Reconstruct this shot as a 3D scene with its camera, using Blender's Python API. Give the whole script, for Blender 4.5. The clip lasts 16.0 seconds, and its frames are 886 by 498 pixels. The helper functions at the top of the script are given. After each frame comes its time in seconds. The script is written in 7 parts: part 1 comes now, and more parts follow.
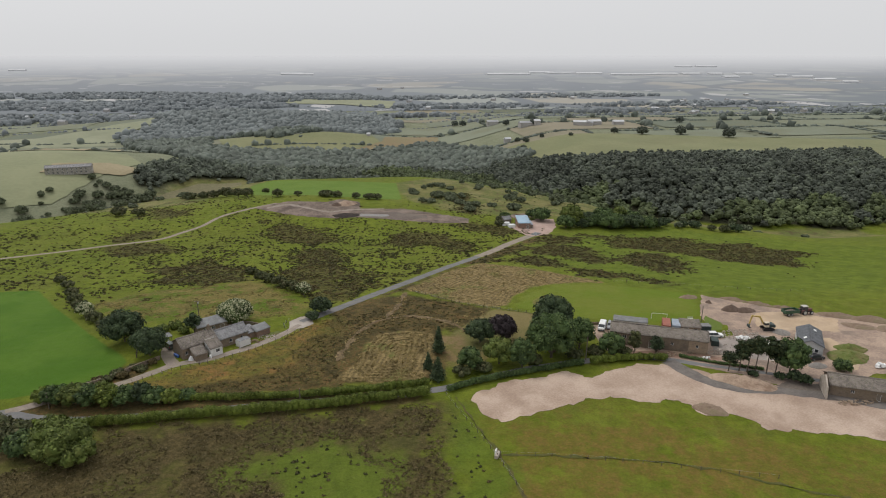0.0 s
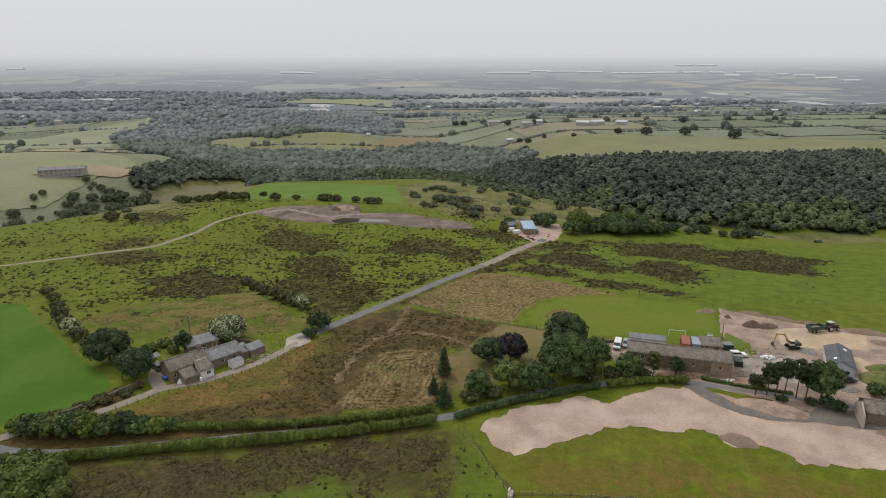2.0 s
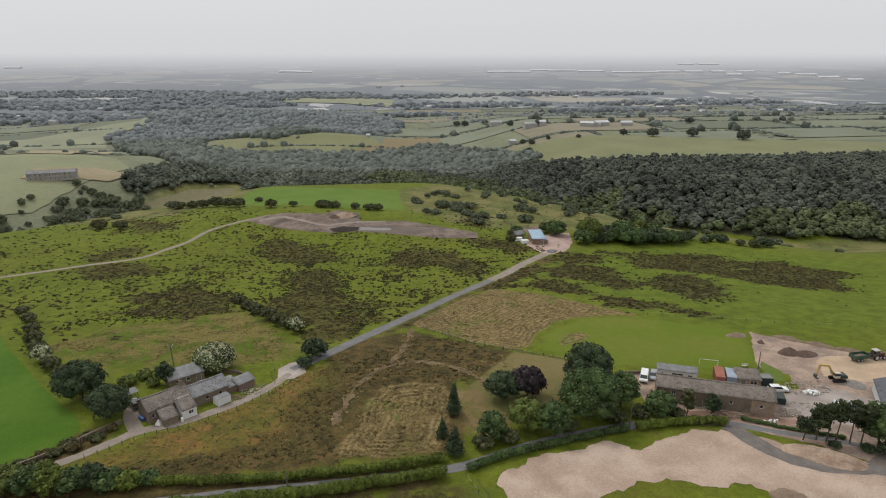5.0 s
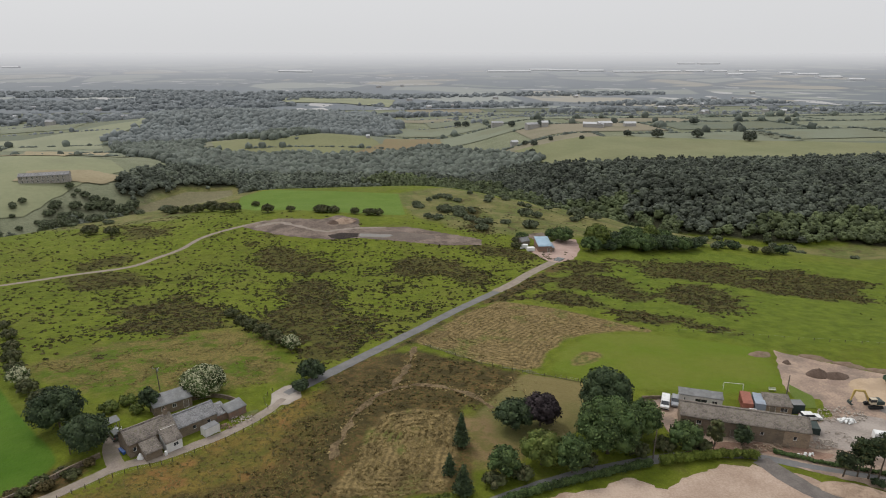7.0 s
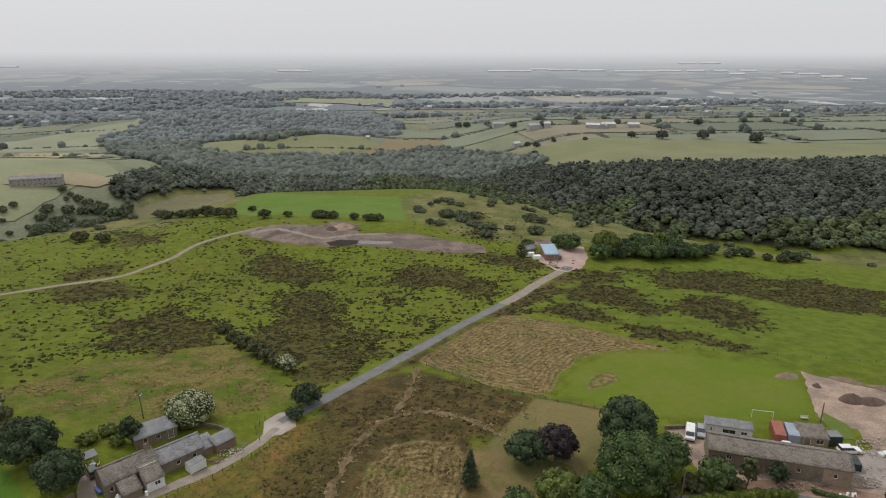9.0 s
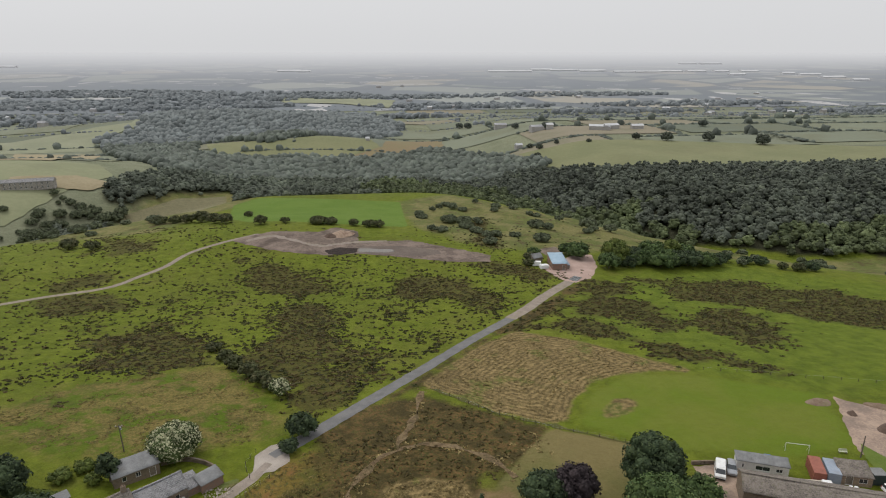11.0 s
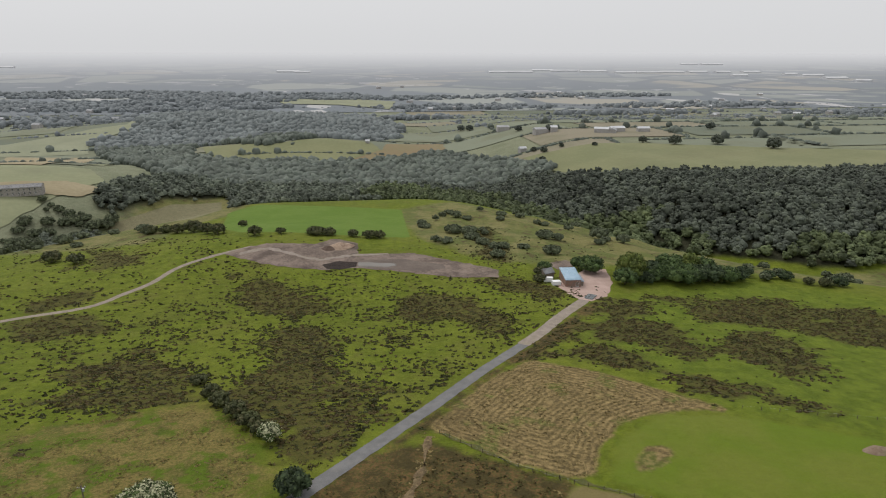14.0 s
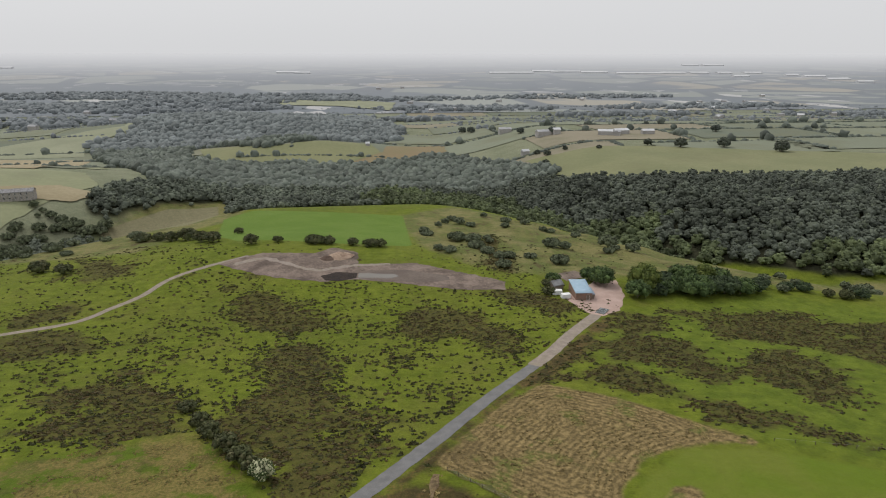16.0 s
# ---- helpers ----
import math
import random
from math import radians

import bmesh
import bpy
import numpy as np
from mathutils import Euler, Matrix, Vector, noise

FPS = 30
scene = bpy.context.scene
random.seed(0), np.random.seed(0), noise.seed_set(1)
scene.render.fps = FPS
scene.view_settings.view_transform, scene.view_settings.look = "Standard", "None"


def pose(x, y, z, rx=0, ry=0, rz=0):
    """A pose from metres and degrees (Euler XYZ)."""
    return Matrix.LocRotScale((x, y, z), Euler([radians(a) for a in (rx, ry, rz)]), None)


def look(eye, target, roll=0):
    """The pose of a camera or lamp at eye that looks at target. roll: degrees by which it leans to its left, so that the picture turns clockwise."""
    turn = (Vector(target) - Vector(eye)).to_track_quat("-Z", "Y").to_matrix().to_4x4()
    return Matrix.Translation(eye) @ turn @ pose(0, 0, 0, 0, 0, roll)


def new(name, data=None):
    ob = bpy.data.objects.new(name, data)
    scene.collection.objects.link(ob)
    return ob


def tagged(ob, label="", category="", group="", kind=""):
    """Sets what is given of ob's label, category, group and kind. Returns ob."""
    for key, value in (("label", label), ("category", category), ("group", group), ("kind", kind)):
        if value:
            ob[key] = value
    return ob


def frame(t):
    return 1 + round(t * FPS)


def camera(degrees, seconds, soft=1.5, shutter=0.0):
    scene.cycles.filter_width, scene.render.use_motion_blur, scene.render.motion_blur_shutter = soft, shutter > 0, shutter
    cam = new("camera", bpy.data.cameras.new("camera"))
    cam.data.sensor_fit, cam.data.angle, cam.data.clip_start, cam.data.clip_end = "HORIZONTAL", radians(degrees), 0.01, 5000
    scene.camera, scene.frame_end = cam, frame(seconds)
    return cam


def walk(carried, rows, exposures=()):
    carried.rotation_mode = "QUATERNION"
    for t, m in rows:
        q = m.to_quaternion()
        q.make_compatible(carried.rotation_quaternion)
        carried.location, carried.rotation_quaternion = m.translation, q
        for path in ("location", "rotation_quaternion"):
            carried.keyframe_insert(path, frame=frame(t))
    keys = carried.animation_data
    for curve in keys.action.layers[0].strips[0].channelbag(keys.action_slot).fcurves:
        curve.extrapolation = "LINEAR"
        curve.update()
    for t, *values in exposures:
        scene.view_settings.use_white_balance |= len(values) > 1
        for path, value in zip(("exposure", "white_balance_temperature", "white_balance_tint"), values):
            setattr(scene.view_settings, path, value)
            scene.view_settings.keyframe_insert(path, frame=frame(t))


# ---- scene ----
cam = camera(69.98, 16.0, soft=1.05)
walk(cam, [(t, pose(x, y, z, 90 - p, r, w)) for t, x, y, z, w, p, r in (
    (0, 0.0, 0.0, 77.0, -7.177, 17.307, -0.022), (2, -0.17, 11.35, 77.69, -7.207, 17.416, -0.026),
    (4, -0.2, 22.87, 78.18, -7.234, 17.502, -0.032), (6, -0.14, 34.55, 78.54, -7.257, 17.564, -0.041),
    (8, -0.03, 46.38, 78.81, -7.278, 17.604, -0.054), (10, 0.09, 58.35, 79.03, -7.295, 17.621, -0.069),
    (12, 0.17, 70.45, 79.28, -7.309, 17.614, -0.087), (14, 0.18, 82.67, 79.58, -7.319, 17.585, -0.108),
    (16, 0.06, 95.0, 80.01, -7.327, 17.532, -0.132))])

# ---- light: a bright, hazy, mostly overcast day; the sun stands ahead and to the left, behind thin cloud ----
SUN_ELEV, SUN_AZ = 54.0, -40.0      # degrees above the horizon, and from +y towards +x
world = bpy.data.worlds.new("sky")
scene.world = world
world.use_nodes = True
wt = world.node_tree
wt.nodes.clear()
sky = wt.nodes.new("ShaderNodeTexSky")
sky.sky_type, sky.sun_disc = "NISHITA", False
sky.sun_elevation, sky.sun_rotation = radians(SUN_ELEV), radians(SUN_AZ)
sky.altitude, sky.air_density, sky.dust_density, sky.ozone_density = 200, 1.0, 6.0, 1.0
grey = wt.nodes.new("ShaderNodeHueSaturation")
grey.inputs["Saturation"].default_value = 0.12
veil = wt.nodes.new("ShaderNodeMix")
veil.data_type = "RGBA"
veil.inputs[0].default_value = 0.90
up_ = wt.nodes.new("ShaderNodeSeparateXYZ")          # an overcast sky grows brighter from the horizon to the zenith
wt.links.new(wt.nodes.new("ShaderNodeTexCoord").outputs["Generated"], up_.inputs[0])
cloud = wt.nodes.new("ShaderNodeMix")
cloud.data_type = "RGBA"
cloud.inputs[6].default_value = (8.6, 8.65, 8.8, 1)
cloud.inputs[7].default_value = (11.6, 11.75, 12.1, 1)
wt.links.new(up_.outputs["Z"], cloud.inputs[0])
wt.links.new(cloud.outputs[2], veil.inputs[7])
back = wt.nodes.new("ShaderNodeBackground")
back.inputs["Strength"].default_value = 0.085
wout = wt.nodes.new("ShaderNodeOutputWorld")
wt.links.new(sky.outputs[0], grey.inputs["Color"])
wt.links.new(grey.outputs[0], veil.inputs[6])
wt.links.new(veil.outputs[2], back.inputs["Color"])
wt.links.new(back.outputs[0], wout.inputs["Surface"])
sun = new("sun", bpy.data.lights.new("sun", "SUN"))
sun.data.energy, sun.data.angle, sun.data.color = 1.35, radians(14), (1.0, 0.955, 0.89)
sd = Vector((math.sin(radians(SUN_AZ)) * math.cos(radians(SUN_ELEV)), math.cos(radians(SUN_AZ)) * math.cos(radians(SUN_ELEV)), math.sin(radians(SUN_ELEV))))
sun.matrix_world = look(sd * 400 + Vector((0, 200, 0)), (0, 200, 0))

# ---- materials ----
class Nodes:
    """Short forms for building one node material."""
    def __init__(self, name):
        self.m = bpy.data.materials.new(name)
        self.m.use_nodes = True
        self.t = self.m.node_tree
        self.t.nodes.clear()
        self.tc = self.t.nodes.new("ShaderNodeTexCoord").outputs["Object"]

    def put(self, kind, **ins):
        n = self.t.nodes.new(kind)
        for k, v in ins.items():
            self.link(v, n.inputs[k.replace("_", " ")])
        return n

    def link(self, v, socket):
        if isinstance(v, bpy.types.NodeSocket):
            self.t.links.new(v, socket)
        elif isinstance(v, tuple) and len(v) == 3 and socket.type == "RGBA":
            socket.default_value = (*v, 1)
        else:
            socket.default_value = v

    def noise(self, scale, detail=3.0, rough=0.55, vec=None, dist=0.0):
        return self.put("ShaderNodeTexNoise", Vector=vec or self.tc, Scale=scale, Detail=detail, Roughness=rough, Distortion=dist).outputs["Fac"]

    def calc(self, op, a, b=0.0, c=0.0):
        n = self.t.nodes.new("ShaderNodeMath")
        n.operation = op
        for s, v in zip(n.inputs, (a, b, c)):
            self.link(v, s)
        return n.outputs[0]

    def step(self, v, lo, hi):
        n = self.t.nodes.new("ShaderNodeMapRange")
        n.interpolation_type = "SMOOTHSTEP"
        for k, x in (("Value", v), ("From Min", lo), ("From Max", hi)):
            self.link(x, n.inputs[k])
        return n.outputs[0]

    def mix(self, f, a, b):
        n = self.t.nodes.new("ShaderNodeMix")
        n.data_type = "RGBA"
        for i, v in ((0, f), (6, a), (7, b)):
            self.link(v, n.inputs[i])
        return n.outputs[2]

    def shade(self, colour, value):
        return self.put("ShaderNodeHueSaturation", Color=colour, Value=value).outputs[0]

    def attr(self, name):
        n = self.t.nodes.new("ShaderNodeAttribute")
        n.attribute_name = name
        return n.outputs["Fac"]

    def stretch(self, sx, sy, sz, turn=0.0):
        n = self.t.nodes.new("ShaderNodeMapping")
        n.inputs["Scale"].default_value = (sx, sy, sz)
        n.inputs["Rotation"].default_value = (0, 0, turn)
        self.t.links.new(self.tc, n.inputs["Vector"])
        return n.outputs[0]

    def done(self, colour, rough=0.9, bump=None, height=0.05, metal=0.0, spec=0.3, **more):
        b = self.put("ShaderNodeBsdfPrincipled", Base_Color=colour, Roughness=rough, Metallic=metal, **more)
        b.inputs["Specular IOR Level"].default_value = spec
        if bump is not None:
            n = self.t.nodes.new("ShaderNodeBump")
            n.inputs["Distance"].default_value = height
            n.inputs["Strength"].default_value = 1.0
            self.t.links.new(bump, n.inputs["Height"])
            self.t.links.new(n.outputs[0], b.inputs["Normal"])
        o = self.t.nodes.new("ShaderNodeOutputMaterial")
        self.t.links.new(b.outputs[0], o.inputs["Surface"])
        return self.m


def surface(name, a, b, scale=1.0, fine=8.0, rough=0.9, height=0.02, dirt=None, amount=0.5, metal=0.0, spec=0.3):
    """A surface that wanders between two colours at a coarse and a fine scale, with relief, and stains of a third colour."""
    n = Nodes(name)
    f = n.calc("ADD", n.calc("MULTIPLY", n.noise(scale, 4), 0.6), n.calc("MULTIPLY", n.noise(fine, 3), 0.4))
    c = n.mix(n.step(f, 0.34, 0.66), a, b)
    if dirt:
        c = n.mix(n.calc("MULTIPLY", n.step(n.noise(scale * 0.6, 5, 0.65), 0.48, 0.68), amount), c, dirt)
    return n.done(c, rough, n.noise(fine, 4), height, metal, spec)


def foliage(name, a, b, c=None, share=0.2, tone=0.3, relief=0.0, each=0.0):
    """Leaves: each clump its own tone between a and b, some of them of tone c."""
    n = Nodes(name)
    r = n.t.nodes.new("ShaderNodeNewGeometry").outputs["Random Per Island"]
    col = n.mix(r, a, b)
    swing = 0.34 if relief else 0.5 if tone < 0.2 else 0.76
    col = n.shade(col, n.calc("ADD", 1 - swing / 2, n.calc("MULTIPLY", n.step(n.noise(tone, 2), 0.3, 0.7), swing)))
    if c:
        col = n.mix(n.step(n.calc("FRACT", n.calc("MULTIPLY", r, 37.7)), 1 - share - 0.01, 1 - share), col, c)
    if each:                                    # plants differ from one another
        col = n.shade(col, n.calc("ADD", 1 - each / 2, n.calc("MULTIPLY", n.attr("tint"), each)))
    return n.done(col, 0.75, n.noise(0.55, 4, 0.7) if relief else None, relief, spec=0.2)


def roofing(name, a, b, course=0.28, moss=(0.16, 0.16, 0.09)):
    """Stone or slate roof in courses, with lichen."""
    n = Nodes(name)
    w = n.put("ShaderNodeTexBrick", Vector=n.tc, Scale=1.0, Mortar_Size=0.02, Brick_Width=0.5, Row_Height=course,
              Color1=a, Color2=b, Mortar=(a[0] * 0.45, a[1] * 0.45, a[2] * 0.45))
    c = n.mix(n.step(n.noise(0.7, 5, 0.65), 0.4, 0.65), w.outputs["Color"], b)
    c = n.mix(n.calc("MULTIPLY", n.step(n.noise(2.3, 4, 0.7), 0.52, 0.68), 0.6), c, moss)
    c = n.shade(c, n.calc("ADD", 0.35, n.calc("MULTIPLY", n.noise(2.8, 6, 0.8), 1.3)))
    return n.done(c, 0.9, n.calc("ADD", w.outputs["Fac"], n.calc("MULTIPLY", n.noise(6, 3), -0.6)), -0.03)


def masonry(name, a, b, row=0.22, wide=0.5):
    n = Nodes(name)
    v = n.put("ShaderNodeMapping", Vector=n.tc)
    v.inputs["Rotation"].default_value = (radians(90), 0, 0)
    w = n.put("ShaderNodeTexBrick", Vector=v.outputs[0], Scale=1.0, Mortar_Size=0.025, Brick_Width=wide, Row_Height=row, Color1=a, Color2=b, Mortar=(0.2, 0.17, 0.14))
    c = n.mix(n.step(n.noise(0.9, 5, 0.65), 0.42, 0.62), w.outputs["Color"], n.mix(0.6, w.outputs["Color"], b))
    c = n.mix(n.calc("MULTIPLY", n.step(n.noise(0.35, 4, 0.6), 0.5, 0.7), 0.5), c, (0.09, 0.075, 0.06))
    return n.done(c, 0.92, n.calc("ADD", w.outputs["Fac"], n.calc("MULTIPLY", n.noise(9, 4), -0.7)), -0.03)


# ---- the lie of the land ----
def ramp(v, a, b):
    u = np.clip((np.asarray(v, float) - a) / (b - a), 0, 1)
    return u * u * (3 - 2 * u)


def bump(x, y, cx, cy, rx, ry):
    return np.exp(-((x - cx) / rx) ** 2 - ((y - cy) / ry) ** 2)


def clough(x):
    """The line along which the wooded valley runs."""
    return 585 - 215 * ramp(x, 30, 270) - 175 * ramp(-x, 70, 300)


def land(x, y):
    x, y = np.asarray(x, float), np.asarray(y, float)
    near = 1 - 11.5 * ramp(y, 150, 320) - 7 * ramp(y, 320, 470) - 7 * ramp(x, 60, 190) * ramp(y, 150, 250)
    near = near + 6 * bump(x, y, -45, 390, 60, 45) - 4 * ramp(-x, 70, 190) * ramp(y, 300, 420) - 5 * ramp(-x, 60, 140) * ramp(y, 430, 520)
    far = -45 + 32 * ramp(x, 90, 250) * (1 - ramp(y, 760, 1450)) + 34 * bump(x, y, -300, 610, 180, 150) + 16 * bump(x, y, -70, 885, 120, 60)
    far = far + 24 * bump(x, y, -230, 1110, 260, 130) - 8 * ramp(y, 900, 1400)
    far = far + 25 * ramp(y, 1900, 3300) + 72 * ramp(y, 3000, 5000)
    d = y - clough(x)
    near = near + 1.5 * np.sin(x * 0.15 + 1) * np.sin(y * 0.12) * ramp(y, 348, 368) * (1 - ramp(y, 450, 480)) * ramp(x, 25, 45) * (1 - ramp(x, 150, 170))
    return near + (far - near) * ramp(d, -10, 100) - 19 * np.exp(-(d / 55) ** 2)


def at(x, y, up=0.0):
    return Vector((x, y, float(land(x, y)) + up))


def inside(poly, x, y):
    """Signed distance to a polygon's edge: positive within."""
    x, y = np.asarray(x, float), np.asarray(y, float)
    best, odd = np.full(x.shape, 1e9), np.zeros(x.shape, bool)
    for (ax, ay), (bx, by) in zip(poly, poly[1:] + poly[:1]):
        ex, ey = bx - ax, by - ay
        u = np.clip(((x - ax) * ex + (y - ay) * ey) / (ex * ex + ey * ey), 0, 1)
        best = np.minimum(best, np.hypot(x - ax - u * ex, y - ay - u * ey))
        if ey:
            odd ^= ((ay > y) != (by > y)) & (x < ax + ex * (y - ay) / ey)
    return np.where(odd, best, -best)


# ---- mesh helpers ----
def mesh_np(name, verts, faces, mat=None, smooth=False):
    """A mesh from arrays; faces: arrays of equal-sided polygons, (n, 3) or (n, 4)."""
    faces = [np.asarray(f, np.int32) for f in faces if len(f)]
    me = bpy.data.meshes.new(name)
    me.vertices.add(len(verts))
    me.vertices.foreach_set("co", np.asarray(verts, np.float32).ravel())
    loops = np.concatenate([f.ravel() for f in faces])
    size = np.concatenate([np.full(len(f), f.shape[1], np.int32) for f in faces])
    me.loops.add(len(loops))
    me.loops.foreach_set("vertex_index", loops)
    me.polygons.add(len(size))
    me.polygons.foreach_set("loop_start", np.concatenate([[0], np.cumsum(size)[:-1]]).astype(np.int32))
    if smooth:
        me.polygons.foreach_set("use_smooth", np.ones(len(size), bool))
    me.update(calc_edges=True)
    if mat:
        me.materials.append(mat)
    return me


def part(name, bm, mat, parent, label=""):
    """Link a bmesh, or a mesh, as one object under a thing or a part."""
    me = bm
    if isinstance(bm, bmesh.types.BMesh):
        me = bpy.data.meshes.new(name)
        bmesh.ops.recalc_face_normals(bm, faces=bm.faces)
        bm.to_mesh(me)
        bm.free()
        me.materials.append(mat)
    ob = new(name, me)
    ob.parent = parent
    return tagged(ob, label)


def thing(name, label, category, m, group="", kind=""):
    ob = new(name)
    ob.matrix_world = m
    ob.empty_display_size = 0.3
    return tagged(ob, label, category, group, kind)


def box(bm, x, y, z, sx, sy, sz, m=None, bevel=0.0):
    """A box by its centre and full sizes, into bm."""
    mm = Matrix.Translation((x, y, z)) @ (m or Matrix()) @ Matrix.Diagonal((sx, sy, sz, 1))
    vs = bmesh.ops.create_cube(bm, size=1, matrix=mm)["verts"]
    if bevel:
        es = list({e for v in vs for e in v.link_edges})
        bmesh.ops.bevel(bm, geom=es, offset=bevel, segments=1, affect="EDGES")
    return bm


def rod(bm, a, b, r, r2=None, seg=8):
    a, b = Vector(a), Vector(b)
    d = b - a
    m = Matrix.Translation((a + b) / 2) @ d.to_track_quat("Z", "Y").to_matrix().to_4x4()
    bmesh.ops.create_cone(bm, cap_ends=True, segments=seg, radius1=r, radius2=r if r2 is None else r2, depth=d.length, matrix=m)
    return bm


def prism(bm, outline, y0, y1):
    """An outline in x and z, drawn out from y0 to y1."""
    a = [bm.verts.new((x, y0, z)) for x, z in outline]
    b = [bm.verts.new((x, y1, z)) for x, z in outline]
    bm.faces.new(a)
    bm.faces.new(b[::-1])
    for i in range(len(a)):
        j = (i + 1) % len(a)
        bm.faces.new((a[j], a[i], b[i], b[j]))
    return bm


B = bmesh.new
from mathutils.geometry import delaunay_2d_cdt


def wavy(poly, amount, length=2.5, seed=0):
    """A closed outline, cut into short pieces and made uneven."""
    out = []
    for (ax, ay), (bx, by) in zip(poly, poly[1:] + poly[:1]):
        k = max(1, int(math.hypot(bx - ax, by - ay) / length))
        for i in range(k):
            x, y = ax + (bx - ax) * i / k, ay + (by - ay) * i / k
            v = noise.noise_vector((x * 0.23 + seed * 7, y * 0.23, seed)) + 0.5 * noise.noise_vector((x * 0.7, y * 0.7 + seed, 3)) + 0.3 * noise.noise_vector((x * 1.9, y * 1.9, seed))
            out.append((x + v.x * amount, y + v.y * amount))
    return out


def patch(name, poly, mat, up, label, wav=0.6, cell=5.0, seed=0, category="ground", rise=None):
    """A sheet laid on the land within an outline."""
    edge = wavy(poly, wav, 1.1 if cell < 5 else 2.0 if cell < 8 else cell / 2, seed)
    xs, ys = np.array([p[0] for p in edge]), np.array([p[1] for p in edge])
    gx, gy = np.meshgrid(np.arange(xs.min(), xs.max(), cell), np.arange(ys.min(), ys.max(), cell))
    keep = inside(edge, gx, gy) > cell * 0.35
    pts = [Vector(p) for p in edge] + [Vector((a, b)) for a, b in zip(gx[keep], gy[keep])]
    n = len(edge)
    v, _, f, *_ = delaunay_2d_cdt(pts, [(i, (i + 1) % n) for i in range(n)], [], 1, 1e-5)
    co = np.array([(p.x, p.y) for p in v])
    z = land(co[:, 0], co[:, 1]) + up
    if rise:
        z = z + rise(co[:, 0], co[:, 1], inside(edge, co[:, 0], co[:, 1]))
    me = mesh_np(name, np.c_[co, z], [np.array([t for t in f if len(t) == 3])], mat, True)
    return tagged(new(name, me), label, category, kind="structure")


def strip(name, pts, width, mat, up, label, wav=0.15, seed=1):
    """A road laid on the land along a line of points."""
    line = smooth_line(pts, 2.0)
    rows = []
    for i, p in enumerate(line):
        d = (line[min(i + 1, len(line) - 1)] - line[max(i - 1, 0)]).normalized()
        s = Vector((-d.y, d.x))
        wl = width / 2 + wav * 2 * noise.noise((p.x * 0.4, p.y * 0.4, seed))
        wr = width / 2 + wav * 2 * noise.noise((p.x * 0.4, p.y * 0.4, seed + 9))
        for k in (-1, -0.5, 0, 0.5, 1):
            q = p + s * (wl if k > 0 else wr) * k
            rows.append((q.x, q.y, float(land(q.x, q.y)) + up + 0.04 * (1 - abs(k))))
    f = [(5 * i + k, 5 * i + k + 1, 5 * i + k + 6, 5 * i + k + 5) for i in range(len(line) - 1) for k in range(4)]
    return tagged(new(name, mesh_np(name, rows, [np.array(f)[:, ::-1]], mat, True)), label, "road", kind="structure")


def smooth_line(pts, gap):
    """Points at even gaps along a smooth curve through the given ones."""
    p = [Vector(q) for q in pts]
    out = []
    for i in range(len(p) - 1):
        a, b, c, d = p[max(i - 1, 0)], p[i], p[i + 1], p[min(i + 2, len(p) - 1)]
        k = max(1, int((c - b).length / gap))
        for j in range(k):
            u = j / k
            out.append(0.5 * (2 * b + (c - a) * u + (2 * a - 5 * b + 4 * c - d) * u * u + (3 * b - a - 3 * c + d) * u ** 3))
    return out + [p[-1]]

# ---- ground ----
# outlines of the kinds of ground, in metres on the plan
SILAGE = [(-150, 226), (-116, 226), (-101, 204), (-80, 177), (-62, 156), (-63, 150), (-73, 142), (-84, 139.5), (-150, 150)]
SILAGE_FAR = [(-77, 425), (-84, 480), (-70, 505), (-15, 487), (24, 472), (23, 390), (-22, 390), (-62, 400)]
BROWN_FAR = [(-180, 538), (-161, 566), (-147, 586), (-114, 602), (-94, 500), (-104, 475), (-123, 478), (-129, 468)]
WEST_SLOPE = [(-275, 500), (-200, 515), (-176, 545), (-163, 590), (-168, 622), (-200, 598), (-232, 570), (-275, 560)]
STRAW = [[(13, 206), (21, 217), (36, 234), (46, 241), (54, 236), (62, 230), (69, 223), (77, 213), (75, 206), (65, 205), (57, 202), (49, 193), (43, 183), (40, 182), (29, 189), (22, 197)],
         [(-8.5, 138), (-5, 145), (-1.8, 156), (2, 164.5), (9.5, 166), (17.9, 164), (17.5, 154), (15.5, 145), (13.4, 137.5), (3, 136.5)], [(53, 187), (57, 191), (62, 191), (62, 187), (59, 184), (52, 183)], [(78, 213), (84.5, 206), (83, 203), (75.5, 205.5)]]
BARE_LAWN = [(19, 161), (25, 162), (26, 152), (31, 148), (27, 142), (20, 142.5)]
LAWN = [(38.9, 180.4), (58, 170), (50, 158), (40, 150), (22, 146), (20, 158), (26, 166)]
PITCH = [(46, 181), (52, 194), (67, 204), (84, 202), (109, 188), (100, 166), (84, 163), (60, 170)]
HEATH_NEAR = [[(-46, 138), (-10, 137.5), (-6, 158), (0, 180), (-8, 181), (-15, 160), (-24, 145)],
              [(-2, 180), (13, 199), (36, 180), (33, 163), (18, 160), (7, 165), (-3, 160), (-11, 170)], [(62, 404), (67, 385), (66, 345), (60, 340), (57, 350), (56, 386)]]
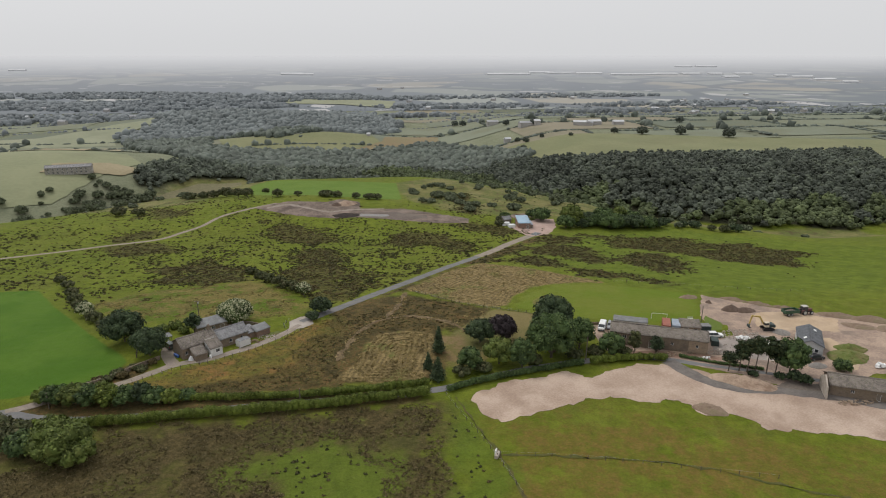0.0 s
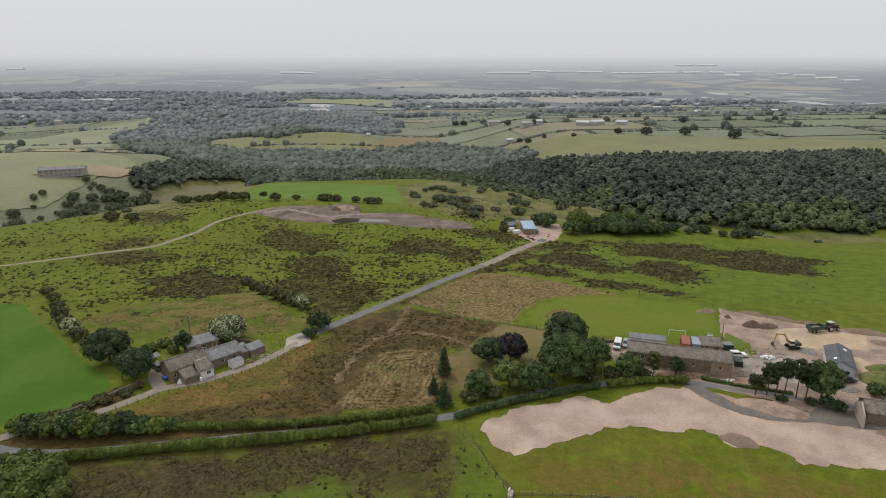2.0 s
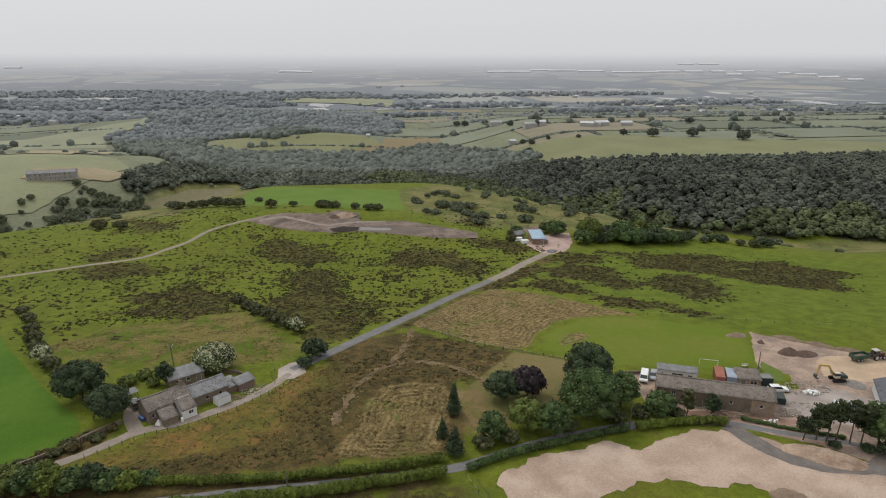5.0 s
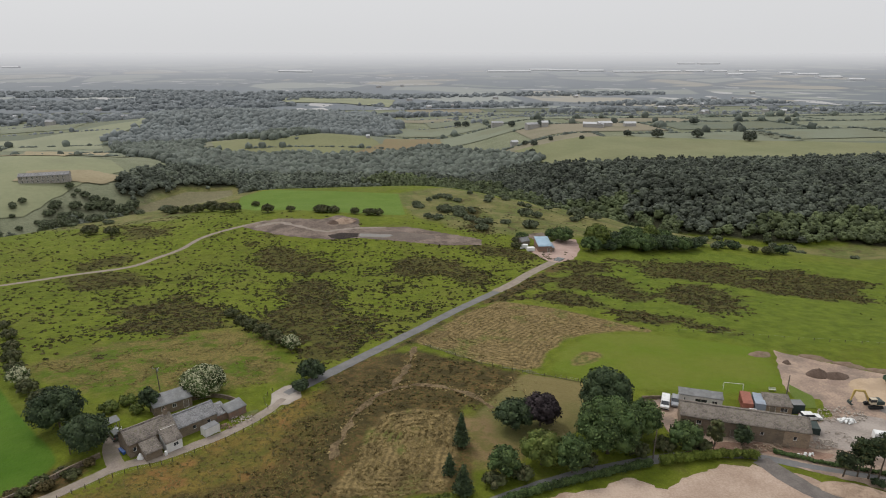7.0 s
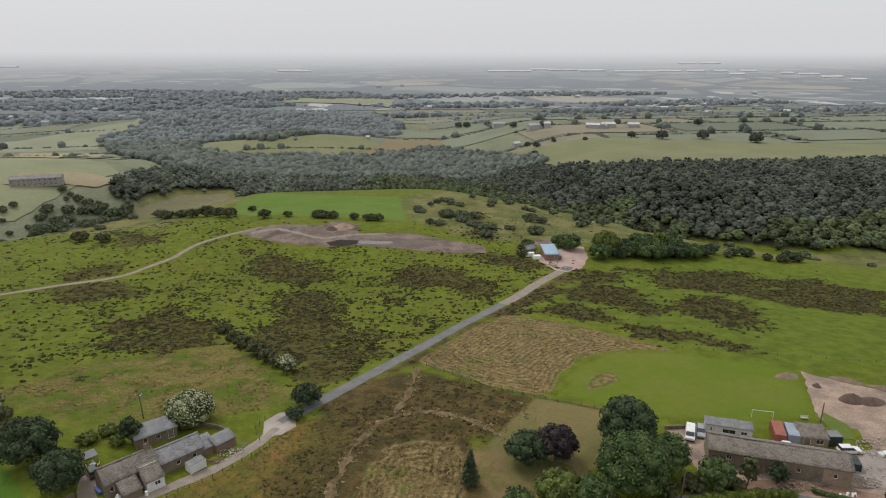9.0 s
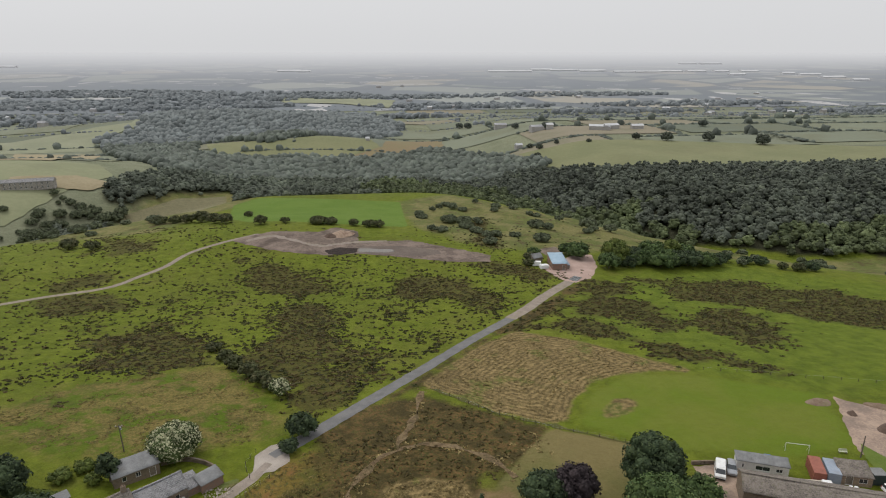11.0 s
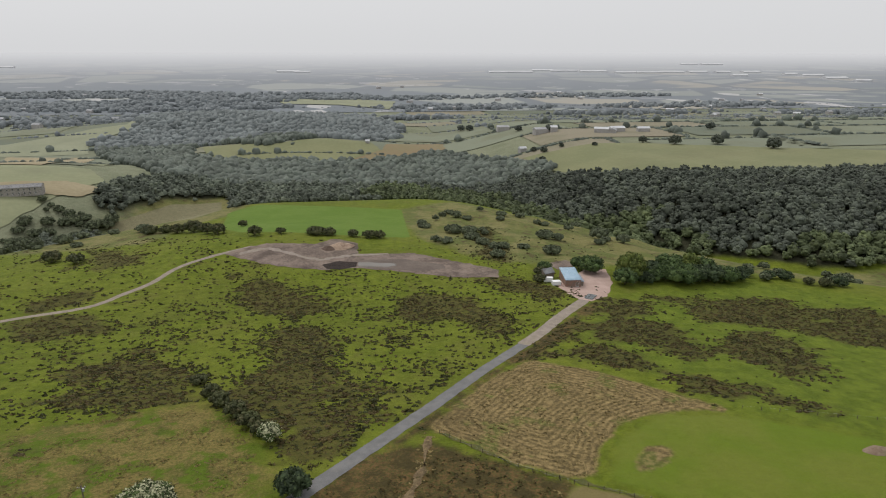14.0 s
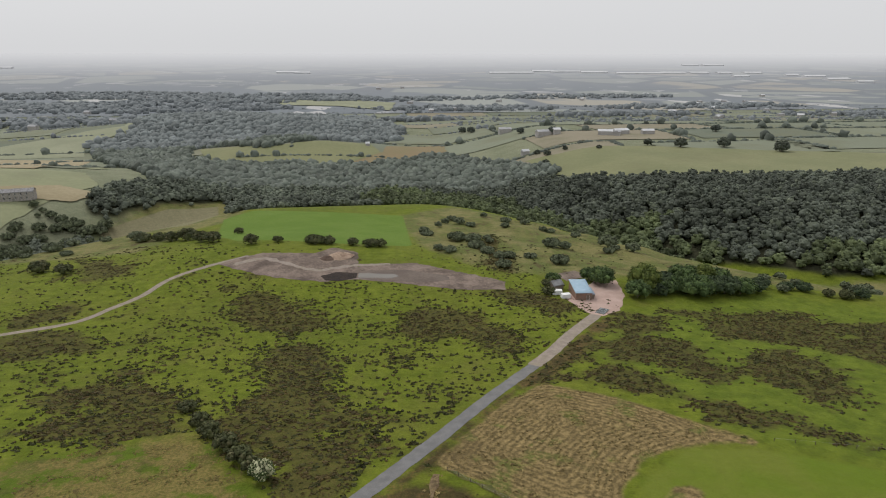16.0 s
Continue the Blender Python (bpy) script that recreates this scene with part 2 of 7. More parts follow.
HEATH_EAST = [[(128, 304), (144, 299), (165, 297), (177, 274), (159, 253), (150, 263), (138, 268), (127, 272), (115, 274), (117, 294)], [(168, 295), (198, 278), (206, 262), (183, 238), (158, 252), (145, 267)],
              [(116, 262), (134, 262), (140, 253), (130, 228), (113, 221), (109, 228), (108, 244)], [(77, 272), (88, 276), (100, 271), (101, 253), (101, 244), (90, 236), (83, 248), (71, 254)],
              [(63, 255), (71, 250), (78, 236), (88, 223), (91, 216), (92, 212), (81, 216), (78, 228), (65, 235), (60, 243)]]
HEATH_VERGE = [[(101, 218), (104, 211), (107, 204), (103, 201), (97, 210)], [(87, 288), (110, 298), (99, 277), (83, 272)], [(46, 249), (57, 258), (75, 278), (86, 292), (90, 292), (73, 267), (62, 255), (46, 242)]]
HEATH_MOOR = [[(-30, 269), (-27, 277), (-16, 280), (-9, 266), (-10, 246), (-8, 236), (0, 223), (2, 215), (-3, 207), (-8, 197), (-19, 199), (-20, 209), (-27, 217), (-34, 228), (-33, 240), (-27, 246), (-32, 257)],
              [(-45, 330), (-37, 331), (-19, 314), (-17, 295), (-24, 286), (-34, 293), (-50, 310)], [(-88, 255), (-69, 256), (-55, 253), (-47, 239), (-46, 227), (-53, 227), (-59, 222), (-70, 228), (-78, 235)]]
HEATH_WEST = [[(-120, 300), (-103, 303), (-86, 295), (-85, 284), (-97, 281), (-112, 281)], [(-124, 320), (-108, 332), (-100, 322), (-109, 313), (-122, 305)], [(-71, 267), (-64, 270), (-60, 265), (-64, 258)],
              [(9, 294), (21, 312), (36, 299), (52, 275), (42, 265), (30, 278), (16, 280)], [(52, 326), (70, 318), (76, 304), (69, 296), (52, 308)], [(-140, 405), (-105, 381), (-95, 357), (-114, 359)]]
HEATH = HEATH_NEAR + HEATH_EAST + HEATH_VERGE + HEATH_MOOR + HEATH_WEST
VALLEY = [[(-208, 545), (-180, 536), (-128, 462), (-100, 452), (-78, 470), (-76, 600), (-110, 612), (-150, 598), (-200, 575)], [(20, 470), (28, 385), (60, 345), (95, 335), (130, 345), (150, 345), (200, 322), (330, 330), (330, 380), (180, 380), (110, 450), (60, 500)], [(-230, 440), (-170, 405), (-110, 400), (-95, 440), (-170, 480)]]
BRACKEN_AND_SHADE = [[(-15, 136), (-7, 160), (4, 169), (20, 168), (20.5, 152), (17, 136)], [(-12, 183.5), (0, 197.5), (13, 199.5), (30, 186), (37, 181), (34, 172), (24, 166), (18, 163.5), (7, 166), (-2, 160), (-7, 150), (-12, 139), (-18, 139), (-13, 160), (-5, 176)]]
# The last outline paints the hedges' shade along the lane as dark ground.
BRACKEN_AND_SHADE += [[(1.5, 197), (14, 212), (40, 243), (61, 266), (78, 287), (84, 290), (80, 283), (62, 259), (51, 246), (40, 239), (21.8, 217), (13, 205)],
           [(-49, 140), (-32, 143), (-19, 144), (-10, 140), (-10, 135), (-18, 135.5), (-33, 134.5), (-47, 135)], [(-72, 142.5), (-67, 145.5), (-63, 151), (-59, 155), (-55, 153), (-56, 147), (-61, 144), (-69, 141)], [(-82, 126), (-78, 137), (-46, 136.5), (-10, 133), (12, 133), (12, 126.5), (-10, 125.5)]]
PATCHY = [[(-92, 202), (-70, 188), (-52, 180), (-36, 183), (-21, 184), (-20, 196), (-30, 212), (-42, 226), (-52, 224), (-76, 218)]]
EAST = [(66, 262), (92, 292), (112, 304), (164, 322), (205, 300), (280, 260), (180, 185), (112, 188), (86, 205)]
SERE = [[(22, 118), (48, 121), (62, 117), (74, 108), (84, 102), (104, 97), (120, 80), (20, 80), (24, 100)]]
GREEN = [[(-29, 106), (-25, 112), (-16, 113), (-8, 116.5), (-3, 111), (1, 107), (4, 104), (4, 97), (1, 92), (-17, 92), (-20, 101)], [(19, 118), (19, 125), (22, 120), (23.5, 110), (24.5, 95), (22, 88), (13, 90), (18, 99), (14, 106), (18, 111)]]
BRUSH = [[(-120, 122), (-76, 125.5), (-50, 125), (-8, 126), (14, 127), (18, 122), (16, 114), (13, 106), (14, 97), (14, 78), (-120, 78)]]
ROUGH = [[(-59, 142), (-48, 150), (-40, 153), (-30, 160), (-20, 172), (-10, 182), (-3, 178), (-8, 160), (-12, 138), (-30, 135), (-55, 136)]]


def union(polys, x, y):
    out = np.full(x.shape, -60.0)
    for q in polys:
        out = np.maximum(out, inside(q, x, y))
    return np.clip(out, -60, 60)


MOOR = [(-200, 200), (-118, 232), (-88, 200), (-60, 215), (-44, 205), (-22, 200), (-8, 192), (14, 219), (47, 257), (80, 297), (60, 330), (0, 335), (-50, 350), (-60, 380), (-120, 420), (-200, 400)]


def heath_value(x, y):
    """Above zero where heather and rushes grow thick."""
    q = np.clip(union(HEATH, x, y), -22, 5)
    q = np.maximum(q, np.minimum(inside(MOOR, x, y), 0) - 5.0)
    near = (y > 120) & (y < 440) & (np.abs(x) < 300)
    f = np.zeros(x.shape)
    f[near] = [noise.fractal((a * 0.05, b * 0.085, 2.0), 1.0, 2.0, 4) * 6.5 + 4 * noise.noise((a * 0.16, b * 0.33, 5.0)) for a, b in zip(x[near], y[near])]
    return np.clip(q + f, -40, 40)


FAR_WOODS = [[(-425, 1450), (-322, 1028), (-348, 951), (-305, 855), (-217, 721), (-191, 753), (-181, 826), (-193, 893), (-101, 866), (-41, 894), (1, 908), (48, 981), (67, 1086), (12, 1392), (-290, 1517)],
             [(-217, 721), (-182, 830), (-127, 795), (-18, 800), (6, 798), (51, 815), (100, 867), (135, 806), (151, 734), (169, 690), (170, 560), (28, 560), (-155, 580), (-175, 622)]]


EDGE_WOODS = [[(-205, 577), (-193, 548), (-178, 551), (-165, 569), (-147, 591), (-113, 606), (-97, 640), (-118, 657), (-173, 640)], [(-87, 500), (-95, 560), (-113, 612), (-99, 640), (-85, 596), (-78, 500)]]


def in_wood(x, y):
    """Where the woods stand: positive within."""
    x, y = np.asarray(x, float), np.asarray(y, float)
    d = y - clough(x)
    wob = 9 * np.sin(x * 0.045 + 0.7 * np.sin(y * 0.03)) + 6 * np.sin(x * 0.11 + y * 0.06)
    w = np.minimum(d + 22 + 0.6 * wob + 22 * ramp(-x, 50, 200) - 30 * ramp(x, 130, 200), np.where(x > 60, 60 + 112 * ramp(x, 70, 170), 55 + 40 * ramp(x, -120, 0)) - d)
    w = np.minimum(w, x + 215)
    for q in FAR_WOODS:
        w = np.maximum(w, inside(q, x, y) - 3)
    w = np.maximum(w, -300) + wob * ramp(y, 560, 640) * 0.6
    for q in (BROWN_FAR, WEST_SLOPE):
        w = np.minimum(w, -inside(q, x, y) - 3)
    for q in EDGE_WOODS:
        w = np.maximum(w, inside(q, x, y) + 2)
    return w


def spread(a, b, fine, grow, end0, end1):
    """Grid lines: even between a and b, then ever wider out to both ends."""
    mid = np.arange(a, b + 0.1, fine)
    def run(start, end):
        out, s, p = [], fine, start
        while abs(p - end) > 1 and (end - p) * np.sign(end - start) > 0:
            s = min(s * grow, 150)
            p = p + np.sign(end - start) * s
            out.append(p)
        return out
    return np.array(run(a, end0)[::-1] + list(mid) + run(b, end1))


gx = spread(-150, 190, 2.5, 1.07, -4900, 4900)
gy = np.concatenate([spread(70, 330, 2.5, 1.05, -400, 331)[:-1], np.arange(332.5, 640, 5), np.arange(640, 1300, 10), np.arange(1300, 4990, 45)])
GX, GY = np.meshgrid(gx, gy)
nx, ny = len(gx), len(gy)
idx = np.arange(nx * ny).reshape(ny, nx)
quads = np.stack([idx[:-1, :-1], idx[:-1, 1:], idx[1:, 1:], idx[1:, :-1]], -1).reshape(-1, 4)
fx, fy = GX.ravel(), GY.ravel()

n = Nodes("ground_cover")
big, mid_n, fine_n = n.noise(0.035, 4), n.noise(0.22, 4, 0.6), n.noise(1.6, 4, 0.65)
col = n.mix(n.step(mid_n, 0.36, 0.66), (0.088, 0.114, 0.008), (0.126, 0.152, 0.014))
col = n.mix(n.calc("MULTIPLY", n.step(big, 0.45, 0.65), 0.35), col, (0.130, 0.135, 0.022))
col = n.mix(n.calc("MULTIPLY", n.step(n.noise(0.09, 4, 0.6), 0.52, 0.7), 0.35), col, (0.12, 0.105, 0.03))
col = n.mix(n.calc("MULTIPLY", n.step(fine_n, 0.52, 0.72), 0.35), col, (0.060, 0.074, 0.012))
col = n.mix(n.calc("MULTIPLY", n.step(n.noise(0.013, 4, 0.6), 0.46, 0.62), 0.30), col, (0.068, 0.088, 0.010))


def zone(col, name, colour, noisy=6.0, soft=1.0, amount=1.0):
    f = n.calc("ADD", n.attr(name), n.calc("MULTIPLY", n.calc("SUBTRACT", n.noise(0.13, 5, 0.65), 0.5), noisy * 2.2))
    return n.mix(n.calc("MULTIPLY", n.step(f, -soft, soft), amount), col, colour)


grain = n.calc("ADD", -0.12, n.calc("ADD", n.calc("MULTIPLY", n.noise(2.6, 7, 0.8), 1.35), n.calc("MULTIPLY", n.noise(0.45, 5, 0.75), 0.9)))


rough_c = n.mix(n.step(mid_n, 0.4, 0.62), (0.150, 0.110, 0.026), n.mix(n.step(n.noise(0.07, 4, 0.6), 0.45, 0.58), (0.096, 0.092, 0.019), (0.190, 0.104, 0.036)))
heath_c = n.mix(n.step(n.noise(0.35, 5, 0.7), 0.36, 0.6), (0.042, 0.034, 0.012), n.mix(n.step(fine_n, 0.42, 0.6), (0.078, 0.056, 0.021), (0.060, 0.060, 0.015)))
col = zone(col, "valley", n.mix(n.step(n.noise(0.06, 5, 0.65), 0.40, 0.60), n.mix(n.step(mid_n, 0.4, 0.6), (0.17, 0.155, 0.062), (0.145, 0.14, 0.05)), n.mix(n.step(n.noise(0.15, 5, 0.7), 0.5, 0.62), (0.10, 0.115, 0.032), (0.082, 0.068, 0.030))), 8, 4)
col = zone(col, "patchy", n.mix(n.step(n.noise(0.11, 6, 0.7), 0.42, 0.56), n.mix(n.step(mid_n, 0.45, 0.6), (0.074, 0.110, 0.009), (0.058, 0.066, 0.014)), n.mix(n.step(fine_n, 0.4, 0.6), (0.185, 0.138, 0.050), (0.115, 0.098, 0.028))), 9, 4, 0.9)
col = zone(col, "east", n.mix(n.step(mid_n, 0.36, 0.66), (0.076, 0.108, 0.009), (0.112, 0.146, 0.014)), 8, 8, 0.85)
col = zone(col, "sere", n.mix(n.step(n.noise(0.10, 6, 0.7), 0.38, 0.56), col, n.mix(n.step(n.noise(0.5, 4, 0.7), 0.42, 0.6), (0.112, 0.102, 0.016), (0.150, 0.102, 0.026))), 9, 5, 0.9)
col = zone(col, "rough", rough_c, 7, 3)
col = zone(col, "heath", heath_c, 7, 3.5, 0.78)
bracken_shade_c = n.mix(n.step(n.noise(0.22, 6, 0.75), 0.40, 0.60), (0.050, 0.040, 0.014), n.mix(n.step(fine_n, 0.42, 0.6), (0.125, 0.076, 0.030), (0.070, 0.066, 0.019)))
# Real bracken, and painted shade on the ground between the lane hedges.
col = zone(col, "bracken_and_shade", bracken_shade_c, 4, 1.5)
brush_c = n.mix(n.step(n.noise(0.8, 6, 0.75), 0.38, 0.62), (0.044, 0.036, 0.012), n.mix(n.step(n.noise(3.2, 5, 0.7), 0.45, 0.6), (0.072, 0.054, 0.020), (0.105, 0.080, 0.036)))
brush_c = n.mix(n.calc("MULTIPLY", n.step(n.noise(0.07, 5, 0.65), 0.46, 0.62), 0.5), brush_c, n.mix(n.step(mid_n, 0.4, 0.6), (0.058, 0.066, 0.014), (0.088, 0.098, 0.016)))
col = zone(col, "brush", brush_c, 16, 4.0)
col = zone(col, "green", n.mix(mid_n, (0.072, 0.108, 0.010), (0.105, 0.140, 0.016)), 13, 4.5, 0.85)
col = zone(col, "pitch", n.mix(n.step(big, 0.4, 0.6), (0.104, 0.148, 0.012), n.mix(fine_n, (0.116, 0.150, 0.016), (0.142, 0.156, 0.026))), 2, 1.5)
tufts = n.calc("SINE", n.calc("ADD", n.calc("MULTIPLY", n.attr("straw"), 4.2), n.calc("MULTIPLY", n.noise(0.11, 5, 0.6), 14.0)))      # the mower's rounds
litter = n.calc("ADD", n.calc("MULTIPLY", tufts, 0.55), n.calc("MULTIPLY", n.calc("SUBTRACT", n.noise(0.9, 6, 0.75), 0.5), 8.0))
straw_c = n.mix(n.step(litter, -1.5, 1.6), (0.088, 0.066, 0.027), (0.245, 0.180, 0.080))
straw_c = n.mix(n.calc("MULTIPLY", n.step(n.noise(0.10, 5, 0.6), 0.55, 0.64), 0.75), straw_c, n.mix(n.step(litter, -0.8, 1.4), (0.085, 0.105, 0.02), (0.17, 0.15, 0.05)))
straw_c = n.mix(n.calc("MULTIPLY", n.step(n.noise(0.055, 4, 0.6), 0.56, 0.68), 0.5), straw_c, (0.082, 0.060, 0.026))
col = zone(col, "straw", straw_c, 2.5, 0.9)
col = zone(col, "lawn", n.mix(n.step(big, 0.4, 0.6), n.mix(fine_n, (0.155, 0.125, 0.05), (0.18, 0.15, 0.062)), (0.125, 0.122, 0.04)), 1.0, 0.6)
col = zone(col, "worn", n.mix(n.step(n.noise(0.3, 5, 0.7), 0.4, 0.62), (0.19, 0.130, 0.066), (0.125, 0.110, 0.034)), 3, 2.0, 0.9)
col = zone(col, "silage", n.mix(n.step(n.noise(0.05, 3), 0.4, 0.6), (0.054, 0.116, 0.009), (0.070, 0.134, 0.013)), 0.5, 0.5)
col = zone(col, "meadow", n.mix(n.step(n.noise(0.05, 3), 0.4, 0.6), (0.095, 0.155, 0.022), (0.11, 0.17, 0.028)), 0.5, 0.5)
# Ground beyond the valley: pasture greyed and paled, haze put into its colour.
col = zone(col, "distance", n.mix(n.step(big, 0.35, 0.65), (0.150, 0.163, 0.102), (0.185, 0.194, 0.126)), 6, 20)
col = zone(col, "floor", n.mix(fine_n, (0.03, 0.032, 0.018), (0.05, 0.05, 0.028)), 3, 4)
col = zone(col, "brown", n.mix(mid_n, (0.185, 0.165, 0.098), (0.155, 0.147, 0.082)), 1.0, 1.0)
col = n.mix(n.calc("SUBTRACT", 1.0, n.calc("MULTIPLY", n.step(n.attr("even"), -1, 1), 0.6)), col, n.shade(col, grain))
ground_mat = n.done(col, 0.95, n.calc("ADD", n.noise(1.1, 5, 0.7), n.calc("MULTIPLY", n.noise(0.3, 3), 1.5)), 0.35, spec=0.15)

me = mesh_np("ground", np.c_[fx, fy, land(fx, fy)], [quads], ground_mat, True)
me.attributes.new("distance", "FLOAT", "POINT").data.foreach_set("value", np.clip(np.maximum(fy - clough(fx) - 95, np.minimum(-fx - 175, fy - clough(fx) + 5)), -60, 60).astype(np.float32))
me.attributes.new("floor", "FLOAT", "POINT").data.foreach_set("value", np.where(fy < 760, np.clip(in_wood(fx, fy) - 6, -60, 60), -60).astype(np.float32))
for key, polys in (("silage", [SILAGE]), ("meadow", [SILAGE_FAR]), ("east", [EAST]), ("worn", [BARE_LAWN]), ("valley", VALLEY), ("even", [SILAGE, SILAGE_FAR, PITCH, LAWN]), ("straw", STRAW), ("lawn", [LAWN]), ("pitch", [PITCH]), ("heath", HEATH), ("green", GREEN), ("brush", BRUSH), ("rough", ROUGH), ("bracken_and_shade", BRACKEN_AND_SHADE), ("patchy", PATCHY), ("sere", SERE), ("brown", [BROWN_FAR])):
    me.attributes.new(key, "FLOAT", "POINT").data.foreach_set("value", (heath_value(fx, fy) if key == "heath" else union(polys, fx, fy)).astype(np.float32))
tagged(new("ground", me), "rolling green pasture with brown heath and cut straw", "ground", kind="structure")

# roads, yards and bare earth
M_TAR = surface("worn_tarmac", (0.12, 0.118, 0.118), (0.165, 0.163, 0.162), 0.4, 5, 0.9, 0.01, (0.20, 0.19, 0.175), 0.4)
M_TRACK = surface("pale_stone_track", (0.20, 0.165, 0.138), (0.285, 0.240, 0.202), 0.5, 4, 0.95, 0.03, (0.2, 0.18, 0.11), 0.5)
M_CONC = surface("pale_concrete", (0.27, 0.235, 0.205), (0.38, 0.335, 0.29), 0.3, 5, 0.85, 0.01, (0.24, 0.20, 0.165), 0.5)
M_SAND = surface("pinkish_gravel_fill", (0.31, 0.225, 0.170), (0.47, 0.365, 0.290), 0.11, 2.6, 0.95, 0.18, (0.25, 0.175, 0.130), 0.75)
M_YARD = surface("trodden_building_earth", (0.225, 0.165, 0.132), (0.41, 0.305, 0.23), 0.16, 2.4, 0.95, 0.15, (0.17, 0.132, 0.11), 0.85)
M_DARKST = surface("dark_road_stone", (0.115, 0.10, 0.092), (0.175, 0.155, 0.14), 0.4, 4, 0.95, 0.05)
M_PINKYARD = surface("pink_yard_gravel", (0.33, 0.235, 0.20), (0.42, 0.31, 0.265), 0.25, 3, 0.95, 0.05)
M_MUD = surface("dug_brown_earth", (0.10, 0.076, 0.060), (0.215, 0.165, 0.136), 0.16, 1.2, 0.95, 0.25, (0.062, 0.045, 0.036), 0.75)

LANE = [(-140, 112), (-110, 123), (-92, 132), (-81, 133.4), (-73, 130.4), (-62, 128.4), (-46, 128.5), (-27, 129.4), (-8, 129.9), (5.5, 130.6), (13.4, 131.3), (20, 132.8), (30.5, 136.6), (42, 139.4), (55, 141.3), (66, 141.8), (76, 139.6), (85, 135), (95, 130.5), (104, 126), (125, 117), (160, 104)]
DRIVE = [(-80.5, 133.6), (-68, 140), (-59.5, 144), (-49.5, 152), (-41.7, 154.4), (-36, 158), (-31.3, 161), (-24.6, 168), (-20.5, 175)]
ROAD = [(-20.3, 177.5), (-14, 183.6), (-9.4, 188.6), (1.4, 200.8), (13.8, 215), (30.9, 235.5), (47.5, 254)]
TRACK = [(-190, 270), (-140, 292), (-120, 302), (-100.5, 310), (-91.8, 322), (-84.9, 332), (-79, 348), (-68, 359), (-51, 369.5)]
strip("lane", LANE, 2.5, M_TAR, 0.036, "narrow worn tarmac lane between clipped hedges")
strip("farm_drive", DRIVE, 2.5, M_TRACK, 0.045, "pale gravel drive past the stone cottage")
strip("access_road", ROAD, 3.6, M_TAR, 0.045, "straight grey tarmac road over the moor")
strip("stone_track", [(47, 253.5), (56, 264), (66, 277), (81, 294.5)], 4.2, M_TRACK, 0.054, "pale stone track leading to the blue barn")
strip("moor_track", TRACK, 2.6, M_TRACK, 0.054, "winding pale stone track over the moor")
strip("cottage_drive", [(-49.5, 152), (-52, 156), (-53.6, 160.5), (-54.2, 165)], 3.0, M_TRACK, 0.054, "gravel drive beside the cottage gable")
patch("turning_pad", [(-23.7, 177.9), (-21.1, 181.4), (-17.4, 182.4), (-16.4, 175), (-19, 172), (-23.1, 171.5)], M_CONC, 0.059, "pale concrete turning pad beside the road", 0.3, 2)
GRAVEL = [(21.8, 126.9), (26.6, 130.2), (35.7, 133.9), (47.7, 135.9), (53.4, 132), (58.8, 134.8), (64.4, 137.6), (73.3, 137.6), (81, 133), (86, 127), (96, 123), (112, 113), (135, 101), (135, 93), (105, 100), (91.4, 104.5), (82.4, 106.3), (79.3, 113.7), (73, 113.5), (69.1, 119.8), (62.5, 120.1), (49.1, 123.5), (42.8, 120.6), (27.7, 116.4), (24.3, 118.3)]
patch("gravel_field", GRAVEL, M_SAND, 0.063, "levelled pinkish gravel and clay building ground", 1.6, 4, 3)
YARD = [(111.5, 186), (117, 179), (122, 173.5), (128, 168.5), (137, 163), (145, 158), (175, 150), (175, 120), (124, 126), (110, 121), (98, 122.5), (88.6, 130.8), (78, 138.4), (66, 143.6), (62, 147), (62, 163), (70, 163), (72, 157), (95.5, 150.5), (98, 149.2), (101.5, 152), (103, 158), (99, 160), (98.6, 164), (105, 175.5)]
patch("building_yard", YARD, M_YARD, 0.050, "bare trodden earth yard of a building site", 0.9, 4, 5)
strip("dark_stone_road", [(76, 138.5), (78.5, 131), (84, 124.5), (97, 120.5), (107, 116.6), (118, 110), (140, 98)], 4.0, M_DARKST, 0.090, "fresh dark stone roadway across the gravel", 0.4)
patch("dark_earth", [(96, 123), (101, 125.5), (107, 122), (118, 114.5), (132, 107), (130, 102), (118, 108.5), (108, 114), (100, 118.5)], surface("dark_churned_soil", (0.10, 0.082, 0.068), (0.17, 0.14, 0.118), 0.3, 2.5, 0.95, 0.12), 0.104, "dark churned soil beside the low barn", 1.0, 4, 11)
patch("grey_hardcore", [(90, 143), (96, 149), (104, 151), (112, 149), (114, 143), (109, 135), (99, 136)], surface("grey_hardcore", (0.25, 0.215, 0.19), (0.36, 0.315, 0.28), 0.2, 2, 0.95, 0.1, (0.17, 0.145, 0.13), 0.6), 0.072, "grey crushed hardcore on the yard", 1.4, 4, 13)
patch("sand_spread", [(111, 156), (118, 166), (127, 166), (138, 158), (133, 150), (121, 150)], surface("orange_sand", (0.36, 0.265, 0.175), (0.47, 0.355, 0.245), 0.2, 2, 0.95, 0.08, (0.33, 0.25, 0.18), 0.5), 0.077, "orange sand spread over the yard", 1.6, 4, 14)
patch("sand_track", [(122, 147), (127, 146), (127, 136), (121, 128), (117, 128), (121, 137)], bpy.data.materials["orange_sand"], 0.081, "orange sandy vehicle track", 0.8, 4, 15)
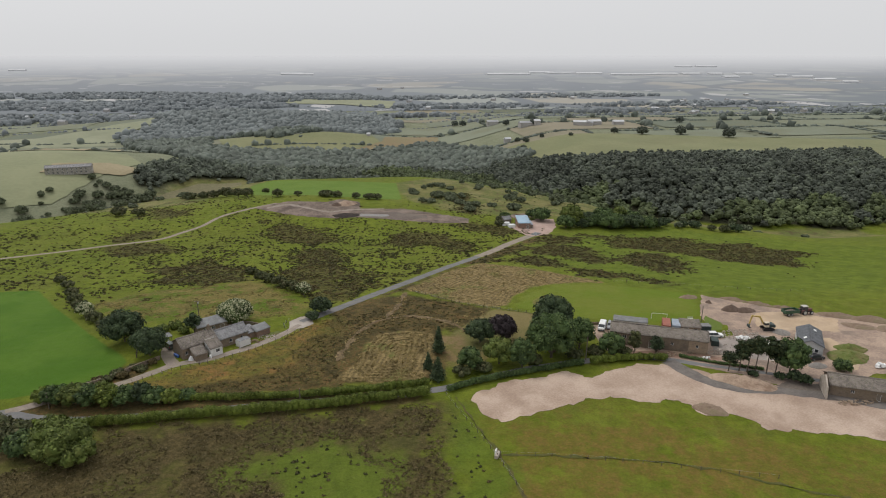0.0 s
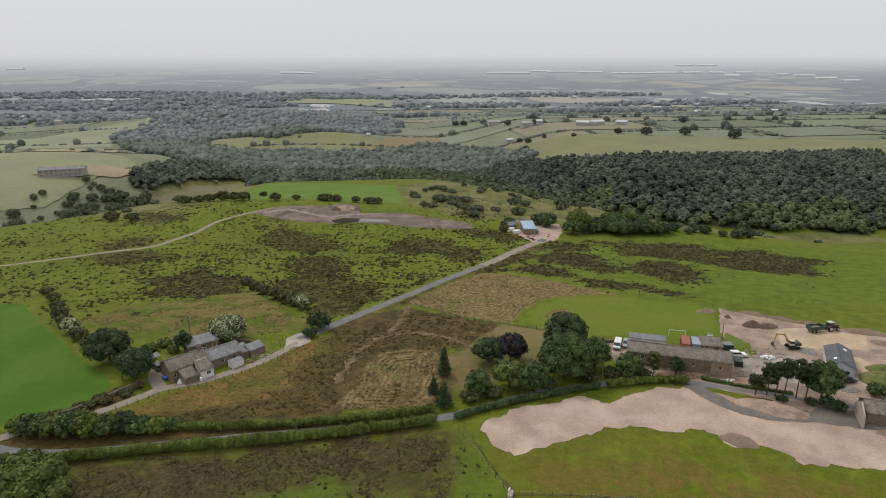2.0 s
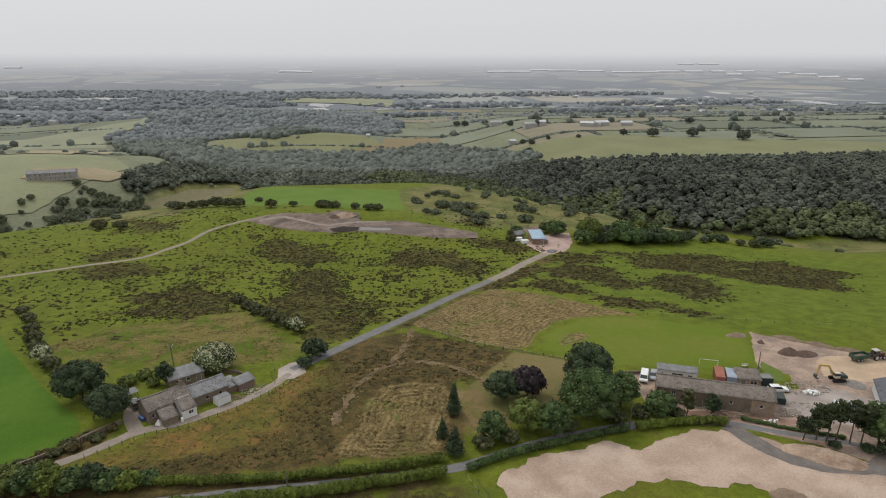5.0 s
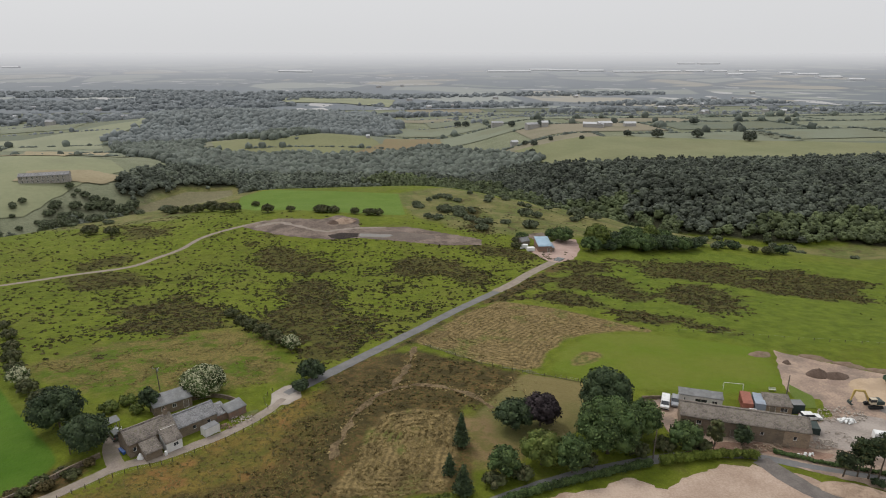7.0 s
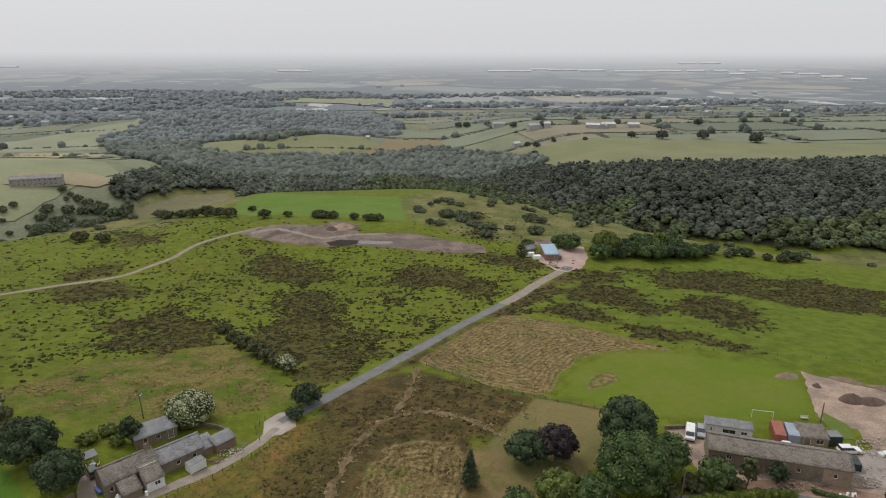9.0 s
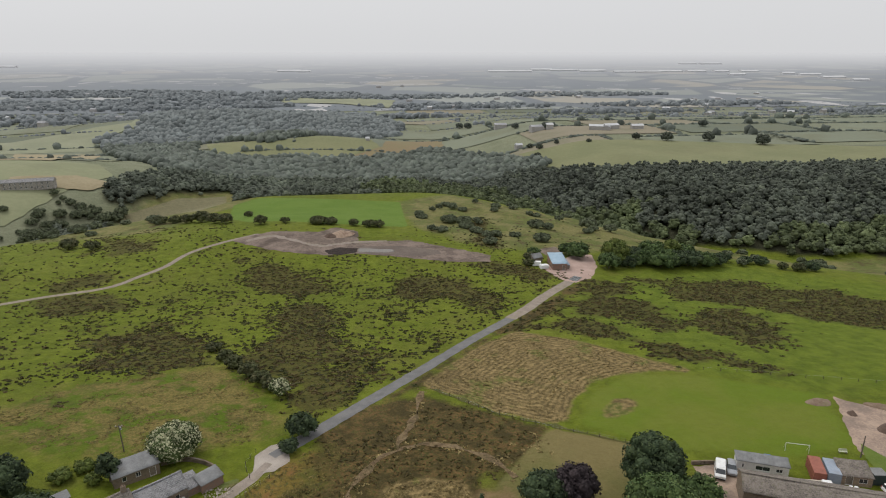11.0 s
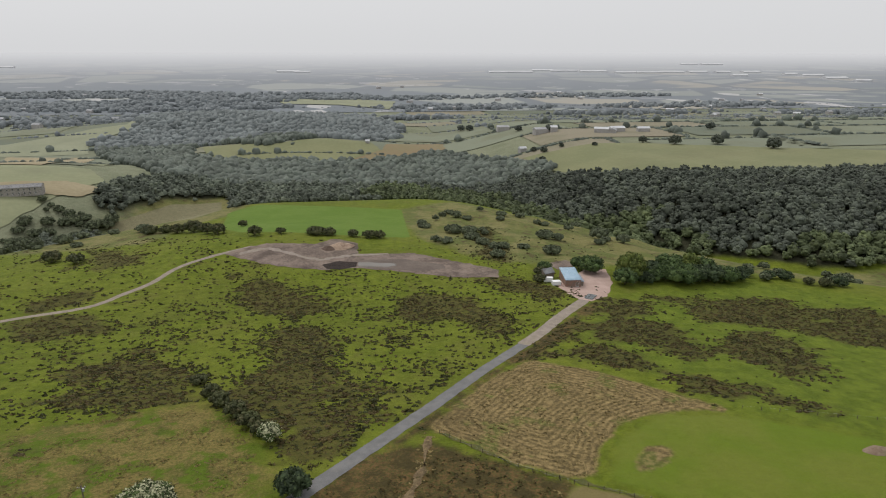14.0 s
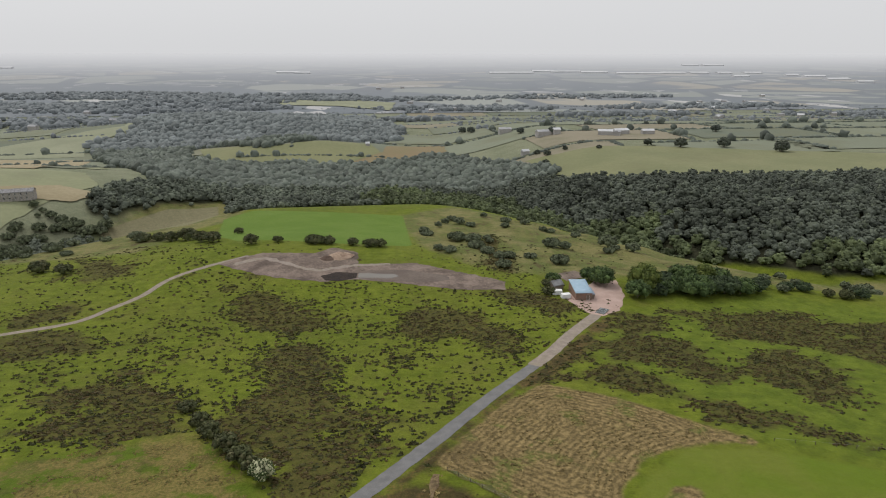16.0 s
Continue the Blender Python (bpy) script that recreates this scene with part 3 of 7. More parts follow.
patch("barn_forecourt", [(63, 145), (69, 145.2), (78, 144), (88, 140.5), (92, 138), (86, 137), (78, 140.6), (70, 142), (63, 142.6)], surface("red_brown_earth", (0.16, 0.095, 0.068), (0.30, 0.195, 0.145), 0.3, 2.5, 0.95, 0.1, (0.12, 0.085, 0.06), 0.6), 0.066, "churned red-brown earth along the barn", 0.8, 3, 17)
patch("yard_turf", [(96.5, 155), (100, 154.5), (102.5, 160), (101, 166), (98, 161)], surface("yard_grass", (0.08, 0.12, 0.014), (0.11, 0.145, 0.025), 0.4, 3, 0.95, 0.1), 0.090, "strip of green grass beside the yard", 0.5, 3, 12)
patch("blue_barn_yard", [(75.5, 311), (80, 318), (88, 324), (95, 333), (104, 333), (101, 317), (92, 299), (83, 293), (78.5, 297)], M_PINKYARD, 0.063, "pinkish gravel yard round the blue roofed barn", 0.6, 4, 2)
POND = [(-62.1, 361.6), (-54.0, 368.3), (-44.9, 372.9), (-23.2, 371.5), (-13.8, 381.1), (-3.3, 374.1), (-3.3, 355.4), (8.2, 358.6), (22.3, 360.4), (41.8, 344.8), (57.3, 332.1), (54.3, 323.2), (38.6, 325.0), (19.8, 332.0), (-1.5, 339.9), (-18.4, 338.4), (-37.5, 343.9), (-54.3, 354.6)]
patch("pond_earthworks", POND, M_MUD, 0.090, "bare brown earth dug over round a pond", 1.2, 4, 8)
strip("earthworks_track", [(-55.1, 359.1), (-50.1, 363.6), (-43.2, 365.5), (-35.4, 360.2), (-25.3, 352.8), (-18.2, 350.7), (-11.2, 353.9), (-1.6, 356.8), (10.7, 358.6)], 2.6, M_TRACK, 0.14, "pale wheel track over the dug earth", 0.9)
patch("wet_earth", [(-1.7, 349.8), (17.5, 350.9), (33.5, 342.5), (35.0, 335.9), (20.9, 334.5), (9.7, 338.0), (-2.7, 340.0), (-3.3, 344.5)], surface("wet_brown_earth", (0.085, 0.062, 0.048), (0.13, 0.10, 0.08), 0.15, 1.5, 0.7, 0.1), 0.12, "dark wet earth round the pond", 1.0, 4, 19)
n = Nodes("still_water")
M_WATER = n.done(n.mix(n.noise(0.2), (0.09, 0.075, 0.055), (0.13, 0.11, 0.085)), 0.06, n.noise(2.0, 3), 0.004, spec=0.6)
patch("pond_water", [(-3.3, 347.1), (12.4, 345.3), (13.6, 342.4), (9.8, 340.6), (-3.1, 341.9)], M_WATER, 0.144, "shallow brown pond reflecting the grey sky", 0.5, 4, 1, "water")
M_PEAT = surface("dark_peat", (0.016, 0.011, 0.009), (0.034, 0.023, 0.018), 0.4, 3, 0.95, 0.2)
patch("peat_cutting", [(-18.5, 344.4), (-11.1, 348.6), (-3.6, 347.1), (-3.8, 341.3), (-10.8, 338.5), (-16.5, 339.5)], M_PEAT, 0.158, "dark peat cutting beside the pond", 0.5, 3, 4)
patch("far_earth", [(94, 341), (99, 350), (106, 346), (103, 338)], M_MUD, 0.090, "bare earth among scrub", 0.6, 4, 6)
patch("bank_earth", [(82, 331), (80, 340), (90, 346), (94, 338)], M_MUD, 0.090, "bare earth among scrub", 0.6, 4, 7)

# ---- far fields, woods and hedges ----
rng = np.random.default_rng(5)


# Far grass in muted tones that include the haze.
n = Nodes("far_field_hazed_grass")
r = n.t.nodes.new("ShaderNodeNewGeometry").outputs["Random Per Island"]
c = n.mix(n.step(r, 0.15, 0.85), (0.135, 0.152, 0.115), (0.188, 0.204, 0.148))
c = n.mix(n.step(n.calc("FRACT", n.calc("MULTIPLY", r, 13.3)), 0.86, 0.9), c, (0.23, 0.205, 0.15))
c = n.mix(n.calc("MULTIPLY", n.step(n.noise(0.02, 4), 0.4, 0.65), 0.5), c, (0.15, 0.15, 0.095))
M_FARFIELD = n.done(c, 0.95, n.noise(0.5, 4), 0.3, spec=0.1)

verts, faces, hedges = [], [], []
for j, y0 in enumerate(np.arange(600, 1620, 95)):
    for i, x0 in enumerate(np.arange(-950, 1250, 175)):
        cx, cy = x0 + (j % 2) * 80 + rng.uniform(-20, 20), y0 + rng.uniform(-12, 12)
        corner = [(cx - 80, cy - 43), (cx + 84, cy - 43 + rng.uniform(-8, 8)), (cx + 84, cy + 42), (cx - 80, cy + 42 + rng.uniform(-8, 8))]
        if in_wood(cx, cy) > 20 or cy - clough(cx) < 150 or (abs(cx + 300) < 130 and cy < 700):
            continue
        hedges.append((corner[3], corner[2]))
        if rng.random() < 0.7:
            hedges.append((corner[1], corner[2]))
        k = 9
        base = len(verts)
        for b in range(k):
            for a in range(k):
                u, v = a / (k - 1), b / (k - 1)
                p = (1 - v) * ((1 - u) * np.array(corner[0]) + u * np.array(corner[1])) + v * ((1 - u) * np.array(corner[3]) + u * np.array(corner[2]))
                verts.append((p[0], p[1], float(land(*p)) + 0.7))
        faces += [(base + b * k + a, base + b * k + a + 1, base + (b + 1) * k + a + 1, base + (b + 1) * k + a) for b in range(k - 1) for a in range(k - 1)]
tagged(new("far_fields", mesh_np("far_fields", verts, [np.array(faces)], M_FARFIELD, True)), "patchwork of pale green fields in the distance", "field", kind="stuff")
# Three pasture greens, greyed to paint in the haze at their distance.
M_PALE = surface("hazed_hill_pasture", (0.150, 0.160, 0.078), (0.190, 0.192, 0.098), 0.02, 0.3, 0.95, 0.2, (0.14, 0.138, 0.07), 0.5)
M_PALE2 = surface("hazed_far_pasture", (0.20, 0.212, 0.135), (0.24, 0.247, 0.165), 0.02, 0.3, 0.95, 0.2, (0.17, 0.18, 0.12), 0.4)
M_PALE3 = surface("hazed_west_pasture", (0.185, 0.198, 0.112), (0.222, 0.230, 0.132), 0.02, 0.3, 0.95, 0.2, (0.165, 0.165, 0.10), 0.5)
M_TANF = surface("tan_stubble", (0.24, 0.20, 0.12), (0.30, 0.255, 0.16), 0.03, 0.4, 0.95, 0.2)
M_REDF = surface("reddish_rough_pasture", (0.20, 0.15, 0.085), (0.18, 0.155, 0.08), 0.03, 0.4, 0.95, 0.2)
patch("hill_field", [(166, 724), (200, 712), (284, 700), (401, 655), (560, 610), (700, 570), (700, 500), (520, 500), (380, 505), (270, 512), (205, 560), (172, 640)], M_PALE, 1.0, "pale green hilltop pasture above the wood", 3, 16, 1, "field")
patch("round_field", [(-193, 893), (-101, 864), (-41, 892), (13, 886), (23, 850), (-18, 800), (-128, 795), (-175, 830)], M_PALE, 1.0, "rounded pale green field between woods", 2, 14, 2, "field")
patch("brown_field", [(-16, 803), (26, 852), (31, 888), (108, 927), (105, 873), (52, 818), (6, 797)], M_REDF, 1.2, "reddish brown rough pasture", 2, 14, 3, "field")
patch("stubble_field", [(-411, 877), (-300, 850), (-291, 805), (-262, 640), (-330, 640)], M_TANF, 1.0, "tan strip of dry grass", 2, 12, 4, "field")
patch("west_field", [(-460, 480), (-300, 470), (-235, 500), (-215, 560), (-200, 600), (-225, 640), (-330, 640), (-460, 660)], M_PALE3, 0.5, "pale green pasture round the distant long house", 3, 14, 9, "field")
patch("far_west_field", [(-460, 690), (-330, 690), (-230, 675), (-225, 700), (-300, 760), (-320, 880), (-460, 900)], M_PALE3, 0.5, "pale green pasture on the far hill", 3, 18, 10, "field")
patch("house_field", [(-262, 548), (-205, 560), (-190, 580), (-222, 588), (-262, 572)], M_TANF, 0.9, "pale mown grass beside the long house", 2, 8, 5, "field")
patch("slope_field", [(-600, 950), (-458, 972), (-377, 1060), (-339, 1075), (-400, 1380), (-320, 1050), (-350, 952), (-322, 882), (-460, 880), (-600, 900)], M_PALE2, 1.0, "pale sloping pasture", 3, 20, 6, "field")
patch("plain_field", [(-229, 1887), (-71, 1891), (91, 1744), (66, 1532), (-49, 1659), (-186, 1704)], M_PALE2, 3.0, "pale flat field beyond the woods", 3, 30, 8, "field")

L_WOOD = foliage("wood_leaves", (0.067, 0.077, 0.061), (0.086, 0.098, 0.073), (0.102, 0.116, 0.081), 0.10, 0.03, each=0.6)
L_SCRUB = foliage("valley_scrub_leaves", (0.068, 0.085, 0.042), (0.094, 0.114, 0.052), (0.115, 0.138, 0.06), 0.12, 0.03, each=0.6)
# Leaf colours paler and bluer by distance: haze painted into the leaves.
L_MID = foliage("valley_wood_hazed_leaves", (0.090, 0.104, 0.080), (0.114, 0.130, 0.096), (0.130, 0.147, 0.104), 0.10, 0.03, each=0.55)
L_FAR2 = foliage("farthest_hazed_leaves", (0.142, 0.158, 0.164), (0.165, 0.181, 0.187), None, 0.2, 0.02, 0.3, each=0.25)
L_FAR = foliage("far_wood_hazed_leaves", (0.096, 0.111, 0.094), (0.116, 0.133, 0.108), None, 0.2, 0.04, 0.3, each=0.5)
L_FAR3 = foliage("farther_wood_hazed_leaves", (0.140, 0.157, 0.156), (0.162, 0.180, 0.176), None, 0.2, 0.03, 0.3, each=0.35)
# Thorn leaves lightened for the haze over the farther slopes.
L_SLOPE = foliage("slope_thorn_hazed_leaves", (0.076, 0.090, 0.052), (0.112, 0.130, 0.074), (0.13, 0.148, 0.082), 0.12)
L_OAK = foliage("oak_leaves", (0.035, 0.060, 0.020), (0.07, 0.105, 0.034), (0.10, 0.14, 0.045), 0.15)
L_ASH = foliage("light_green_leaves", (0.062, 0.086, 0.018), (0.104, 0.132, 0.030), (0.125, 0.146, 0.036), 0.15)
L_DARK = foliage("dark_green_leaves", (0.026, 0.041, 0.020), (0.054, 0.077, 0.034), (0.07, 0.095, 0.04), 0.12)
L_COPPER = foliage("copper_leaves", (0.026, 0.020, 0.022), (0.045, 0.034, 0.036))
L_BLOOM = foliage("blossoming_leaves", (0.05, 0.075, 0.025), (0.085, 0.115, 0.04), (0.40, 0.40, 0.25), 0.42)
L_HEDGE = foliage("hedge_leaves", (0.060, 0.086, 0.013), (0.122, 0.152, 0.024), (0.15, 0.178, 0.036), 0.15)
L_PINE = foliage("pine_needles", (0.024, 0.036, 0.016), (0.045, 0.062, 0.025), (0.07, 0.075, 0.03), 0.1)
M_BARK = surface("grey_brown_bark", (0.075, 0.06, 0.045), (0.13, 0.105, 0.08), 2, 12, 0.95, 0.03)
L_THORN = foliage("thorn_leaves", (0.042, 0.050, 0.020), (0.080, 0.088, 0.034), (0.10, 0.095, 0.045), 0.15)
L_RUSH = foliage("rush_tufts", (0.028, 0.032, 0.009), (0.056, 0.058, 0.016), (0.082, 0.062, 0.022), 0.2)
L_HEATH = foliage("heather_tufts", (0.038, 0.031, 0.010), (0.080, 0.057, 0.019), (0.054, 0.055, 0.014), 0.25, 0.08)
L_BRUSH = foliage("brown_brush", (0.050, 0.042, 0.014), (0.094, 0.072, 0.028), (0.140, 0.110, 0.055), 0.16, 0.12)
L_TALL = foliage("long_dry_grass", (0.10, 0.082, 0.024), (0.17, 0.118, 0.040), (0.085, 0.09, 0.022), 0.3, 0.12)
L_STRAW = foliage("cut_rush_swaths", (0.17, 0.13, 0.052), (0.29, 0.225, 0.10))

def ico(level):
    bm = B()
    bmesh.ops.create_icosphere(bm, subdivisions=level, radius=1)
    v, f = np.array([q.co[:] for q in bm.verts]), np.array([[q.index for q in g.verts] for g in bm.faces])
    bm.free()
    return v, f


(ICO_V, ICO_F), (ICO2_V, ICO2_F) = ico(1), ico(2)


def leaf_cloud(rg, lobes, per_area, size, core=0.82, flat=0.6, fine=False):
    """Clumps of leaves over the surfaces of lumps (x, y, z, rx, ry, rz), and a dark filled heart in each lump. Returns vertices, quads, triangles."""
    V, Q, T, k = [], [], [], 0
    for x, y, z, rx, ry, rz in lobes:
        m = max(6, int(per_area * 4 * math.pi * ((rx * ry + rx * rz + ry * rz) / 3)))
        d = rg.normal(size=(m, 3))
        d /= np.linalg.norm(d, axis=1)[:, None]
        d[:, 2] = np.where(d[:, 2] < -0.5, -d[:, 2], d[:, 2])
        rad = rg.uniform(0.80, 1.08, m)[:, None]
        c = np.array([x, y, z]) + d * rad * (rx, ry, rz)
        nn = d / np.array([rx, ry, rz]) * min(rx, rz) + rg.normal(scale=0.45, size=(m, 3))
        nn /= np.linalg.norm(nn, axis=1)[:, None]
        u = np.cross(nn, rg.normal(size=(m, 3)))
        u /= np.linalg.norm(u, axis=1)[:, None] + 1e-9
        w = np.cross(nn, u)
        s = size * rg.uniform(0.6, 1.3, m)[:, None]
        V.append(np.stack([c + u * s, c + w * s * flat + nn * s * 0.25, c - u * s, c - w * s * flat - nn * s * 0.1], 1).reshape(-1, 3))
        Q.append(k + np.arange(4 * m).reshape(m, 4))
        k += 4 * m
        if core:
            iv, jf = (ICO2_V, ICO2_F) if fine and not T else (ICO_V, ICO_F)
            jit = 1 + rg.uniform(-0.12, 0.12, len(iv))[:, None]
            V.append(iv * jit * np.array([rx, ry, rz]) * core + (x, y, z))
            T.append(k + jf)
            k += len(iv)
    return np.concatenate(V), np.concatenate(Q), np.concatenate(T) if T else np.zeros((0, 3), int)


class Heap:
    """Many small meshes, gathered into one."""
    def __init__(self):
        self.v, self.q, self.t, self.k, self.tint = [], [], [], 0, []

    def add(self, v, q, t):
        self.tint.append(np.full(len(v), rng.random(), np.float32))
        self.v.append(v)
        self.q.append(q + self.k)
        self.t.append(t + self.k)
        self.k += len(v)

    def make(self, name, mat, label, category, smooth=False):
        me = mesh_np(name, np.concatenate(self.v), [np.concatenate(self.q), np.concatenate(self.t)], mat, smooth)
        me.attributes.new("tint", "FLOAT", "POINT").data.foreach_set("value", np.concatenate(self.tint))
        return tagged(new(name, me), label, category, kind="stuff")


def lumps(rg, h, r, count, low=0.35):
    """The lumps of a broadleaf crown of height h and radius r, above the ground at 0."""
    mid, half = h * (low + 1) / 2, h * (1 - low) / 2
    out = [(0, 0, mid, r * 0.78, r * 0.78, half * 0.86)]
    for i in range(count):
        a = 2.4 * i + rg.uniform(-0.4, 0.4)
        e = math.asin(min(0.97, max(-0.75, -0.55 + 1.5 * (i + 0.5) / count + rg.uniform(-0.15, 0.15))))
        q = r * rg.uniform(0.27, 0.44)
        out.append(((r - q * 0.8) * math.cos(e) * math.cos(a), (r - q * 0.8) * math.cos(e) * math.sin(a), mid + (half - q * 0.55) * math.sin(e), q, q, q * 0.85))
    return out


def grove(count, seed, h, r, side, low, dense, size, fine=True):
    """A few crowns to choose from."""
    out = []
    for i in range(count):
        rg = np.random.default_rng(seed + i)
        out.append(leaf_cloud(rg, lumps(rg, h, r, side, low), dense, size, 0.88, 0.7, fine))
    return out


forms = grove(10, 100, 11, 5.2, 7, 0.06, 0.11, 0.62)


def domes(count, seed, level, h=11.0, r=6.0):
    """Whole crowns seen from far off: one lumpy closed dome each."""
    out = []
    for i in range(count):
        v, f = (ICO2_V, ICO2_F) if level == 2 else (ICO_V, ICO_F)
        keep = (v[f][:, :, 2].max(1) > -0.35)
        d = np.array([1 + 0.55 * noise.noise((a * 1.5 + seed, b * 1.5 + i * 3, c * 1.5)) + 0.3 * noise.noise((a * 3.4, b * 3.4 + i, c * 3.4 + seed)) for a, b, c in v])
        w = v * d[:, None] * (r, r, h * 0.56) + (0, 0, h * 0.42)
        used = np.unique(f[keep])
        back = np.zeros(len(v), int)
        back[used] = np.arange(len(used))
        out.append((w[used], np.zeros((0, 4), int), back[f[keep]]))
    return out


farforms, bushforms = domes(12, 200, 2), domes(10, 300, 1)


def plant(heap, fs, x, y, scale, tall, sink=0.6):
    v, q, t = fs[rng.integers(len(fs))]
    a = rng.uniform(0, 6.283)
    c, s = math.cos(a), math.sin(a)
    w = np.c_[(v[:, 0] * c - v[:, 1] * s) * scale + x, (v[:, 0] * s + v[:, 1] * c) * scale + y, v[:, 2] * scale * tall + float(land(x, y)) - sink]
    heap.add(w, q, t)


wood, farwood, midwood, scrub = Heap(), Heap(), Heap(), Heap()
kind_at = lambda x, y: (scrub if y - clough(x) < 42 + 40 * noise.noise((x * 0.03, y * 0.03, 1)) else wood) if x > 20 + 25 * math.sin(y * 0.05) else midwood
def scatter(xs, ys, off):
    """A grid of places, each moved a little, with how deep in the woods it lies and the land's height."""
    x, y = [a.ravel() for a in np.meshgrid(xs, ys)]
    x, y = x + rng.uniform(-off, off, len(x)), y + rng.uniform(-off, off, len(y))
    return zip(x, y, in_wood(x, y))


for px, py, w in scatter(np.arange(-230, 640, 5.6), np.arange(330, 640, 5.4), 2.6):
    if w > 2 + rng.uniform(0, 5) and abs(px - 95) < 0.62 * py + 40:
        plant(kind_at(px, py), forms, px, py, rng.uniform(0.6, 0.98) * (0.72 + 0.28 * min(w / 25, 1)), rng.uniform(0.75, 1.05))
        if w > 12:
            plant(kind_at(px + 2.7, py + 2.7), bushforms, px + 2.7, py + 2.7, rng.uniform(0.6, 0.8), 0.6)
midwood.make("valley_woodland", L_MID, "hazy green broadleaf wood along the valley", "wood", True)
scrub.make("valley_scrub", L_SCRUB, "lighter green trees along the valley floor", "wood", True)
wood.make("woodland", L_WOOD, "dense dark green broadleaf wood on the valley side", "wood", True)
hazywood = Heap()
for px, py, w in scatter(np.arange(-440, 180, 4.8), np.arange(640, 900, 4.9), 3.0):
    if w > rng.uniform(-2, 4):
        plant(farwood, farforms, px, py, rng.uniform(0.5, 0.88), rng.uniform(0.75, 1.05))
        plant(farwood, bushforms, px + 2.4, py + 2.4, rng.uniform(0.6, 0.8), 0.6)
for px, py, w in scatter(np.arange(-440, 180, 8.0), np.arange(900, 1520, 8.5), 3.0):
    if w > rng.uniform(-2, 4):
        plant(hazywood, bushforms, px, py, rng.uniform(0.65, 1.15), rng.uniform(0.75, 1.05))
        plant(hazywood, bushforms, px + 2.4, py + 2.4, rng.uniform(0.8, 1.05), 0.6)
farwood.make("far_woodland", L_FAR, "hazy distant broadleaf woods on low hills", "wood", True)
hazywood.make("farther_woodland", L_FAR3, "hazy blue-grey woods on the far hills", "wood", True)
farhedge, farhedge2 = Heap(), Heap()
for a, b in hedges:
    ln = math.hypot(b[0] - a[0], b[1] - a[1])
    for u in np.arange(0, 1, (4.0 if a[1] < 1000 else 7.0) / ln):
        x, y = a[0] + (b[0] - a[0]) * u, a[1] + (b[1] - a[1]) * u
        if y - clough(x) > 140 and rng.random() < 0.85 and (x < 168 or x > 600 or y > 700 - 0.22 * (x - 280)):
            big = rng.random() < (0.02 if y < 760 else 0.10)
            fs = farforms if big and y < 1000 else bushforms
            plant(farhedge if y < 1000 else farhedge2, fs, x, y, rng.uniform(0.55, 0.9) if big else rng.uniform(0.3, 0.65), 1.0 if big else 0.6)
for cx, cy, rx, ry in [(-640, 1330, 300, 110), (-480, 1620, 330, 100), (-900, 1700, 320, 120), (-300, 1950, 330, 120), (-750, 2050, 400, 120), (30, 1330, 150, 50), (250, 1560, 220, 60), (560, 1380, 160, 45), (820, 1560, 260, 60), (1050, 1320, 180, 60), (-420, 1780, 260, 60), (100, 1850, 260, 60), (620, 1900, 300, 60)]:
    for _ in range(int(rx * ry / 95)):
        a, u = rng.uniform(0, 6.283), math.sqrt(rng.uniform(0, 1))
        plant(farhedge2, bushforms, cx + rx * u * math.cos(a), cy + ry * u * math.sin(a), rng.uniform(0.9, 1.5), 0.75)
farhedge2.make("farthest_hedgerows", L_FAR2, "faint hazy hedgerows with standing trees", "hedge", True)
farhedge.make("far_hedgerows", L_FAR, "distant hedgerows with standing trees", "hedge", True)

# ---- trees ----
def tree(name, x, y, h, r, leaves, label, low=0.25, count=9, dense=3.4, size=0.3, seed=1, trunk=0.22, category="tree", group=""):
    rg = np.random.default_rng(seed)
    t = thing(name, label, category, Matrix.Translation(at(x, y)), group)
    ls = lumps(rg, h, r * 1.05, count * 2 + 4, min(low, 0.12))
    bm = B()
    rod(bm, (0, 0, -0.3), (0, 0, h * max(low, 0.12)), trunk, trunk * 0.8, 9)
    rod(bm, (0, 0, h * max(low, 0.12)), (r * 0.1, 0, h * 0.75), trunk * 0.8, trunk * 0.25, 8)
    for q in ls[1:6]:
        rod(bm, (0, 0, h * max(low, 0.12) * 0.8), (q[0], q[1], q[2]), trunk * 0.45, trunk * 0.12, 6)
    part("trunk", bm, M_BARK, t)
    v, q, tr = leaf_cloud(rg, ls, dense, size)
    part("crown", mesh_np("crown", v, [q, tr], leaves), None, t)
    return t


def conifer(x, y, h, r, seed, label="dark green conical conifer beside the lane"):
    rg = np.random.default_rng(seed)
    t = thing("conifer", label, "tree", Matrix.Translation(at(x, y)))
    part("trunk", rod(B(), (0, 0, -0.2), (0, 0, h * 0.9), 0.16, 0.03), M_BARK, t)
    ls = [(0, 0, h * (0.12 + 0.11 * i), r * (1 - 0.105 * i), r * (1 - 0.105 * i), h * 0.13) for i in range(8)]
    v, q, tr = leaf_cloud(rg, ls, 4.5, 0.26)
    part("crown", mesh_np("crown", v, [q, tr], L_DARK), None, t)
    return t


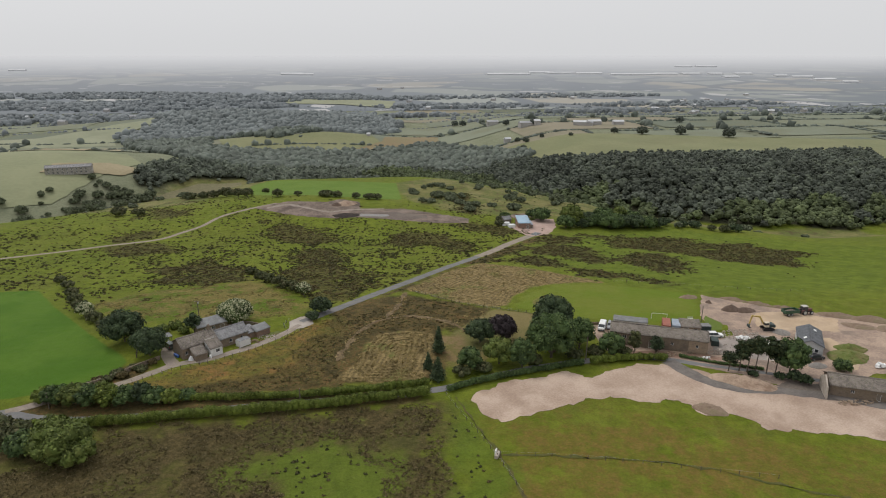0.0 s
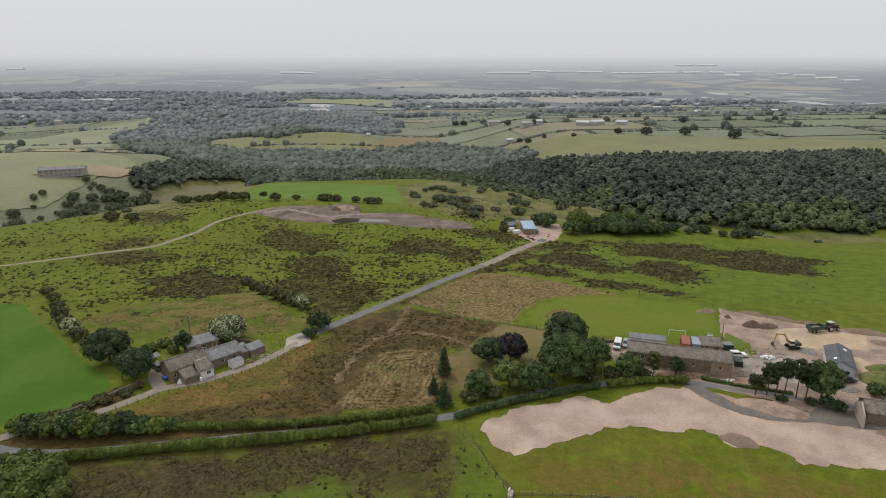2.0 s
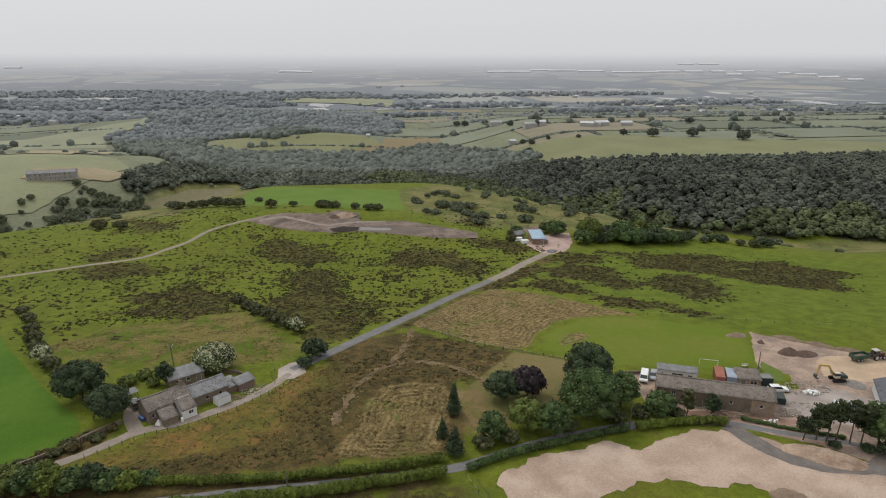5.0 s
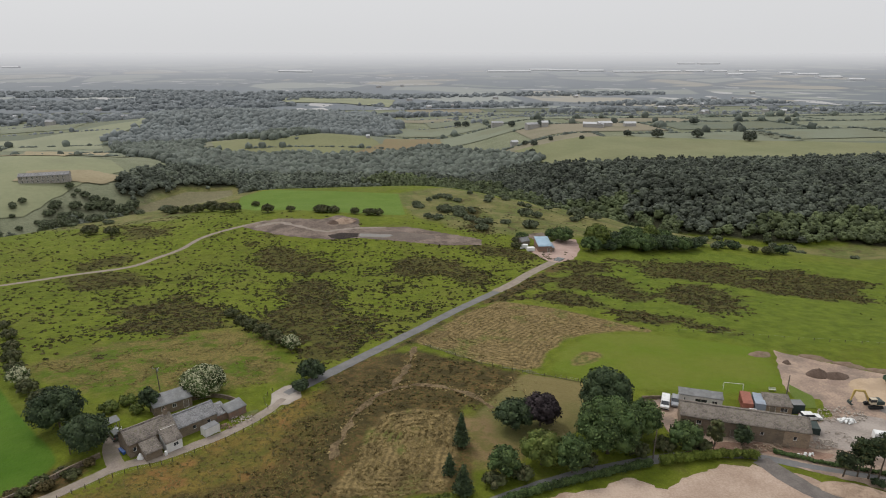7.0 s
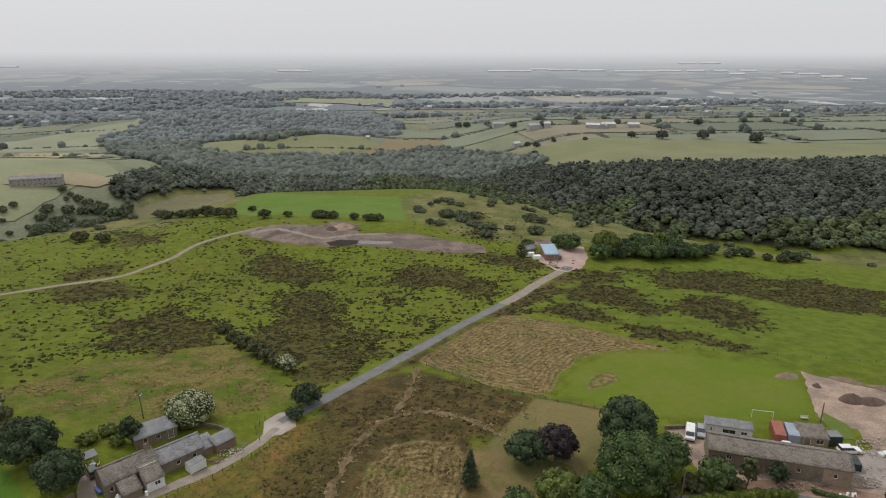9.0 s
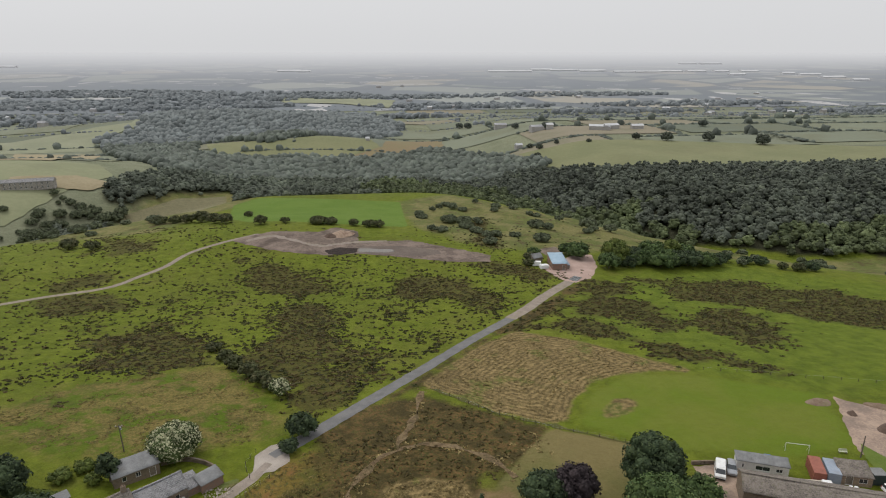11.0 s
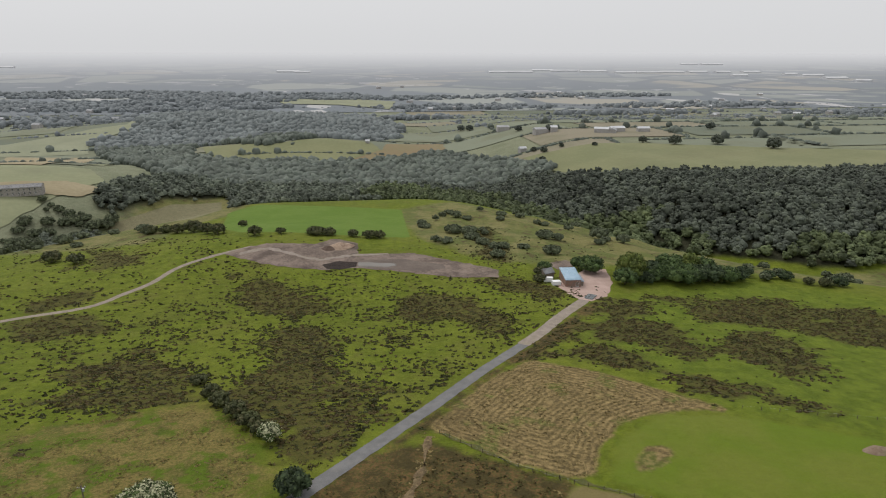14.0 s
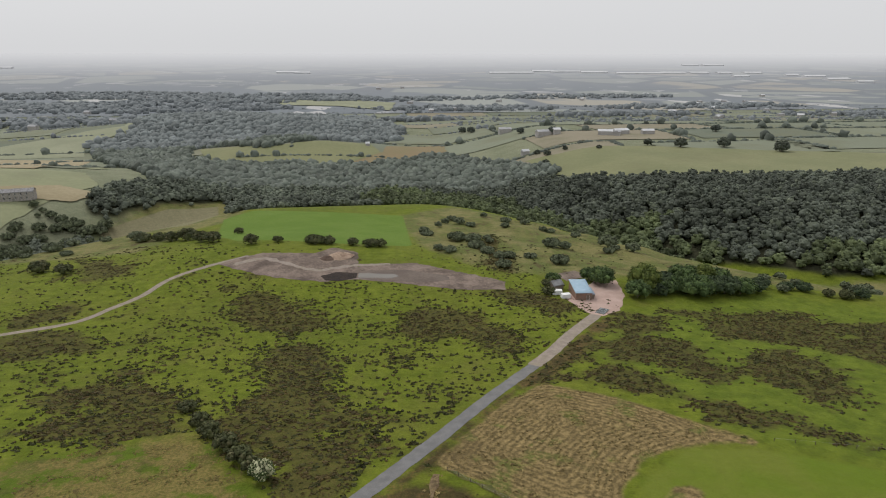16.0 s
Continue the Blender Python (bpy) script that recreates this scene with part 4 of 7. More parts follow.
def pine(x, y, h, seed):
    """A tall bare trunk with flat tiers of needles at its top."""
    rg = np.random.default_rng(seed)
    t = thing("pine_tree", "tall bare-stemmed pine with a flat dark crown", "tree", Matrix.Translation(at(x, y)), "pines by the lane")
    bm = B()
    lean = rg.uniform(-0.5, 0.5, 2)
    rod(bm, (0, 0, -0.3), (lean[0], lean[1], h * 0.92), 0.17, 0.06)
    ls = []
    for i in range(22):
        a, z = rg.uniform(0, 6.283), h * rg.uniform(0.50, 0.97)
        d = rg.uniform(0.4, 2.2) * (1.3 - z / h * 0.7)
        ls.append((lean[0] * z / h + d * math.cos(a), lean[1] * z / h + d * math.sin(a), z, rg.uniform(0.8, 1.4), rg.uniform(0.8, 1.4), rg.uniform(0.4, 0.7)))
        rod(bm, (lean[0] * z / h, lean[1] * z / h, z - 0.5), ls[-1][:3], 0.05, 0.02, 5)
    ls.append((lean[0], lean[1], h * 0.96, 1.0, 1.0, 0.6))
    part("trunk", bm, M_BARK, t)
    v, q, tr = leaf_cloud(rg, ls, 5, 0.26, 0.7)
    part("crown", mesh_np("crown", v, [q, tr], L_PINE), None, t)


# trees round the cottage
tree("oak_tree", -67, 168.5, 8.6, 5.4, L_DARK, "large dark rounded tree beside the cottage drive", 0.15, 10, seed=11)
tree("oak_tree", -57.4, 158.6, 7.2, 4.5, L_DARK, "dark rounded tree in front of the cottage drive", 0.15, 9, seed=12)
tree("hawthorn", -39.6, 180.2, 6.4, 4.9, L_BLOOM, "round bush covered in white blossom behind the shed", 0.02, 16, 5.5, 0.27, seed=13)
tree("yew_tree", -49.6, 173, 5.8, 2.2, L_DARK, "small dark upright evergreen behind the cottage", 0.08, 6, 3.5, 0.28, seed=14)
tree("hawthorn", -21.8, 204.5, 4.6, 2.5, L_BLOOM, "small hawthorn covered in white blossom", 0.05, 7, 3.5, 0.28, seed=15)
tree("holly_tree", -14.8, 184.8, 4.8, 3.3, L_DARK, "dark rounded holly beside the road", 0.04, 8, 3, 0.3, seed=16)
tree("gorse_bush", -17, 178.8, 2.6, 2.1, L_DARK, "dark scrubby bush beside the turning pad", 0.02, 6, 3.4, 0.26, seed=17, trunk=0.08, category="bush")
tree("hawthorn", -86.5, 192, 4.8, 2.6, L_BLOOM, "hawthorn with white blossom in the field hedge", 0.05, 7, 3.3, 0.28, seed=18)
for i, (x, y, h, r) in enumerate([(-44.6, 238.5, 2.6, 2.2), (-40, 231, 2.4, 2.3), (-36.5, 225, 3.2, 2.6), (-31.5, 218, 3.6, 2.8), (-27.5, 212.5, 3.6, 2.6), (-24.5, 208.5, 3.0, 2.1)]):
    tree("blackthorn_bush", x, y, h, r, L_THORN, "dark scrubby thorn bush on the field boundary", 0.02, 6, 2.6, 0.3, seed=30 + i, trunk=0.08, category="bush", group="field boundary scrub")
for i, (x, y, h, r) in enumerate([(-114, 238, 2.2, 2.2), (-107, 228, 2.6, 2.4), (-101, 217, 2.6, 2.4), (-96, 208, 3, 2.5), (-91, 199, 3.2, 2.5), (-82, 186.5, 3.2, 2.6), (-76, 180, 3.4, 2.8), (-71, 175, 3.6, 2.6)]):
    tree("blackthorn_bush", x, y, h, r, L_THORN, "dark scrubby thorn bush on the field boundary", 0.02, 6, 2.4, 0.3, seed=50 + i, trunk=0.08, category="bush", group="field boundary scrub")
for i, (x, y, h, r) in enumerate([(-56, 177.5, 2.0, 2.0), (-53, 179.3, 2.2, 1.3), (-59, 174.5, 2.2, 2.2), (-52.5, 173, 2.0, 1.7)]):
    tree("garden_bush", x, y, h, r, L_ASH if i != 1 else L_DARK, "rounded green bush in the cottage garden", 0.02, 5, 3.2, 0.24, seed=70 + i, trunk=0.06, category="bush")
# trees between the lane and the lawn
conifer(17.8, 150.5, 7.6, 1.9, 81)
conifer(14.2, 142, 4.6, 1.5, 82)
conifer(15.9, 136, 6.2, 2.2, 83)
tree("ash_tree", 24.3, 140, 6.0, 3.0, L_OAK, "green rounded tree by the lane hedge", 0.1, 8, seed=84)
tree("oak_tree", 29.8, 155.2, 6.6, 4.0, L_DARK, "dark green round tree on the lawn", 0.12, 9, seed=85)
tree("copper_beech", 35.8, 155.6, 7.4, 4.0, L_COPPER, "dark purple copper beech on the lawn", 0.15, 9, seed=86)
tree("ash_tree", 32.4, 142.6, 6.6, 4.2, L_ASH, "light green spreading tree by the lane hedge", 0.35, 7, 2.4, seed=87)
tree("willow_tree", 37.6, 139.4, 8.0, 3.3, L_OAK, "tall grey-green tree by the lane hedge", 0.06, 8, seed=88)
tree("chestnut_tree", 46.6, 144.4, 11.5, 6.2, L_OAK, "very large dense green chestnut by the barn", 0.1, 14, 4.4, 0.29, seed=89, trunk=0.4)
tree("sycamore_tree", 50, 155.5, 12.5, 5.2, L_DARK, "tall dark sycamore behind the chestnut", 0.12, 12, 4.0, 0.29, seed=90, trunk=0.35)
tree("sycamore_tree", 55.6, 148.6, 8.5, 3.8, L_OAK, "green sycamore beside the barn yard", 0.08, 8, seed=91)
tree("ash_tree", 62.4, 143.6, 6.2, 3.4, L_OAK, "loose green tree in front of the barn", 0.08, 8, 1.9, seed=92)
tree("ash_tree", 68.4, 142.8, 7.4, 1.7, L_THORN, "slender tree in front of the barn wall", 0.12, 7, 2.6, seed=93, trunk=0.12)
tree("holly_tree", 74.7, 143.2, 4.8, 1.9, L_DARK, "small dark round tree in front of the barn", 0.06, 6, 3, 0.28, seed=94)
for i, (x, y) in enumerate([(22, 137.5), (27.5, 138.8), (41, 141.5), (58.5, 144), (65.5, 143), (52.5, 143)]):
    tree("blackthorn_bush", x, y, 2.6, 2.2, L_THORN, "dark undergrowth along the lane", 0.02, 6, 2.4, 0.3, seed=110 + i, trunk=0.07, category="bush")
for i, (x, y, h) in enumerate([(88.3, 131.8, 5.0), (91, 131.4, 8.0), (92.6, 130.6, 9.0), (94.4, 130.2, 9.6), (97, 129.4, 9.6), (98.8, 128.6, 8.8)]):
    pine(x, y, h, 120 + i)
tree("oak_tree", 102, 127.8, 9.6, 4.0, L_OAK, "green oak at the end of the pine row", 0.22, 9, seed=130)
for i, (x, y, h, r) in enumerate([(101, 124.6, 3, 1.8), (103, 123.2, 2.4, 1.6), (98.5, 126.4, 1.6, 1.4), (93, 128.6, 1.2, 1.3)]):
    tree("blackthorn_bush", x, y, h, r, L_DARK, "dark undergrowth below the pines", 0.02, 5, 3, 0.25, seed=135 + i, trunk=0.06, category="bush")
tree("gorse_bush", 116.3, 128, 3, 2.3, L_OAK, "round green bush beside the low barn", 0.02, 6, 3, 0.28, seed=131, trunk=0.07, category="bush")
# the near thicket by the lane
for i, (x, y, h, r, lf) in enumerate([(-61, 115.5, 6.6, 5.6, L_ASH), (-57.5, 113, 4.6, 3.8, L_ASH), (-69, 117.5, 4.2, 3.4, L_OAK), (-65, 121, 5.2, 3.6, L_ASH), (-72.5, 121.5, 4.0, 3.4, L_THORN), (-78, 124, 4.4, 3.6, L_THORN), (-84.5, 127, 4.4, 3.6, L_ASH), (-92, 128, 4, 3.6, L_OAK)]):
    tree("thorn_bush", x, y, h, r, lf, "large leafy bush in the roadside thicket", 0.02, 9, 2.8, 0.32, seed=140 + i, trunk=0.1, category="bush", group="roadside thicket")
for i, (x, y, h, r) in enumerate([(-74, 137.4, 3.2, 2.6), (-71, 136.4, 4.2, 3.0), (-67, 135.6, 4.6, 3.2), (-63, 134.6, 4.6, 3.2), (-59, 134, 4.8, 3.2), (-55.5, 134.2, 4.2, 3.0), (-52, 134.8, 4.6, 2.4), (-49, 134, 3.4, 2.8), (-45.5, 133.6, 3.0, 2.4), (-42, 134.5, 2.4, 2.0), (-62, 138, 3.4, 2.4)]):
    tree("hazel_bush", x, y, h, r, (L_HEDGE, L_OAK, L_ASH, L_OAK)[i % 4] if i != 6 else L_DARK, "leafy hazel bush on the lane verge", 0.02, 7, 2.8, 0.3, seed=160 + i, trunk=0.08, category="bush", group="lane verge bushes")
for i, (x, y) in enumerate([(-71, 141.4), (-69, 143.2), (-66.8, 143.2), (-65.6, 145.8), (-63.4, 145.6), (-62, 148.4), (-60.4, 147.2), (-59.4, 151.6), (-57, 150.2), (-55.2, 153.4)]):
    tree("bramble_bush", x, y, rng.uniform(0.9, 1.5), rng.uniform(1.1, 1.8), L_THORN if i % 3 else L_BRUSH, "low dark bramble over the bank by the stone wall", 0.02, 5, 5, 0.2, seed=175 + i, trunk=0.05, category="bush", group="brambles on the bank")
# trees on the moor and round the blue barn
for i, (x, y, h, r) in enumerate([(-142.3, 378, 5, 4.2), (-129, 371, 4.2, 3.6), (-53, 389, 4.6, 3.4), (-24, 389, 3.4, 4.4), (-17.5, 389, 3.2, 3.6), (-5.5, 388, 3.2, 2.7), (2.5, 387, 3.4, 3.4), (7.2, 387.5, 3.4, 3.2), (-116, 432, 4, 4.2), (-107, 430, 3.6, 3.8), (-90, 420, 6, 5), (-80, 408, 5, 4), (-73.5, 402, 5, 4.2), (-99, 424, 4.5, 4), (-41, 391, 2.8, 2.4), (-66, 430, 3, 2.6)]):
    tree("thorn_tree", x, y, h, r, L_THORN, "dark rounded thorn tree on the moor edge", 0.06, 7, 1.3, 0.45, seed=180 + i)
BARN_TREES = [(95.8, 328.5, 6.8, 5.4, L_OAK), (92, 333, 5, 3.6, L_OAK), (105, 313.5, 6.6, 4.8, L_OAK), (110.5, 321, 11, 6.2, L_ASH), (115, 316.5, 4.4, 3.6, L_DARK), (120, 319.5, 5, 4.2, L_OAK), (123, 327, 6, 5, L_DARK), (131, 317.5, 7.8, 7, L_OAK), (126, 322, 6.4, 4.6, L_OAK), (138, 320, 7, 5.6, L_DARK), (141, 330, 9.5, 5, L_ASH), (146, 321, 7, 6, L_DARK), (153.5, 321.5, 6.4, 6, L_OAK), (161, 324, 5, 4.4, L_DARK), (133, 332, 8, 6, L_OAK), (150, 333, 7, 5, L_OAK), (168, 330, 4, 3.6, L_DARK), (178, 327, 3.2, 2.8, L_DARK), (184.4, 325, 3.6, 3.4, L_DARK), (190.6, 318, 3.0, 2.4, L_THORN)]
SLOPE_TREES = [(196.7, 315, 3.4, 3.2, L_THORN), (204, 316, 4, 3.4, L_DARK), (73, 325, 3, 3, L_THORN), (70, 317, 2.6, 2.6, L_THORN), (76, 331, 3.4, 3.2, L_OAK), (87.5, 358.5, 4, 4.2, L_DARK), (126.5, 399, 6, 5, L_OAK), (132.5, 381, 4, 3.6, L_DARK), (91.8, 386, 4, 4.4, L_DARK), (99.3, 387, 3.4, 3, L_DARK), (60, 352, 3, 3.5, L_THORN), (54, 386, 3, 4, L_THORN), (58, 378, 2.6, 3.4, L_THORN), (62, 368, 2.6, 3.2, L_THORN), (48, 410, 4, 4.6, L_THORN), (55, 402, 3.6, 4, L_THORN), (66, 366, 3, 3, L_DARK)]
for i, (x, y, h, r, lf) in enumerate(BARN_TREES + SLOPE_TREES):
    tree("scrub_tree", x, y, h, r, lf if y < 345 else L_SLOPE, "rounded green tree near the blue roofed barn" if y < 340 else "rounded thorn tree on the rough valley slope", 0.05, 8, 1.6, 0.42, seed=210 + i)
for i, (x, y) in enumerate([(-218.8, 492.5), (-216.5, 497.9), (-173.7, 427.2), (-209.3, 513.4), (-205.3, 513.6), (-212.6, 507.7), (-160.7, 432.1), (-191.5, 515.8), (-187.1, 522.6), (-186.0, 529.7), (-182.2, 533.7), (-178.3, 535.6), (-201.3, 525.3), (-197.4, 531.7), (-193.4, 537.1), (-177.0, 543.1), (-209.9, 522.0), (-221.9, 507.6), (-221.8, 515.3)]):
    tree("thorn_bush", x, y, rng.uniform(3.5, 6.5), rng.uniform(3.2, 5.2), L_SLOPE, "rounded thorn bush below the moor edge", 0.03, 6, 1.1, 0.48, seed=270 + i, trunk=0.1, category="bush", group="scrub below the moor")
for i, ((x, y), h) in enumerate(zip([(148.1, 1022.7), (157.7, 1004.8), (314.3, 689.4), (357.6, 684.5), (396.0, 651.1), (418.9, 807.9), (175.6, 684.0), (187.9, 721.4), (182.3, 739.6), (200.9, 885.4), (225.2, 827.1), (207.4, 723.6), (233.4, 697.4), (288.5, 707.8)], (9, 9, 10, 10, 11, 9, 6, 6, 5, 8, 9, 4, 4, 7))):
    tree("field_tree", x, y, h, h * 0.62, L_MID if y < 760 else L_FAR, "lone dark tree in the distant pasture hedges", 0.03, 9, 0.25, 0.9, seed=430 + i, trunk=0.4)
# scattered scrub beyond the earthworks and below the crest
for i in range(60):
    if i < 26:
        x, y = rng.uniform(20, 130), rng.uniform(365, 470)
    elif i < 44:
        x, y = rng.uniform(140, 260), rng.uniform(318, 352)
    else:
        x, y = rng.uniform(-240, -110), rng.uniform(405, 455)
    if float(in_wood(x, y)) > -4:
        continue
    tree("thorn_bush", x, y, rng.uniform(1.6, 4), rng.uniform(1.6, 3.6), L_SLOPE, "scattered dark thorn bush on the valley slope", 0.03, 5, 1.1, 0.45, seed=300 + i, trunk=0.08, category="bush", group="valley scrub")
# trees and scrub on the west slope, under the long house
WEST_SCRUB = [(-285, 470), (-268, 520), (-236, 543), (-193, 553), (-176, 553), (-178, 536), (-190, 520), (-178, 470), (-175, 428), (-195, 420), (-225, 470), (-255, 450)]
for i in range(130):
    x, y = rng.uniform(-285, -172), rng.uniform(425, 555)
    if float(inside(WEST_SCRUB, x, y)) < 0 or float(in_wood(x, y)) > -4 or noise.noise((x * 0.05, y * 0.05, 3)) < -0.12:
        continue
    h = rng.uniform(2.5, 7.0)
    tree("thorn_tree", x, y, h, h * rng.uniform(0.6, 0.85), L_SLOPE, "rounded green thorn tree on the slope below the long house", 0.03, 6, 0.8, 0.55, seed=700 + i, trunk=0.12, group="scrub below the moor")


# ---- hedges ----
def hedge(pts, width, height, leaves, label, seed, dense=12.0):
    """A clipped hedge, in sections as they were laid."""
    rg = np.random.default_rng(seed)
    line = smooth_line(pts, min(1.1, width * 0.55))
    o = at(*pts[0])
    t = thing("hedge", label, "hedge", Matrix.Translation(o))
    for k in range(0, len(line), 7):
        heap, lift = Heap(), rg.uniform(0.9, 1.1)
        for p in line[k:k + 7]:
            hh = height * lift * rg.uniform(0.85, 1.12)
            z = float(land(p.x, p.y)) - o.z
            x, y = p.x - o.x, p.y - o.y
            ls = [(x + rg.uniform(-0.15, 0.15), y + rg.uniform(-0.15, 0.15), z + hh * 0.5, width * 0.55, width * 0.55, hh * 0.55), (x, y, z + hh * 0.72, width * 0.5, width * 0.5, hh * 0.32)]
            heap.add(*leaf_cloud(rg, ls, dense, 0.155, 0.85))
        part("hedge_section", mesh_np("hedge_section", np.concatenate(heap.v), [np.concatenate(heap.q), np.concatenate(heap.t)], leaves), None, t)
    return t


hedge([(-46, 134.2), (-27, 132.4), (-8, 132.1), (5, 132.8), (13, 133.9)], 1.7, 1.8, L_HEDGE, "clipped green hedge along the lane", 1)
hedge([(-92, 129), (-80, 126.6), (-66, 125.2), (-52, 125.6), (-40, 126.2), (-26, 126.2), (-8, 127.2), (5, 128.4), (12.5, 129.2)], 2.0, 2.3, L_HEDGE, "broad clipped green hedge along the lane", 2)
hedge([(18, 130.6), (25, 133.2), (33, 135.4), (43, 137.6), (53, 139.4)], 1.6, 1.6, L_OAK, "dark green hedge between lane and gravel", 3)
hedge([(56, 139.6), (62, 140), (69, 140.2), (75, 139)], 1.9, 1.9, L_HEDGE, "trimmed hedge in front of the barn", 4)
hedge([(80, 140.2), (88, 135.4), (97, 131)], 0.9, 0.8, L_OAK, "low dark verge hedge at the site entrance", 5)
hedge([(-8, 126.8), (-5.5, 127.2), (-3, 127.6)], 2.0, 2.4, L_HEDGE, "taller bushy piece of the lane hedge", 6)
hedge([(-66, 171.5), (-61, 170), (-57, 168.8)], 1.4, 1.4, L_ASH, "garden hedge behind the cottage", 7)

# ---- rushes, heather and cut swaths ----
TUFT = []
for i in range(12):
    rg = np.random.default_rng(400 + i)
    k = 10
    a, lean = rg.uniform(0, 6.283, k), rg.uniform(0.1, 0.75, k)
    foot = rg.normal(scale=0.42, size=(k, 2))
    across = np.c_[-np.sin(a), np.cos(a)] * rg.uniform(0.22, 0.42, k)[:, None]
    tip = foot + np.c_[np.cos(a), np.sin(a)] * lean[:, None]
    up = rg.uniform(0.5, 1.15, k)
    z0 = np.full(k, -0.15)
    blade = np.stack([np.c_[foot - across, z0], np.c_[foot + across, z0], np.c_[tip + across * 0.55, up], np.c_[tip - across * 0.55, up * 0.9]], 1)
    TUFT.append((blade.reshape(-1, 3), np.arange(4 * k).reshape(k, 4), np.zeros((0, 3), int)))


def tuft(heap, x, y, r, h, stretch=1.0, turn=None, z=None):
    v, q, t = TUFT[rng.integers(12)]
    a = rng.uniform(0, 6.283) if turn is None else turn
    c, s = math.cos(a), math.sin(a)
    u, w = v[:, 0] * r * stretch, v[:, 1] * r
    heap.add(np.c_[u * c - w * s + x, u * s + w * c + y, v[:, 2] * h + (float(land(x, y)) if z is None else z)], q, t)


MOUNDS = []
for i in range(14):
    rg = np.random.default_rng(460 + i)
    rows_ = [(1.0, -0.15), (0.8, 0.6)]
    ring = [(rr * rg.uniform(0.78, 1.2) * math.cos(6.283 * j / 7), rr * rg.uniform(0.78, 1.2) * math.sin(6.283 * j / 7), zz * rg.uniform(0.75, 1.2)) for rr, zz in rows_ for j in range(7)]
    ring.append((rg.uniform(-0.15, 0.15), rg.uniform(-0.15, 0.15), 0.95))
    q = np.array([(j, (j + 1) % 7, 7 + (j + 1) % 7, 7 + j) for j in range(7)])
    MOUNDS.append((np.array(ring), q, np.array([(7 + j, 7 + (j + 1) % 7, 14) for j in range(7)])))


def tussock(heap, x, y, r, h, stretch=1.0):
    """A rounded clump of rushes or heather: a domed heart with blades standing out of it."""
    z = float(land(x, y))
    v, q, t = MOUNDS[rng.integers(14)]
    a = rng.uniform(-0.5, 0.5)
    c, s = math.cos(a), math.sin(a)
    u, w = v[:, 0] * r * stretch, v[:, 1] * r
    heap.add(np.c_[(u * c - w * s) * 0.72 + x, (u * s + w * c) * 0.72 + y, v[:, 2] * h * 0.75 + z], q, t)
    tuft(heap, x, y, r * 0.8, h * rng.uniform(0.9, 1.2), stretch, a + rng.uniform(-0.6, 0.6), z)


bare = [SILAGE, SILAGE_FAR, PITCH, LAWN, GRAVEL, YARD, POND] + STRAW[:2]
path_pts = np.array([p[:] for l in (LANE, DRIVE, ROAD, TRACK, [(47, 254), (66, 277), (83, 296)]) for p in smooth_line(l, 2)])
rush, heather, swath = Heap(), Heap(), Heap()
cand = np.c_[rng.uniform(-185, 235, 100000), rng.uniform(130, 415, 100000)]
cand = cand[np.abs(cand[:, 0] - 0.11 * cand[:, 1]) < 0.74 * cand[:, 1] + 8]
hs = heath_value(cand[:, 0], cand[:, 1])
rs = union(ROUGH + PATCHY, cand[:, 0], cand[:, 1])
east = (cand[:, 0] > 0.93 * cand[:, 1] - 188)          # east of the road
free = np.ones(len(cand), bool)
for q in bare:
    free &= inside(q, cand[:, 0], cand[:, 1]) < -0.8
for p in path_pts:
    free &= (cand[:, 0] - p[0]) ** 2 + (cand[:, 1] - p[1]) ** 2 > 7.5
dice = rng.random(len(cand))
for (x, y), s, ok, ro, ea, dd in zip(cand, hs, free, rs, east, dice):
    if not ok:
        continue
    if s > 0 and y < 200:
        if dd < 0.75:
            r = 0.22 + 0.3 * rng.random() ** 2
            tuft(heather, x, y, r, r * rng.uniform(0.3, 0.6), rng.uniform(1, 2.2))
    elif s > 0:
        if dd < (0.92 if x > -80 else 0.6) * (1 - 0.35 * min(max((y - 270) / 70, 0), 1)):
            r = 0.28 + 0.46 * rng.random() ** 1.5
            tussock(heather if rng.random() < 0.7 else rush, x, y, r, r * rng.uniform(0.4, 0.7), rng.uniform(1.2, 2.2))
    elif y > 195 and not ea and ro < -1:
        if dd < ((1.15 if x > -75 else 0.6) * math.exp(s / 3.4) + 0.03) * (1 - 0.55 * min(max((y - 270) / 70, 0), 1)):
            r = 0.27 + 0.46 * rng.random() ** 1.5
            tussock(rush, x, y, r, r * rng.uniform(0.55, 0.85), rng.uniform(1.1, 1.8))
    elif y > 205 and ea:
        if dd < 0.45 * math.exp(s / 1.8) + 0.0012:
            r = 0.28 + 0.38 * rng.random() ** 1.5
            tussock(rush, x, y, r, r * 0.7, rng.uniform(1.1, 1.9))
brush = Heap()
cb = np.c_[rng.uniform(-80, 22, 22000), rng.uniform(88, 126, 22000)]
cb = cb[np.abs(cb[:, 0] - 0.11 * cb[:, 1]) < 0.74 * cb[:, 1] + 4]
inb, ing = union(BRUSH, cb[:, 0], cb[:, 1]), union(GREEN, cb[:, 0], cb[:, 1])
